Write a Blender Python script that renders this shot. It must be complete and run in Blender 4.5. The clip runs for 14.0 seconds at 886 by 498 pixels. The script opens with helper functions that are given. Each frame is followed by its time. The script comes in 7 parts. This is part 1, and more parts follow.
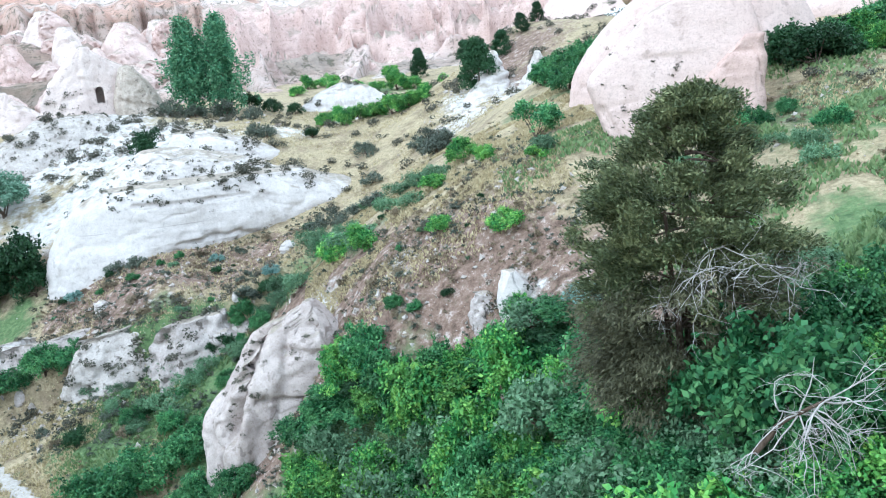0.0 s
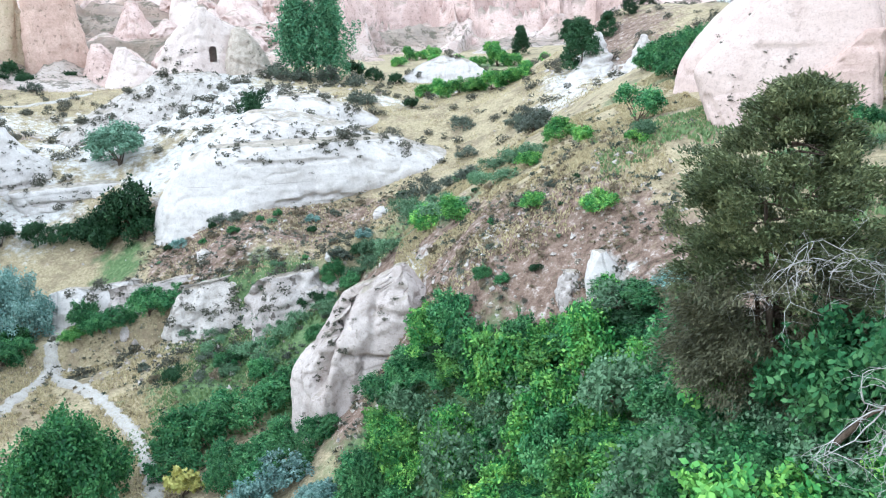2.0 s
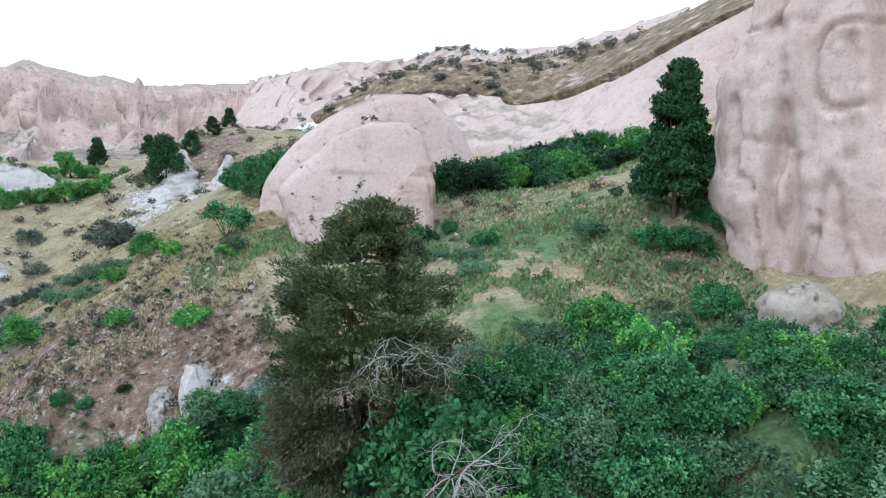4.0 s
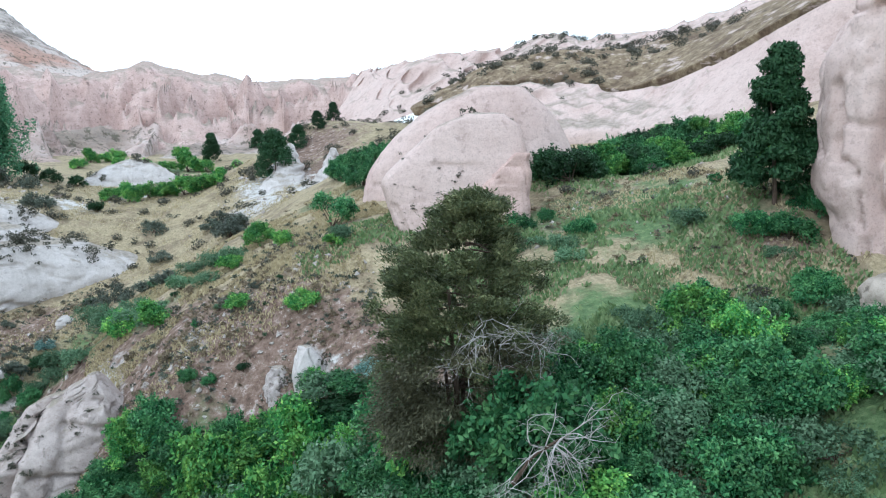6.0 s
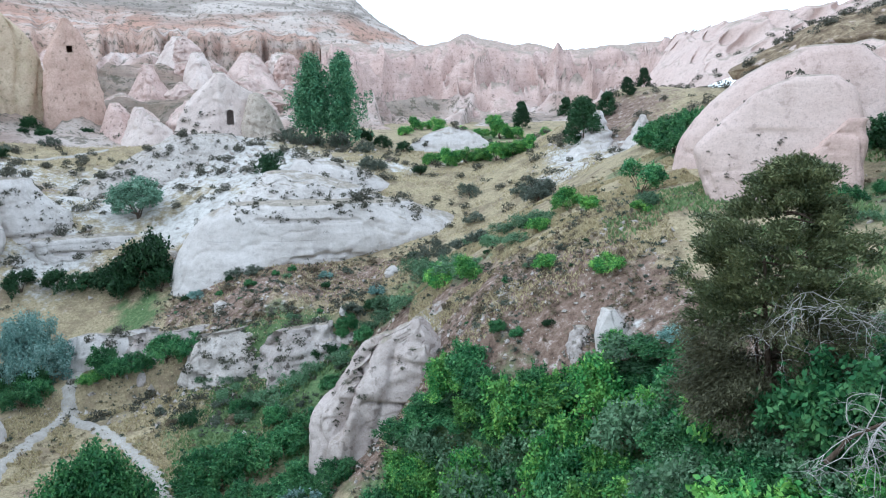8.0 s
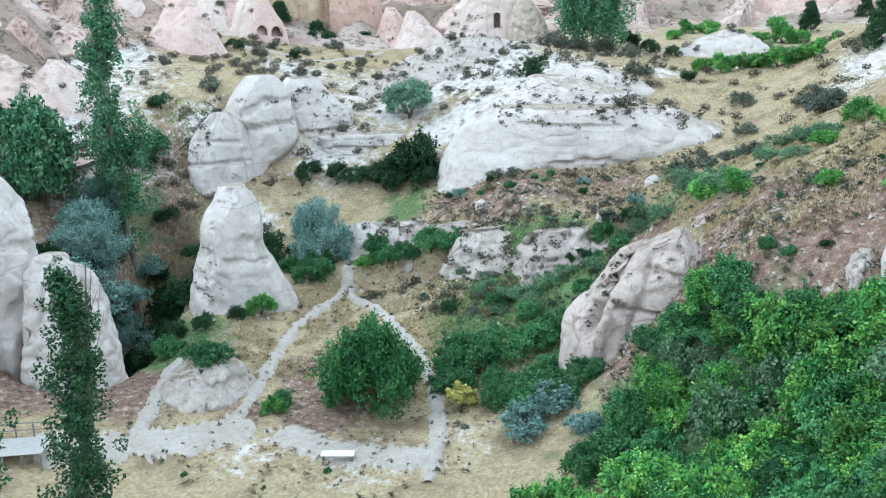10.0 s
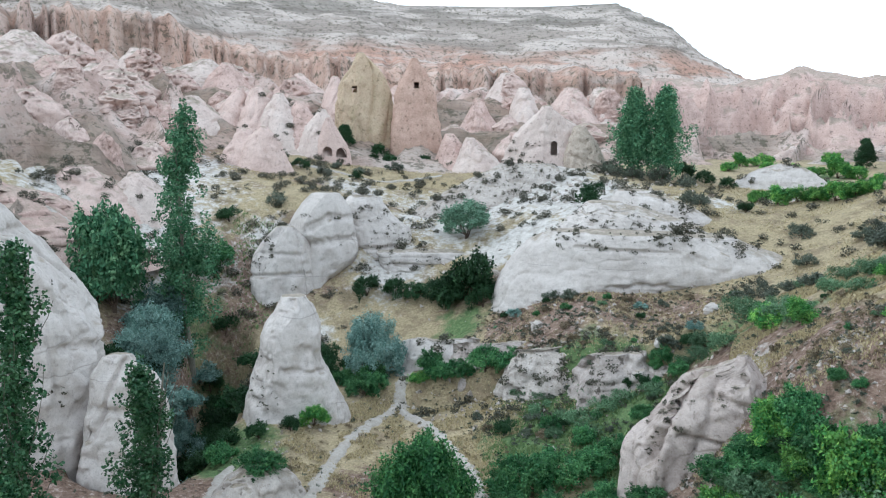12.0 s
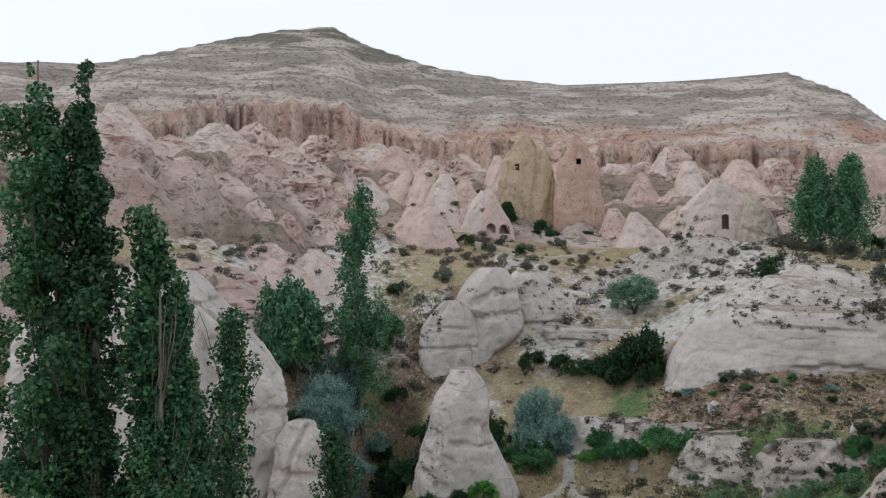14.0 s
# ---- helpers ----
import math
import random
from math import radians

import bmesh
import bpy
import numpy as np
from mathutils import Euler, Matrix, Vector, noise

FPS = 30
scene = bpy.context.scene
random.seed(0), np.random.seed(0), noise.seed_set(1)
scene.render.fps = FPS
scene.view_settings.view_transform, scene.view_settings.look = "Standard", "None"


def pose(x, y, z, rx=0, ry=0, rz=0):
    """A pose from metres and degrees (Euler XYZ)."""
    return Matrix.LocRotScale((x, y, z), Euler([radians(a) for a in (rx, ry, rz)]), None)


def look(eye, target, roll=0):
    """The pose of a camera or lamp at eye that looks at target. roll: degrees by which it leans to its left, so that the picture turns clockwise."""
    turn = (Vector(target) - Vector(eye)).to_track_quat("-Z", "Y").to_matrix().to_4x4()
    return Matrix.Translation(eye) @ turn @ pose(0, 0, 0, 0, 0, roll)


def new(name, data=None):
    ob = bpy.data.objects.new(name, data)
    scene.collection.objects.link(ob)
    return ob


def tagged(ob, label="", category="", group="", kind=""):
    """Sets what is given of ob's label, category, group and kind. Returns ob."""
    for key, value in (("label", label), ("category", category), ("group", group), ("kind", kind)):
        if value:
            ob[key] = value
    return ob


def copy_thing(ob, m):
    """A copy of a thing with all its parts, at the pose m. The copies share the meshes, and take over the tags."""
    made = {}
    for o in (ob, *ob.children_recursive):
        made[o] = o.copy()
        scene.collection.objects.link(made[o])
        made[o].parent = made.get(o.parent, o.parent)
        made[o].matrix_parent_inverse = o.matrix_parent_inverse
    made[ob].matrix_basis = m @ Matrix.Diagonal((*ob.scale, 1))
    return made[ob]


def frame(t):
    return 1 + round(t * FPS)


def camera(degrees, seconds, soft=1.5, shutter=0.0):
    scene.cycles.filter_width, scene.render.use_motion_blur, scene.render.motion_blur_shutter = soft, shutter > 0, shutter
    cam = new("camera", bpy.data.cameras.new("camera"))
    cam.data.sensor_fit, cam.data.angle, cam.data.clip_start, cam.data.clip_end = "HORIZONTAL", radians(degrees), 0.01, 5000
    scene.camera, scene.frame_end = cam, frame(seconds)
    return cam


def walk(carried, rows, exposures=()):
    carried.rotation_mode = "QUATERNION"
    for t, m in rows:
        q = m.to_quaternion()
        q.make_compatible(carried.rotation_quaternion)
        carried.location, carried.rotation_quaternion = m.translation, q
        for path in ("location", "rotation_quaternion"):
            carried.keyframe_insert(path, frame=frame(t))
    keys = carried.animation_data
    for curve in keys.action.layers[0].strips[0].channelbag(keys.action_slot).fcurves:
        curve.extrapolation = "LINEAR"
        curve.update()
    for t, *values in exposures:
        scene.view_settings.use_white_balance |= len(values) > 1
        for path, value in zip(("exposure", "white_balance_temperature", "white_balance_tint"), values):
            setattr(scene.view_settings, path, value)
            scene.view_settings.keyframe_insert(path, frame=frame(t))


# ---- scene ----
cam = camera(59.0, 14.0, soft=1.1)
# seconds, x, y, z, yaw, pitch, roll of a drone that draws back over the valley
FLIGHT = [
    (0.00, -0.00, 0.00, 30.00, 0.25, -12.87, -5.74),
    (0.50, -0.12, -0.31, 30.00, 5.60, -14.12, -6.33),
    (1.00, -0.24, -0.62, 30.00, 7.05, -13.96, -5.58),
    (1.50, -0.35, -0.93, 29.99, 7.18, -14.01, -4.10),
    (2.00, -0.47, -1.24, 29.99, 6.61, -14.07, -2.51),
    (2.50, -0.59, -1.55, 29.99, -1.15, -13.71, 1.51),
    (3.00, -0.72, -1.88, 29.99, -5.08, -11.86, 0.84),
    (3.50, -0.84, -2.23, 30.02, -15.67, -7.45, 0.31),
    (3.70, -0.89, -2.39, 30.03, -19.90, -6.76, 0.62),
    (4.05, -0.99, -2.67, 30.05, -23.94, -5.84, 0.98),
    (4.40, -1.08, -2.96, 30.07, -25.30, -5.43, 1.03),
    (4.75, -1.18, -3.24, 30.10, -24.66, -5.41, 0.86),
    (5.10, -1.27, -3.53, 30.12, -22.70, -5.67, 0.57),
    (5.45, -1.36, -3.81, 30.14, -20.10, -6.10, 0.25),
    (5.80, -1.46, -4.09, 30.16, -17.55, -6.59, 0.01),
    (6.00, -1.52, -4.25, 30.17, -16.22, -6.87, -0.09),
    (6.50, -1.68, -4.62, 30.18, -11.46, -7.56, -0.45),
    (7.00, -1.84, -4.98, 30.16, -3.68, -7.82, -0.56),
    (7.50, -2.00, -5.32, 30.13, 0.63, -8.38, -0.52),
    (8.00, -2.17, -5.67, 30.10, 5.61, -9.12, -0.31),
    (8.50, -2.34, -6.00, 30.06, 11.66, -10.73, -0.89),
    (9.00, -2.52, -6.33, 30.02, 18.70, -12.71, -0.87),
    (9.20, -2.59, -6.46, 29.99, 20.30, -13.34, -0.71),
    (9.55, -2.71, -6.69, 29.95, 22.54, -14.44, -0.51),
    (9.90, -2.83, -6.92, 29.91, 23.81, -15.45, -0.43),
    (10.25, -2.95, -7.15, 29.86, 24.35, -16.15, -0.43),
    (10.60, -3.07, -7.38, 29.82, 24.43, -16.35, -0.46),
    (10.95, -3.19, -7.61, 29.78, 24.29, -15.83, -0.49),
    (11.30, -3.31, -7.84, 29.73, 24.19, -14.42, -0.46),
    (11.50, -3.38, -7.96, 29.71, 24.18, -13.31, -0.42),
    (12.00, -3.56, -8.27, 29.67, 27.49, -6.83, 1.25),
    (12.50, -3.73, -8.58, 29.62, 34.31, -3.72, 0.79),
    (13.00, -3.89, -8.89, 29.57, 36.61, -3.72, 0.61),
    (13.50, -4.05, -9.20, 29.51, 38.31, -1.93, 0.68),
    (14.00, -4.21, -9.52, 29.46, 39.03, -1.41, 0.56),
]


def flight_pose(x, y, z, yaw, pitch, roll):
    return Matrix.Translation((x, y, z)) @ pose(0, 0, 0, 0, 0, yaw) @ pose(0, 0, 0, 90 + pitch, 0, 0) @ pose(0, 0, 0, 0, 0, roll)


walk(cam, [(r[0], flight_pose(*r[1:])) for r in FLIGHT], exposures=[(0.0, 0.62, 5040, -1), (0.7, 0.7, 5180, 1), (2.0, 0.66, 5200, 1), (2.5, 0.66, 5200, 1), (3.5, -0.04, 5160, 1), (6.0, 0.02, 5150, 1), (8.0, 0.02, 5080, 1), (9.0, 0.36, 5200, -1), (11.5, 0.27, 5250, -2), (12.5, -0.52, 5560, 4), (13.0, -0.6, 5650, 4), (14.0, -0.78, 5950, 6)])

# ---- light: a bright, hazy evening sky with no sharp sun ----
SUN_UP, SUN_TURN = radians(34), radians(242)
world = bpy.data.worlds.new("sky")
scene.world = world
world.use_nodes = True
wn, wl = world.node_tree.nodes, world.node_tree.links
sky = wn.new("ShaderNodeTexSky")
sky.sky_type, sky.sun_disc = "NISHITA", False
sky.sun_elevation, sky.sun_rotation = SUN_UP, SUN_TURN
sky.air_density, sky.dust_density, sky.ozone_density = 1.0, 4.0, 1.0
haze = wn.new("ShaderNodeMixRGB")
haze.inputs["Fac"].default_value = 0.9
haze.inputs["Color2"].default_value = (10.95, 10.75, 10.7, 1)
wl.new(sky.outputs["Color"], haze.inputs["Color1"])
wl.new(haze.outputs["Color"], wn["Background"].inputs["Color"])
wn["Background"].inputs["Strength"].default_value = 0.165
sun = new("sun", bpy.data.lights.new("sun", "SUN"))
sun.data.energy, sun.data.angle, sun.data.color = 0.75, radians(16), (1.0, 0.95, 0.88)
sun.matrix_world = look((0, 0, 80), Vector((0, 0, 80)) - 10 * Vector((math.sin(SUN_TURN) * math.cos(SUN_UP), math.cos(SUN_TURN) * math.cos(SUN_UP), math.sin(SUN_UP))))


# ---- numeric noise ----
def lattice(ix, iy, iz, seed):
    h = (ix * 374761393 + iy * 668265263 + iz * 2147483647 + seed * 144665) & 0xFFFFFFFF
    h = ((h ^ (h >> 13)) * 1274126177) & 0xFFFFFFFF
    h = ((h ^ (h >> 16)) * 2246822519) & 0xFFFFFFFF
    return ((h ^ (h >> 15)) & 0xFFFF) / 32767.5 - 1.0


def vnoise(x, y, z=0.0, seed=0):
    """Smooth value noise, -1 to 1, on numpy arrays."""
    x, y, z = np.broadcast_arrays(np.asarray(x, float), np.asarray(y, float), np.asarray(z, float))
    ix, iy, iz = (np.floor(v).astype(np.int64) for v in (x, y, z))
    fx, fy, fz = x - ix, y - iy, z - iz
    fx, fy, fz = (v * v * v * (v * (v * 6 - 15) + 10) for v in (fx, fy, fz))
    out = 0.0
    for a in (0, 1):
        for b in (0, 1):
            for c in (0, 1):
                w = (fx if a else 1 - fx) * (fy if b else 1 - fy) * (fz if c else 1 - fz)
                out = out + w * lattice(ix + a, iy + b, iz + c, seed)
    return out


def fbm(x, y, z=0.0, octaves=4, seed=0):
    out, amp, total = 0.0, 1.0, 0.0
    for k in range(octaves):
        out = out + amp * vnoise(x * 2.03**k, y * 2.03**k, np.asarray(z) * 2.03**k, seed + 31 * k)
        total += amp
        amp *= 0.5
    return out / total


def step(a, b, x):
    t = np.clip((x - a) / (b - a), 0, 1)
    return t * t * (3 - 2 * t)


# ---- the lie of the land: spot heights joined by one smooth sheet ----
VALLEY = np.array([
    (-44.6, 61.6, 2.4), (-42, 44, 1.2), (-24, 46, 2), (-24, 30, 1), (-40, 25, 1), (-9, 30, 4), (-17, 55, 2.5), (-40, 70, 4.8),
    (-27, 64.7, 5), (-29, 52, 2.2), (-50, 77, 5.5), (-43, 75, 7), (-52, 35, 2), (-54, 50.5, 3.0), (-30, 5, 7), (-10, 10, 2), (5, 8, 8), (0, 0, 4),
    (0, -15, 6), (-8, 40, 6), (0, 28, 7), (-60, 15, 8), (-42, 83, 11), (-24, 83, 13.5), (-72, 68, 5), (-86, 76, 17), (-68, 118, 18)])
SPUR = np.array([
    (-16, 78, 13.9), (-28, 73, 12.5), (-19, 76, 11.8), (-13.8, 61, 10.6), (-9.6, 59, 13.8), (-4, 47, 16.5), (5.2, 40, 17.4),
    (0.4, 58, 21.5), (7.6, 50, 24), (-5, 70, 19.2), (-0.5, 38, 9), (8.5, 23.5, 19.3), (6.4, 20.6, 18.2), (-6.4, 87, 17.5), (-33, 95, 22), (-13, 99, 20), (-18, 117, 22.5),
    (3, 120, 27), (4, 145, 27), (-13, 160, 29), (13, 49.5, 24), (17, 35, 22.5), (24, 48, 26), (24, 38, 25), (15.5, 28.8, 21.5), (16, 18, 18), (22, 16, 21)])
SHOULDERS = np.array([
    (39, 59, 29), (26, 53, 27.5), (35, 34, 27), (-80, 92, 23), (-95, 122, 27), (-52, 123, 28), (-100, 155, 28.5), (-119, 87, 28), (-105, 55, 26),
    (60, 90, 36), (80, 40, 45), (60, 10, 40), (0, 190, 31), (-60, 190, 31), (-130, 190, 36), (-150, 120, 38), (-150, 50, 38), (-100, 10, 24),
    (-80, -20, 16), (30, 120, 34), (60, 150, 40), (-58, 45, -1), (31.5, 37, 28), (33, 79, 31), (42, 74, 31.5), (46, 60, 33), (29, 29, 22)])
KNOLL = np.array([
    (13, 124, 35.5), (2, 103, 26.5), (22, 112, 35), (13, 99, 27.5), (14.5, 83, 29.5), (-10, 114, 24.3), (-17, 128, 24.8), (-22, 113, 24.5)])
SPOTS = np.concatenate([VALLEY, SPUR, SHOULDERS, KNOLL])


def kernel(a, b):
    d = np.sqrt(((a[:, None, :2] - b[None, :, :2]) ** 2).sum(-1) + 9.0)
    return d


_n = len(SPOTS)
_m = np.block([[kernel(SPOTS, SPOTS) - 0.6 * np.eye(_n), np.c_[np.ones(_n), SPOTS[:, :2]]], [np.c_[np.ones(_n), SPOTS[:, :2]].T, np.zeros((3, 3))]])
_w = np.linalg.solve(_m, np.r_[SPOTS[:, 2], 0, 0, 0])


def lie(x, y):
    """Height of the smooth land."""
    x, y = np.broadcast_arrays(np.asarray(x, float), np.asarray(y, float))
    q = np.c_[x.ravel(), y.ravel()]
    out = np.concatenate([kernel(c, SPOTS) @ _w[:_n] + _w[_n] + c @ _w[_n + 1:] for c in np.array_split(q, max(1, len(q) // 20000))])
    return out.reshape(x.shape)


TERRACE = 1.6


def bench(x, y):
    """The scarp below the grassy shelf: raised behind its lip, lowered before it."""
    d = (y - 68.5) - 0.10 * (x + 28) + 1.2 * vnoise(np.asarray(x) / 4, 3.3, 0, 77)
    along = step(-52, -44, x) * (1 - step(-17, -11, x))
    return along * np.sign(d) * np.exp(-np.abs(d) / 4.5) * step(0, 0.9, np.abs(d))


GORGE = ((-74, 66), (-67.5, 57), (-62.5, 50), (-60, 43), (-57, 36))


def gorge(x, y):
    """Share of the depth of the narrow gorge between the wall and the pillar."""
    near = 1e9 + 0 * x
    for (ax, ay), (bx, by) in zip(GORGE[:-1], GORGE[1:]):
        t = np.clip(((x - ax) * (bx - ax) + (y - ay) * (by - ay)) / ((bx - ax) ** 2 + (by - ay) ** 2), 0, 1)
        near = np.minimum(near, np.hypot(x - ax - t * (bx - ax), y - ay - t * (by - ay)))
    return 1 - step(1.6, 4.6, near)


def ground_height(x, y):
    x, y = np.asarray(x, float), np.asarray(y, float)
    out = step(200, 300, np.hypot(x, y - 40))
    h = lie(np.clip(x, -180, 110), np.clip(y, -40, 210)) * (1 - out) + 28 * out
    h = h + TERRACE * bench(x, y) - 9.5 * gorge(x, y)
    return h + 0.5 * fbm(np.asarray(x) / 9, np.asarray(y) / 9, 0, 3, 5) + 0.12 * fbm(np.asarray(x) / 1.7, np.asarray(y) / 1.7, 0, 3, 9)


def gz(x, y):
    return float(ground_height(np.array([x]), np.array([y]))[0])


# ---- mesh helpers ----
def mesh_of(name, verts, faces, smooth=True):
    me = bpy.data.meshes.new(name)
    me.from_pydata(verts.tolist() if isinstance(verts, np.ndarray) else verts, [], faces.tolist() if isinstance(faces, np.ndarray) else faces)
    if smooth:
        me.polygons.foreach_set("use_smooth", [True] * len(me.polygons))
    me.update()
    return me


def grid_faces(n, m, closed=False):
    """Quads of a grid of n rows and m columns; closed: the columns join up."""
    i, j = np.meshgrid(np.arange(n - 1), np.arange(m if closed else m - 1), indexing="ij")
    a, b = i * m + j, i * m + (j + 1) % m
    return np.stack([a, b, b + m, a + m], -1).reshape(-1, 4)


# ---- materials ----
def nodes_of(name, rough=0.95):
    ma = bpy.data.materials.new(name)
    ma.use_nodes = True
    t = ma.node_tree
    b = t.nodes["Principled BSDF"]
    b.inputs["Roughness"].default_value = rough
    b.inputs["Specular IOR Level"].default_value = 0.2
    return ma, t, b


def coords(t, scale=(1, 1, 1)):
    g, m = t.nodes.new("ShaderNodeNewGeometry"), t.nodes.new("ShaderNodeMapping")
    m.inputs["Scale"].default_value = scale
    t.links.new(g.outputs["Position"], m.inputs["Vector"])
    return m.outputs["Vector"]


def noise_tex(t, scale, detail=6, rough=0.6, vec=None, distortion=0.0):
    n = t.nodes.new("ShaderNodeTexNoise")
    n.inputs["Scale"].default_value, n.inputs["Detail"].default_value, n.inputs["Roughness"].default_value = scale, detail, rough
    n.inputs["Distortion"].default_value = distortion
    t.links.new(vec if vec is not None else coords(t), n.inputs["Vector"])
    return n.outputs["Fac"]


def ramp(t, fac, stops):
    r = t.nodes.new("ShaderNodeValToRGB")
    e = r.color_ramp.elements
    while len(e) < len(stops):
        e.new(0.5)
    for k, (p, c) in enumerate(stops):
        e[k].position = p
        e[k].color = (*c, 1) if len(c) == 3 else c
    t.links.new(fac, r.inputs["Fac"])
    return r.outputs["Color"]


def mixed(t, fac, a, b, kind="MIX"):
    m = t.nodes.new("ShaderNodeMixRGB")
    m.blend_type = kind
    for sock, v in (("Fac", fac), ("Color1", a), ("Color2", b)):
        if isinstance(v, (int, float)):
            m.inputs[sock].default_value = v
        elif isinstance(v, tuple):
            m.inputs[sock].default_value = (*v, 1)
        else:
            t.links.new(v, m.inputs[sock])
    return m.outputs["Color"]


def bumped(t, b, height, strength, dist):
    n = t.nodes.new("ShaderNodeBump")
    n.inputs["Strength"].default_value, n.inputs["Distance"].default_value = strength, dist
    t.links.new(height, n.inputs["Height"])
    t.links.new(n.outputs["Normal"], b.inputs["Normal"])


def half(t, v):
    m = t.nodes.new("ShaderNodeMath")
    m.operation = "MULTIPLY"
    m.inputs[1].default_value = 0.5
    t.links.new(v, m.inputs[0])
    return m.outputs[0]


def tuff(name, light, mid, stain, band=0.35, speck=0.5, soil=0.8, crack=0.0, relief=0.7, grain=0.42):
    """Weathered tuff: pale body, streaks down the face, thin level beds and dark lichen specks."""
    ma, t, b = nodes_of(name)
    body = ramp(t, noise_tex(t, 0.16, 5, 0.6), [(0.34, mid), (0.62, light)])
    streak = noise_tex(t, 1.0, 4, 0.6, coords(t, (0.55, 0.55, 0.09)))
    col = mixed(t, ramp(t, streak, [(0.5, (0, 0, 0)), (0.72, (0.5, 0.5, 0.5))]), body, stain)
    beds = noise_tex(t, 1.0, 5, 0.65, coords(t, (0.05, 0.05, 1.1)), 0.3)
    col = mixed(t, ramp(t, beds, [(0.45, (0, 0, 0)), (0.7, (band, band, band))]), col, stain)
    fine = noise_tex(t, 2.6, 6, 0.7)
    col = mixed(t, grain, col, ramp(t, fine, [(0.32, tuple(v * 0.6 for v in mid)), (0.58, light)]))
    grit = noise_tex(t, 7.0, 5, 0.75)
    col = mixed(t, ramp(t, grit, [(0.52, (0, 0, 0)), (0.66, (0.45, 0.45, 0.45))]), col, tuple(v * 0.75 for v in stain))
    blotch = noise_tex(t, 0.45, 6, 0.7)
    col = mixed(t, ramp(t, blotch, [(0.54, (0, 0, 0)), (0.66, (0.4, 0.4, 0.4))]), col, stain)
    if crack:
        line = noise_tex(t, 1.0, 2, 0.4, coords(t, (0.04, 0.04, 0.22)), 0.2)
        thin = ramp(t, line, [(0.49, (0, 0, 0)), (0.5, (crack, crack, crack)), (0.51, (0, 0, 0))])
        thin = mixed(t, 1.0, thin, ramp(t, noise_tex(t, 0.13, 2, 0.5), [(0.5, (0, 0, 0)), (0.6, (1, 1, 1))]), "MULTIPLY")
        col = mixed(t, thin, col, tuple(v * 0.45 for v in stain))
    dots = noise_tex(t, 1.25, 3, 0.6)
    col = mixed(t, ramp(t, dots, [(0.6, (0, 0, 0)), (0.66, (speck, speck, speck))]), col, tuple(v * 0.42 for v in stain))
    if soil:
        g = t.nodes.new("ShaderNodeNewGeometry")
        sep = t.nodes.new("ShaderNodeSeparateXYZ")
        t.links.new(g.outputs["Normal"], sep.inputs[0])
        ad = t.nodes.new("ShaderNodeMath")
        ad.operation = "MULTIPLY_ADD"
        ad.inputs[1].default_value = 0.75
        t.links.new(noise_tex(t, 0.55, 6, 0.7), ad.inputs[0])
        t.links.new(sep.outputs["Z"], ad.inputs[2])
        earth = ramp(t, noise_tex(t, 1.7, 5, 0.7), [(0.3, (0.14, 0.115, 0.085)), (0.65, (0.36, 0.31, 0.25))])
        col = mixed(t, ramp(t, half(t, ad.outputs[0]), [(0.55, (0, 0, 0)), (0.66, (soil, soil, soil))]), col, earth)
    t.links.new(col, b.inputs["Base Color"])
    h = mixed(t, 0.25, noise_tex(t, 3.6, 8, 0.75), beds)
    bumped(t, b, h, relief, 0.16)
    return ma


M_WHITE = tuff("white_tuff", (0.60, 0.553, 0.525), (0.515, 0.468, 0.44), (0.36, 0.32, 0.285), 0.16, 0.22, 0.9, 0.5, 0.55, 0.24)
M_PINK = tuff("pink_tuff", (0.63, 0.50, 0.45), (0.56, 0.42, 0.375), (0.38, 0.275, 0.235), 0.12, 0.25, 0.8, 0.0, 0.6, 0.26)
M_NOSE = tuff("stained_nose_tuff", (0.555, 0.48, 0.445), (0.44, 0.365, 0.33), (0.27, 0.215, 0.185), 0.14, 0.5, 1.0, 0.5, 0.8, 0.34)
M_FRESH = tuff("fresh_rosy_tuff", (0.60, 0.44, 0.385), (0.50, 0.35, 0.30), (0.34, 0.235, 0.20), 0.35, 0.2, 0.3, 0.0, 0.8, 0.3)
M_TALUS = tuff("pale_talus", (0.56, 0.51, 0.47), (0.42, 0.37, 0.335), (0.26, 0.215, 0.18), 0.1, 0.7, 1.0, 0.0, 0.9, 0.45)
M_PALE = tuff("pale_pink_tuff", (0.64, 0.55, 0.50), (0.56, 0.45, 0.41), (0.38, 0.29, 0.25), 0.12, 0.35, 1.0, 0.0, 0.7, 0.28)
M_ROSE = tuff("rose_tuff", (0.61, 0.46, 0.41), (0.49, 0.345, 0.30), (0.24, 0.17, 0.145), 0.25, 0.6, 0.7, 0.0, 0.7, 0.3)
M_RED = tuff("red_tuff", (0.57, 0.41, 0.34), (0.47, 0.31, 0.25), (0.30, 0.22, 0.16), 0.15, 0.5)
M_YELLOW = tuff("yellow_tuff", (0.56, 0.45, 0.33), (0.47, 0.35, 0.25), (0.34, 0.30, 0.17), 0.15, 0.5)
M_SCARP = tuff("scarp_tuff", (0.52, 0.465, 0.435), (0.37, 0.315, 0.29), (0.22, 0.18, 0.155), 0.5, 0.8, 0.9)
M_BUFF = tuff("buff_tuff", (0.52, 0.45, 0.38), (0.42, 0.35, 0.29), (0.26, 0.21, 0.17), 0.4, 0.6)


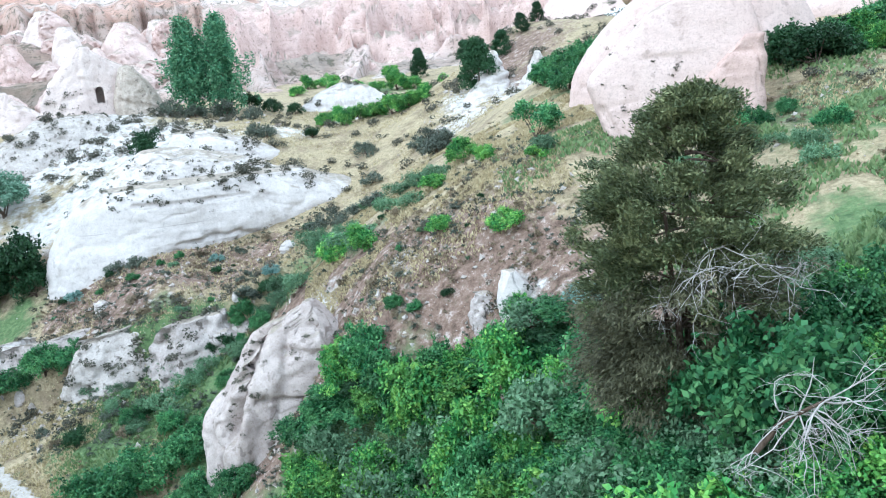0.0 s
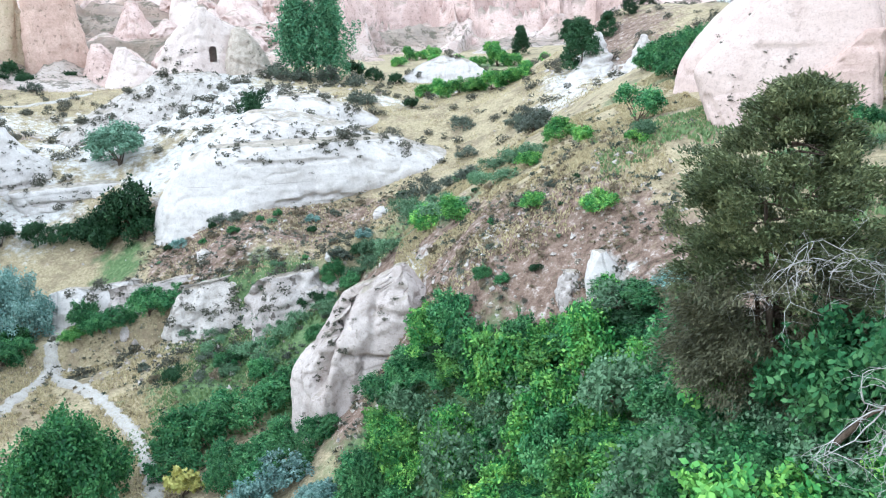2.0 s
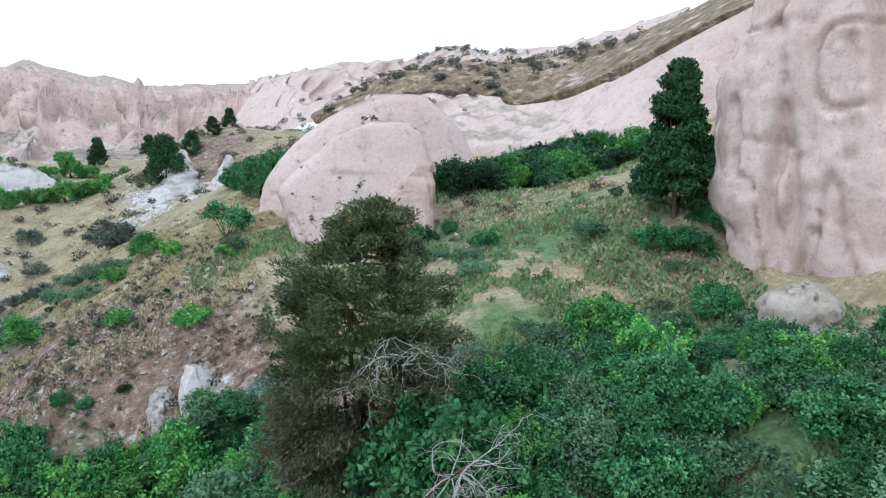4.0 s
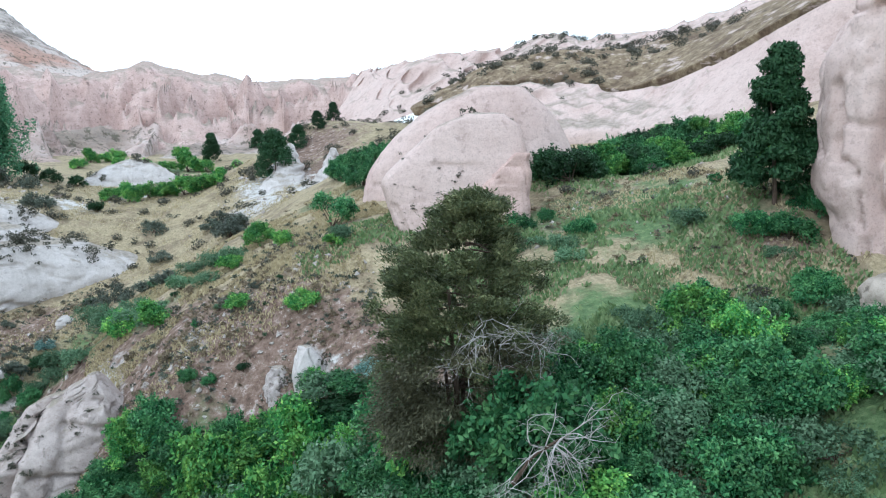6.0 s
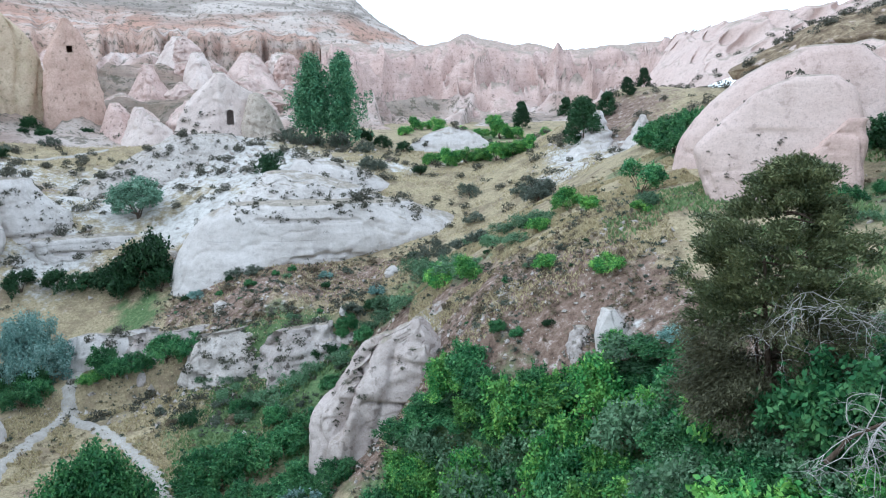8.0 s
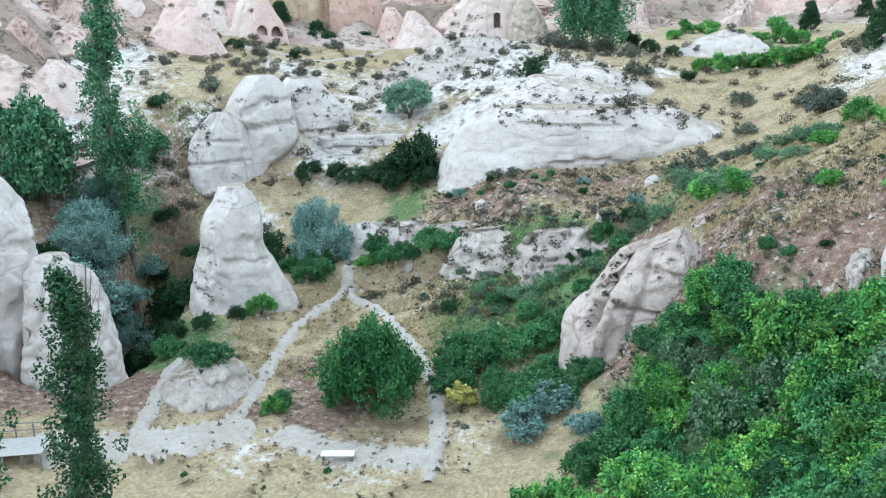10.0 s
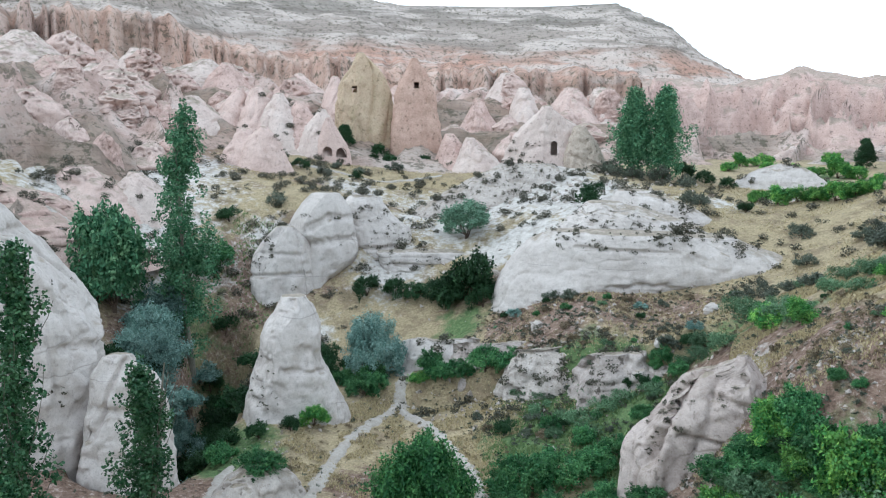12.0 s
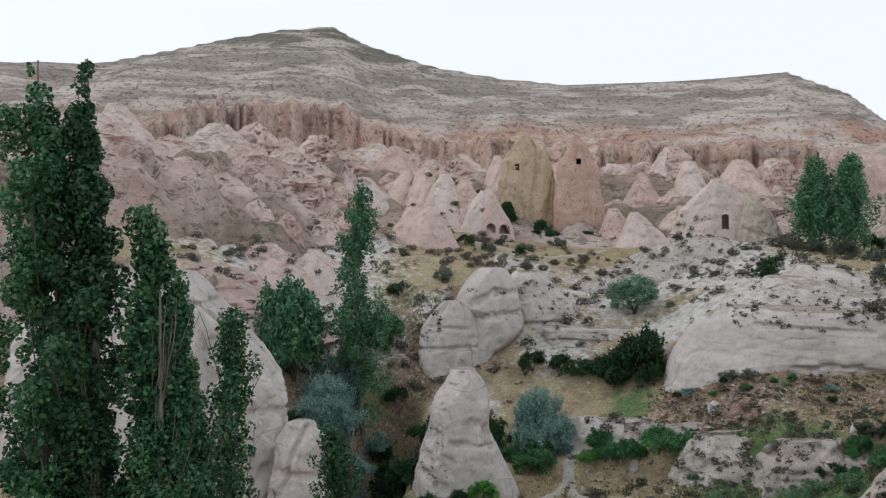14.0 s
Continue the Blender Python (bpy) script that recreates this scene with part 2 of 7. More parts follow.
def hill_material():
    """Bedded hillside: level beds of grey, buff and rose with dark scrub."""
    ma, t, b = nodes_of("bedded_hillside")
    g = t.nodes.new("ShaderNodeNewGeometry")
    sep = t.nodes.new("ShaderNodeSeparateXYZ")
    t.links.new(g.outputs["Position"], sep.inputs[0])
    wob = noise_tex(t, 0.012, 4, 0.55)
    add = t.nodes.new("ShaderNodeMath")
    add.operation = "MULTIPLY_ADD"
    add.inputs[1].default_value = 26.0
    t.links.new(wob, add.inputs[0])
    t.links.new(sep.outputs["Z"], add.inputs[2])
    sc = t.nodes.new("ShaderNodeMath")
    sc.operation = "MULTIPLY_ADD"
    sc.inputs[1].default_value, sc.inputs[2].default_value = 1 / 110.0, -43 / 110.0
    t.links.new(add.outputs[0], sc.inputs[0])
    zone = ramp(t, sc.outputs[0], [(0.0, (0.44, 0.33, 0.28)), (0.16, (0.46, 0.31, 0.26)), (0.24, (0.52, 0.33, 0.26)), (0.36, (0.50, 0.31, 0.24)), (0.44, (0.33, 0.28, 0.245)),
                                    (0.52, (0.40, 0.34, 0.30)), (0.60, (0.29, 0.255, 0.225)), (0.70, (0.34, 0.30, 0.265)), (0.80, (0.20, 0.19, 0.15)), (1.0, (0.15, 0.155, 0.115))])
    beds = noise_tex(t, 1.0, 6, 0.7, coords(t, (0.02, 0.02, 0.30)), 0.9)
    col = mixed(t, ramp(t, beds, [(0.46, (0, 0, 0)), (0.66, (0.7, 0.7, 0.7))]), zone, (0.17, 0.145, 0.125))
    pale = noise_tex(t, 1.0, 5, 0.6, coords(t, (0.03, 0.03, 0.15)), 0.8)
    col = mixed(t, ramp(t, pale, [(0.46, (0, 0, 0)), (0.6, (0.85, 0.85, 0.85))]), col, (0.60, 0.52, 0.47))
    at = t.nodes.new("ShaderNodeAttribute")
    at.attribute_name = "bare"
    rocky = ramp(t, noise_tex(t, 0.13, 6, 0.65), [(0.3, (0.36, 0.255, 0.215)), (0.46, (0.55, 0.41, 0.36)), (0.6, (0.63, 0.51, 0.46)), (0.72, (0.66, 0.59, 0.55))])
    brown = ramp(t, noise_tex(t, 0.3, 6, 0.7), [(0.3, (0.09, 0.075, 0.05)), (0.6, (0.24, 0.185, 0.135))])
    sepb = t.nodes.new("ShaderNodeSeparateColor")
    t.links.new(at.outputs["Color"], sepb.inputs[0])
    col = mixed(t, sepb.outputs["Green"], col, brown)
    col = mixed(t, sepb.outputs["Red"], col, rocky)
    wall = ramp(t, noise_tex(t, 1.0, 5, 0.7, coords(t, (0.22, 0.22, 0.035))), [(0.28, (0.34, 0.22, 0.175)), (0.42, (0.58, 0.39, 0.31)), (0.68, (0.66, 0.53, 0.46))])
    col = mixed(t, sepb.outputs["Blue"], col, wall)
    scrub = noise_tex(t, 0.42, 5, 0.75)
    col = mixed(t, ramp(t, scrub, [(0.53, (0, 0, 0)), (0.6, (0.75, 0.75, 0.75))]), col, (0.10, 0.095, 0.065))
    col = mixed(t, ramp(t, noise_tex(t, 0.95, 4, 0.7), [(0.58, (0, 0, 0)), (0.64, (0.5, 0.5, 0.5))]), col, (0.15, 0.12, 0.09))
    t.links.new(col, b.inputs["Base Color"])
    bumped(t, b, mixed(t, 0.5, beds, noise_tex(t, 0.25, 8, 0.7)), 1.0, 3.0)
    return ma


M_HILL = hill_material()


def shelf_material():
    """Brown dry grass and stony earth with dark scrub and pale bare spots."""
    ma, t, b = nodes_of("brown_shelf_earth")
    n = noise_tex(t, 0.9, 8, 0.75)
    col = ramp(t, n, [(0.34, (0.085, 0.062, 0.042)), (0.48, (0.21, 0.155, 0.10)), (0.6, (0.34, 0.27, 0.175)), (0.7, (0.46, 0.39, 0.28))])
    col = mixed(t, ramp(t, noise_tex(t, 0.22, 6, 0.7), [(0.52, (0, 0, 0)), (0.62, (0.8, 0.8, 0.8))]), col, (0.15, 0.105, 0.07))
    col = mixed(t, ramp(t, noise_tex(t, 0.3, 7, 0.7, coords(t, (1, 1, 2.5))), [(0.57, (0, 0, 0)), (0.62, (0.85, 0.85, 0.85))]), col, (0.55, 0.44, 0.385))
    t.links.new(col, b.inputs["Base Color"])
    bumped(t, b, n, 0.9, 0.4)
    return ma


M_SHELF = shelf_material()


def ground_material():
    """Dry grass, brown stony soil, pale tuff and green grass, laid by the 'cover' layer and broken up by noise."""
    ma, t, b = nodes_of("dry_grass_and_soil")
    at = t.nodes.new("ShaderNodeAttribute")
    at.attribute_name = "cover"
    sep = t.nodes.new("ShaderNodeSeparateColor")
    t.links.new(at.outputs["Color"], sep.inputs[0])
    n1, n2, n3 = noise_tex(t, 0.35, 6, 0.65), noise_tex(t, 2.2, 6, 0.7), noise_tex(t, 0.9, 5, 0.7)

    def edge(v, n, k=0.55):
        m = t.nodes.new("ShaderNodeMath")
        m.operation = "MULTIPLY_ADD"
        m.inputs[1].default_value = k * 2
        s = t.nodes.new("ShaderNodeMath")
        s.operation = "SUBTRACT"
        s.inputs[1].default_value = k
        t.links.new(n, m.inputs[0])
        t.links.new(v, s.inputs[0])
        t.links.new(s.outputs[0], m.inputs[2])
        return ramp(t, m.outputs[0], [(0.38, (0, 0, 0)), (0.62, (1, 1, 1))])

    dry = ramp(t, noise_tex(t, 3.2, 7, 0.78), [(0.32, (0.20, 0.16, 0.096)), (0.48, (0.32, 0.262, 0.16)), (0.66, (0.48, 0.40, 0.262))])
    dry = mixed(t, ramp(t, n1, [(0.47, (0, 0, 0)), (0.62, (0.75, 0.75, 0.75))]), dry, ramp(t, n3, [(0.35, (0.11, 0.088, 0.058)), (0.65, (0.27, 0.205, 0.138))]))
    soil = ramp(t, noise_tex(t, 1.6, 7, 0.78), [(0.34, (0.06, 0.04, 0.03)), (0.47, (0.18, 0.122, 0.092)), (0.56, (0.25, 0.178, 0.142)), (0.64, (0.48, 0.41, 0.37))])
    pale = ramp(t, n3, [(0.3, (0.30, 0.27, 0.24)), (0.6, (0.56, 0.53, 0.50))])
    green = ramp(t, n2, [(0.3, (0.05, 0.09, 0.035)), (0.55, (0.13, 0.19, 0.08)), (0.75, (0.24, 0.28, 0.13))])
    col = mixed(t, edge(sep.outputs["Blue"], n3), dry, soil)
    col = mixed(t, edge(sep.outputs["Green"], n3), col, pale)
    col = mixed(t, edge(sep.outputs["Red"], n1), col, green)
    scr = noise_tex(t, 2.6, 5, 0.75)
    col = mixed(t, ramp(t, scr, [(0.56, (0, 0, 0)), (0.66, (0.5, 0.5, 0.5))]), col, (0.10, 0.09, 0.052))
    t.links.new(col, b.inputs["Base Color"])
    bumped(t, b, mixed(t, 0.5, n2, n3), 0.9, 0.35)
    return ma


M_GROUND = ground_material()


def leaf_material(name, dark, mid, light, gloss=0.55):
    ma, t, b = nodes_of(name, gloss)
    g = t.nodes.new("ShaderNodeNewGeometry")
    o = t.nodes.new("ShaderNodeObjectInfo")
    at = t.nodes.new("ShaderNodeAttribute")
    at.attribute_name = "tone"
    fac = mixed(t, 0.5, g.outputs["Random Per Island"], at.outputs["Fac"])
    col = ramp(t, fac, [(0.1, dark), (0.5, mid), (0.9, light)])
    hs = t.nodes.new("ShaderNodeHueSaturation")
    v = t.nodes.new("ShaderNodeMapRange")
    v.inputs["To Min"].default_value, v.inputs["To Max"].default_value = 0.7, 1.3
    t.links.new(o.outputs["Random"], v.inputs["Value"])
    t.links.new(v.outputs["Result"], hs.inputs["Value"])
    patch = noise_tex(t, 0.7, 3, 0.5)
    col = mixed(t, ramp(t, patch, [(0.45, (0, 0, 0)), (0.68, (0.3, 0.3, 0.3))]), col, light)
    t.links.new(col, hs.inputs["Color"])
    t.links.new(hs.outputs["Color"], b.inputs["Base Color"])
    tr = t.nodes.new("ShaderNodeBsdfTranslucent")
    t.links.new(hs.outputs["Color"], tr.inputs["Color"])
    mx = t.nodes.new("ShaderNodeMixShader")
    mx.inputs["Fac"].default_value = 0.2
    t.links.new(b.outputs["BSDF"], mx.inputs[1])
    t.links.new(tr.outputs["BSDF"], mx.inputs[2])
    t.links.new(mx.outputs["Shader"], t.nodes["Material Output"].inputs["Surface"])
    return ma


L_BRIGHT = leaf_material("bright_leaves", (0.018, 0.085, 0.024), (0.085, 0.27, 0.068), (0.36, 0.58, 0.12))
L_GREEN = leaf_material("green_leaves", (0.011, 0.05, 0.02), (0.05, 0.165, 0.06), (0.165, 0.33, 0.12))
L_WALNUT = leaf_material("walnut_leaves", (0.007, 0.036, 0.013), (0.028, 0.105, 0.034), (0.115, 0.26, 0.08))
L_DARK = leaf_material("dark_leaves", (0.012, 0.035, 0.014), (0.024, 0.065, 0.025), (0.05, 0.10, 0.04))
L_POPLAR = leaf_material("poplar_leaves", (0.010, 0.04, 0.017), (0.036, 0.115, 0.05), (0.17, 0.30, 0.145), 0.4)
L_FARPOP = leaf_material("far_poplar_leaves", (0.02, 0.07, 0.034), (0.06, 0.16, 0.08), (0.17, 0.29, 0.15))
L_WILLOW = leaf_material("pale_willow_leaves", (0.08, 0.15, 0.095), (0.14, 0.25, 0.165), (0.24, 0.37, 0.26))
L_GREY = leaf_material("grey_leaves", (0.075, 0.16, 0.135), (0.175, 0.29, 0.255), (0.33, 0.46, 0.41))
L_SAGE = leaf_material("sage_leaves", (0.06, 0.075, 0.055), (0.10, 0.12, 0.09), (0.17, 0.19, 0.145))
L_SCRUB = leaf_material("brown_scrub", (0.055, 0.055, 0.042), (0.11, 0.108, 0.08), (0.20, 0.195, 0.145))
L_JUNIPER = leaf_material("juniper_sprays", (0.035, 0.05, 0.022), (0.11, 0.135, 0.062), (0.27, 0.285, 0.135))
L_BROWNED = leaf_material("browned_sprays", (0.045, 0.047, 0.027), (0.10, 0.10, 0.056), (0.20, 0.19, 0.11))
L_BROWN = leaf_material("dry_brown_herbs", (0.10, 0.08, 0.055), (0.19, 0.15, 0.10), (0.30, 0.25, 0.16))
L_YELLOW = leaf_material("yellow_leaves", (0.24, 0.24, 0.06), (0.38, 0.36, 0.10), (0.5, 0.46, 0.16))
L_OLIVE = leaf_material("willow_leaves", (0.06, 0.12, 0.06), (0.11, 0.20, 0.105), (0.20, 0.30, 0.17))
L_STRAW = leaf_material("straw_blades", (0.34, 0.28, 0.16), (0.50, 0.42, 0.25), (0.62, 0.54, 0.34))
L_GRASS = leaf_material("grass_blades", (0.10, 0.17, 0.07), (0.18, 0.27, 0.11), (0.30, 0.36, 0.17))


def bark_material(name, a, b_):
    ma, t, b = nodes_of(name, 0.9)
    n = noise_tex(t, 1.0, 6, 0.7, coords(t, (9, 9, 2)))
    t.links.new(ramp(t, n, [(0.3, a), (0.7, b_)]), b.inputs["Base Color"])
    bumped(t, b, n, 0.7, 0.05)
    return ma


M_BARK = bark_material("brown_bark", (0.05, 0.035, 0.025), (0.15, 0.11, 0.085))
M_DEAD = bark_material("bleached_wood", (0.26, 0.245, 0.23), (0.54, 0.515, 0.49))
M_POPBARK = bark_material("pale_bark", (0.10, 0.095, 0.075), (0.26, 0.245, 0.20))
M_PATH = tuff("trodden_dust", (0.45, 0.415, 0.375), (0.36, 0.325, 0.29), (0.31, 0.27, 0.225), 0.0, 0.15, 0.0)
M_PAINT = tuff("white_painted_board", (0.78, 0.78, 0.78), (0.72, 0.72, 0.71), (0.6, 0.6, 0.58), 0.0, 0.05, 0.0)
M_BOARD = bark_material("grey_boards", (0.30, 0.295, 0.28), (0.46, 0.45, 0.43))
M_STEEL = bark_material("grey_steel", (0.14, 0.14, 0.14), (0.22, 0.22, 0.22))


# ---- ground ----
def spaced(lo, hi, fine, far, count):
    """Coordinates: fine steps from lo to hi, then growing steps out to far."""
    a = np.arange(lo, hi + fine / 2, fine)
    g = np.cumsum(fine * 1.0 * np.linspace(1, 12, 40))
    out = np.geomspace(g[-1], far, count)
    e = np.r_[g, out[1:]]
    return np.r_[lo - e[::-1], a, hi + e]


GX, GY = spaced(-72, 44, 0.5, 1500, 16), spaced(12, 105, 0.5, 1500, 16)
gxx, gyy = np.meshgrid(GX, GY)
gzz = ground_height(gxx, gyy)
me = mesh_of("ground", np.stack([gxx, gyy, gzz], -1).reshape(-1, 3), grid_faces(len(GY), len(GX)))
slope = np.hypot(*(np.gradient(lie(np.clip(gxx, -180, 110), np.clip(gyy, -40, 210)), GY, GX)))


def spots_of(x, y, rows):
    """Soft round patches: x, y, radius, weight."""
    out = 0 * x
    for px_, py_, r, w in rows:
        out = np.maximum(out, w * np.exp(-(((x - px_) / r) ** 2 + ((y - py_) / r) ** 2)))
    return out


GREEN_PATCHES = [(18, 26, 10, 1.0), (26, 44, 10, 0.8), (2, 28, 10, 1.0), (-8, 40, 7, 1.0), (-20, 58, 6, 0.75), (-30, 63, 6, 0.6), (36, 62, 12, 0.85), (-44, 72, 5, 0.6),
                 (-10, 150, 14, 0.6), (10, 72, 7, 0.5), (-78, 66, 8, 0.5), (-55, 46, 7, 0.9), (6, 55, 5, 0.3), (-26, 64.5, 7, 1.2), (-30, 60, 6, 0.9), (-22, 60, 5, 1.0), (-13, 69, 6, 0.7), (-19, 64, 4, 0.8), (-33, 66, 4, 0.6), (-6, 63, 4, 0.55), (-58, 60, 6, 0.7), (-47, 80, 5, 0.7), (22, 12, 12, 0.8), (-9, 72, 4, 0.5)]
PALE_PATCHES = [(-62, 88, 8, 0.75), (-48, 93, 6, 0.8), (-57, 101, 9, 0.8), (-42, 106, 8, 0.85), (-48, 112, 9, 0.85), (-60, 84, 5, 0.6), (-80, 82, 6, 0.6), (-36, 98, 6, 0.7), (-52, 58, 4, 0.6), (-28, 35, 6, 0.5), (-36, 33, 5, 0.5), (-22, 39, 5, 0.45), (12, 92, 6, 0.8), (3, 92, 6, 0.7),
                (-34, 103, 12, 0.8), (-52, 114, 14, 0.95), (-62, 106, 14, 0.75), (-40, 112, 8, 0.8), (-20, 110, 6, 0.6), (-10, 122, 8, 0.65), (-27, 66, 9, 0.55), (4, 41, 3.0, 0.5), (-12, 58, 4, 0.9), (-10.5, 55, 2.5, 0.9), (-3, 50, 2, 0.6), (-60, 118, 12, 0.9), (-84, 112, 10, 0.7),
                (-72, 118, 14, 0.6), (-100, 72, 18, 0.85), (-90, 62, 12, 0.8), (-110, 88, 18, 0.8), (-84, 72, 8, 0.6), (-100, 80, 22, 0.55), (-118, 60, 20, 0.55), (6, 100, 7, 0.75), (-66, 72, 6, 0.7), (-80, 45, 10, 0.6), (-70, 28, 9, 0.7), (-44, 96, 7, 0.8), (12, 88, 4, 0.5)]
SOIL_PATCHES = [(-52, 36, 7, 1.0), (-38, 46, 5, 0.9), (-34, 40, 5, 0.8), (-58, 30, 8, 0.9), (-40, 38, 3, 0.7), (-80, 76, 7, 0.8), (-66, 104, 8, 0.6), (-76, 108, 8, 0.7), (-88, 104, 9, 0.6), (-18, 60, 5, 0.5), (-33, 45, 6, 0.6), (-48, 41, 5, 0.8), (14, 100, 9, 0.8), (10, 112, 10, 0.8), (-4, 48, 8, 1.0), (-10, 54, 5, 1.0), (-7, 51, 6, 1.0), (1, 46, 5, 1.0), (-32, 77, 7, 1.0), (-25, 78, 7, 1.0), (-38, 79, 6, 0.9), (-18, 80, 5, 0.8), (-66, 56, 7, 1.0), (-62, 48, 6, 1.0), (3, 42, 5, 0.9), (-24, 71, 7, 0.5), (-18, 76, 5, 0.5), (24, 46, 8, 0.7), (-76, 56, 7, 0.9), (-110, 100, 25, 0.6), (-28, 68, 8, 0.6), (12, 112, 12, 0.7), (-36, 42, 6, 0.6), (-60, 40, 6, 0.7)]
cover = np.stack([spots_of(gxx, gyy, GREEN_PATCHES), spots_of(gxx, gyy, PALE_PATCHES), np.maximum(spots_of(gxx, gyy, SOIL_PATCHES), 0.75 * step(0.45, 0.9, slope)), np.ones_like(gxx)], -1)
layer = me.color_attributes.new("cover", "FLOAT_COLOR", "POINT")
layer.data.foreach_set("color", cover.astype(np.float32).ravel())
me.materials.append(M_GROUND)
tagged(new("ground", me), "dry grass, stony soil and pale tuff of a valley floor and its slopes", "ground", kind="structure")


# ---- rock masses ----
def round_table(values, count):
    """Values at equal steps round a circle, made smooth."""
    k = np.arange(len(values))
    f = np.fft.fft(values) / len(values)
    freq = np.fft.fftfreq(len(values), 1 / len(values))
    a = np.linspace(0, 1, count, endpoint=False)
    return sum((c * np.exp(2j * math.pi * q * a)) for c, q in zip(f, freq)).real


def rock_mesh(name, foot, z0, z1, profile, shift=(0, 0), at=(0, 0), turn=0, seed=1, amp=0.8, size=4.0, beds=0.25, flutes=0.0, rings=50, sides=110, dome=0.12, cracks=0.3, facets=0, cut=(0.78, 0.94)):
    """A rock mass about at: foot gives its radii round the foot (from +x, counter-clockwise), profile the share of them at shares of the height; the top shifts aside; noise, beds and flutes break the faces."""
    hs = np.r_[np.linspace(0, 1, rings), np.ones(9)]
    ks = np.interp(hs, [p[0] for p in profile], [p[1] for p in profile])
    cap = np.linspace(1, 0, 10)[1:]
    ks[rings:] = profile[-1][1] * cap
    lift = np.r_[np.zeros(rings), dome * (1 - cap**2)]
    r = round_table(np.array(foot, float), sides)
    a = np.linspace(0, 2 * math.pi, sides, endpoint=False) + radians(turn)
    kk, rr = ks[:, None], r[None, :]
    x = at[0] + shift[0] * hs[:, None] + kk * rr * np.cos(a)[None, :]
    y = at[1] + shift[1] * hs[:, None] + kk * rr * np.sin(a)[None, :]
    z = z0 + (z1 - z0) * (hs + lift)[:, None] + 0 * x
    if facets:
        # broken faces: plane cuts with a crisp edge between them
        pick = np.random.default_rng(seed + 900)
        for k in range(facets):
            b = 2 * math.pi * (k + pick.uniform(-0.35, 0.35)) / facets
            n = np.array([math.cos(b), math.sin(b), pick.uniform(-0.08, 0.5)])
            n /= np.linalg.norm(n)
            g = (x - at[0]) * n[0] + (y - at[1]) * n[1] + (z - z0) * n[2]
            far_ = pick.uniform(*cut) * g.max()
            over = 0.94 * np.clip(g - far_, 0, None)
            x, y, z = x - over * n[0], y - over * n[1], z - over * n[2]
    d = amp * fbm(x / size, y / size, z / size, 4, seed) + 0.12 * amp * fbm(x / size * 4, y / size * 4, z / size * 4, 3, seed + 5)
    d = d + beds * vnoise(0.08 * x, 0.08 * y, z / 0.7, seed + 9) + 0.5 * beds * vnoise(0.1 * x, 0.1 * y, z / 0.28, seed + 10)
    if flutes:
        f = 1 - np.abs(vnoise(x / 2.6, y / 2.6, z / 14, seed + 11))
        d = d - flutes * step(0.72, 1.0, f)
    d = d - cracks * step(0.9, 1.0, 1 - np.abs(vnoise(x / (0.45 * size), y / (0.45 * size), z / (0.6 * size), seed + 13))) - 0.5 * cracks * step(0.88, 1.0, 1 - np.abs(vnoise(x / (0.2 * size), y / (0.2 * size), z / (0.3 * size), seed + 14)))
    side = np.clip(ks / 0.25, 0, 1)[:, None]
    x, y, z = x + side * d * np.cos(a), y + side * d * np.sin(a), z + 0.5 * amp * hs[:, None] * fbm(x / size, y / size, 7.7, 3, seed + 3)
    me = mesh_of(name, np.stack([x, y, z], -1).reshape(-1, 3), np.concatenate([grid_faces(len(hs), sides, True)]))
    return me


def rock(name, label, ma, category="rock", **shape):
    me = rock_mesh(name, **shape)
    me.materials.append(ma)
    return tagged(new(name, me), label, category)


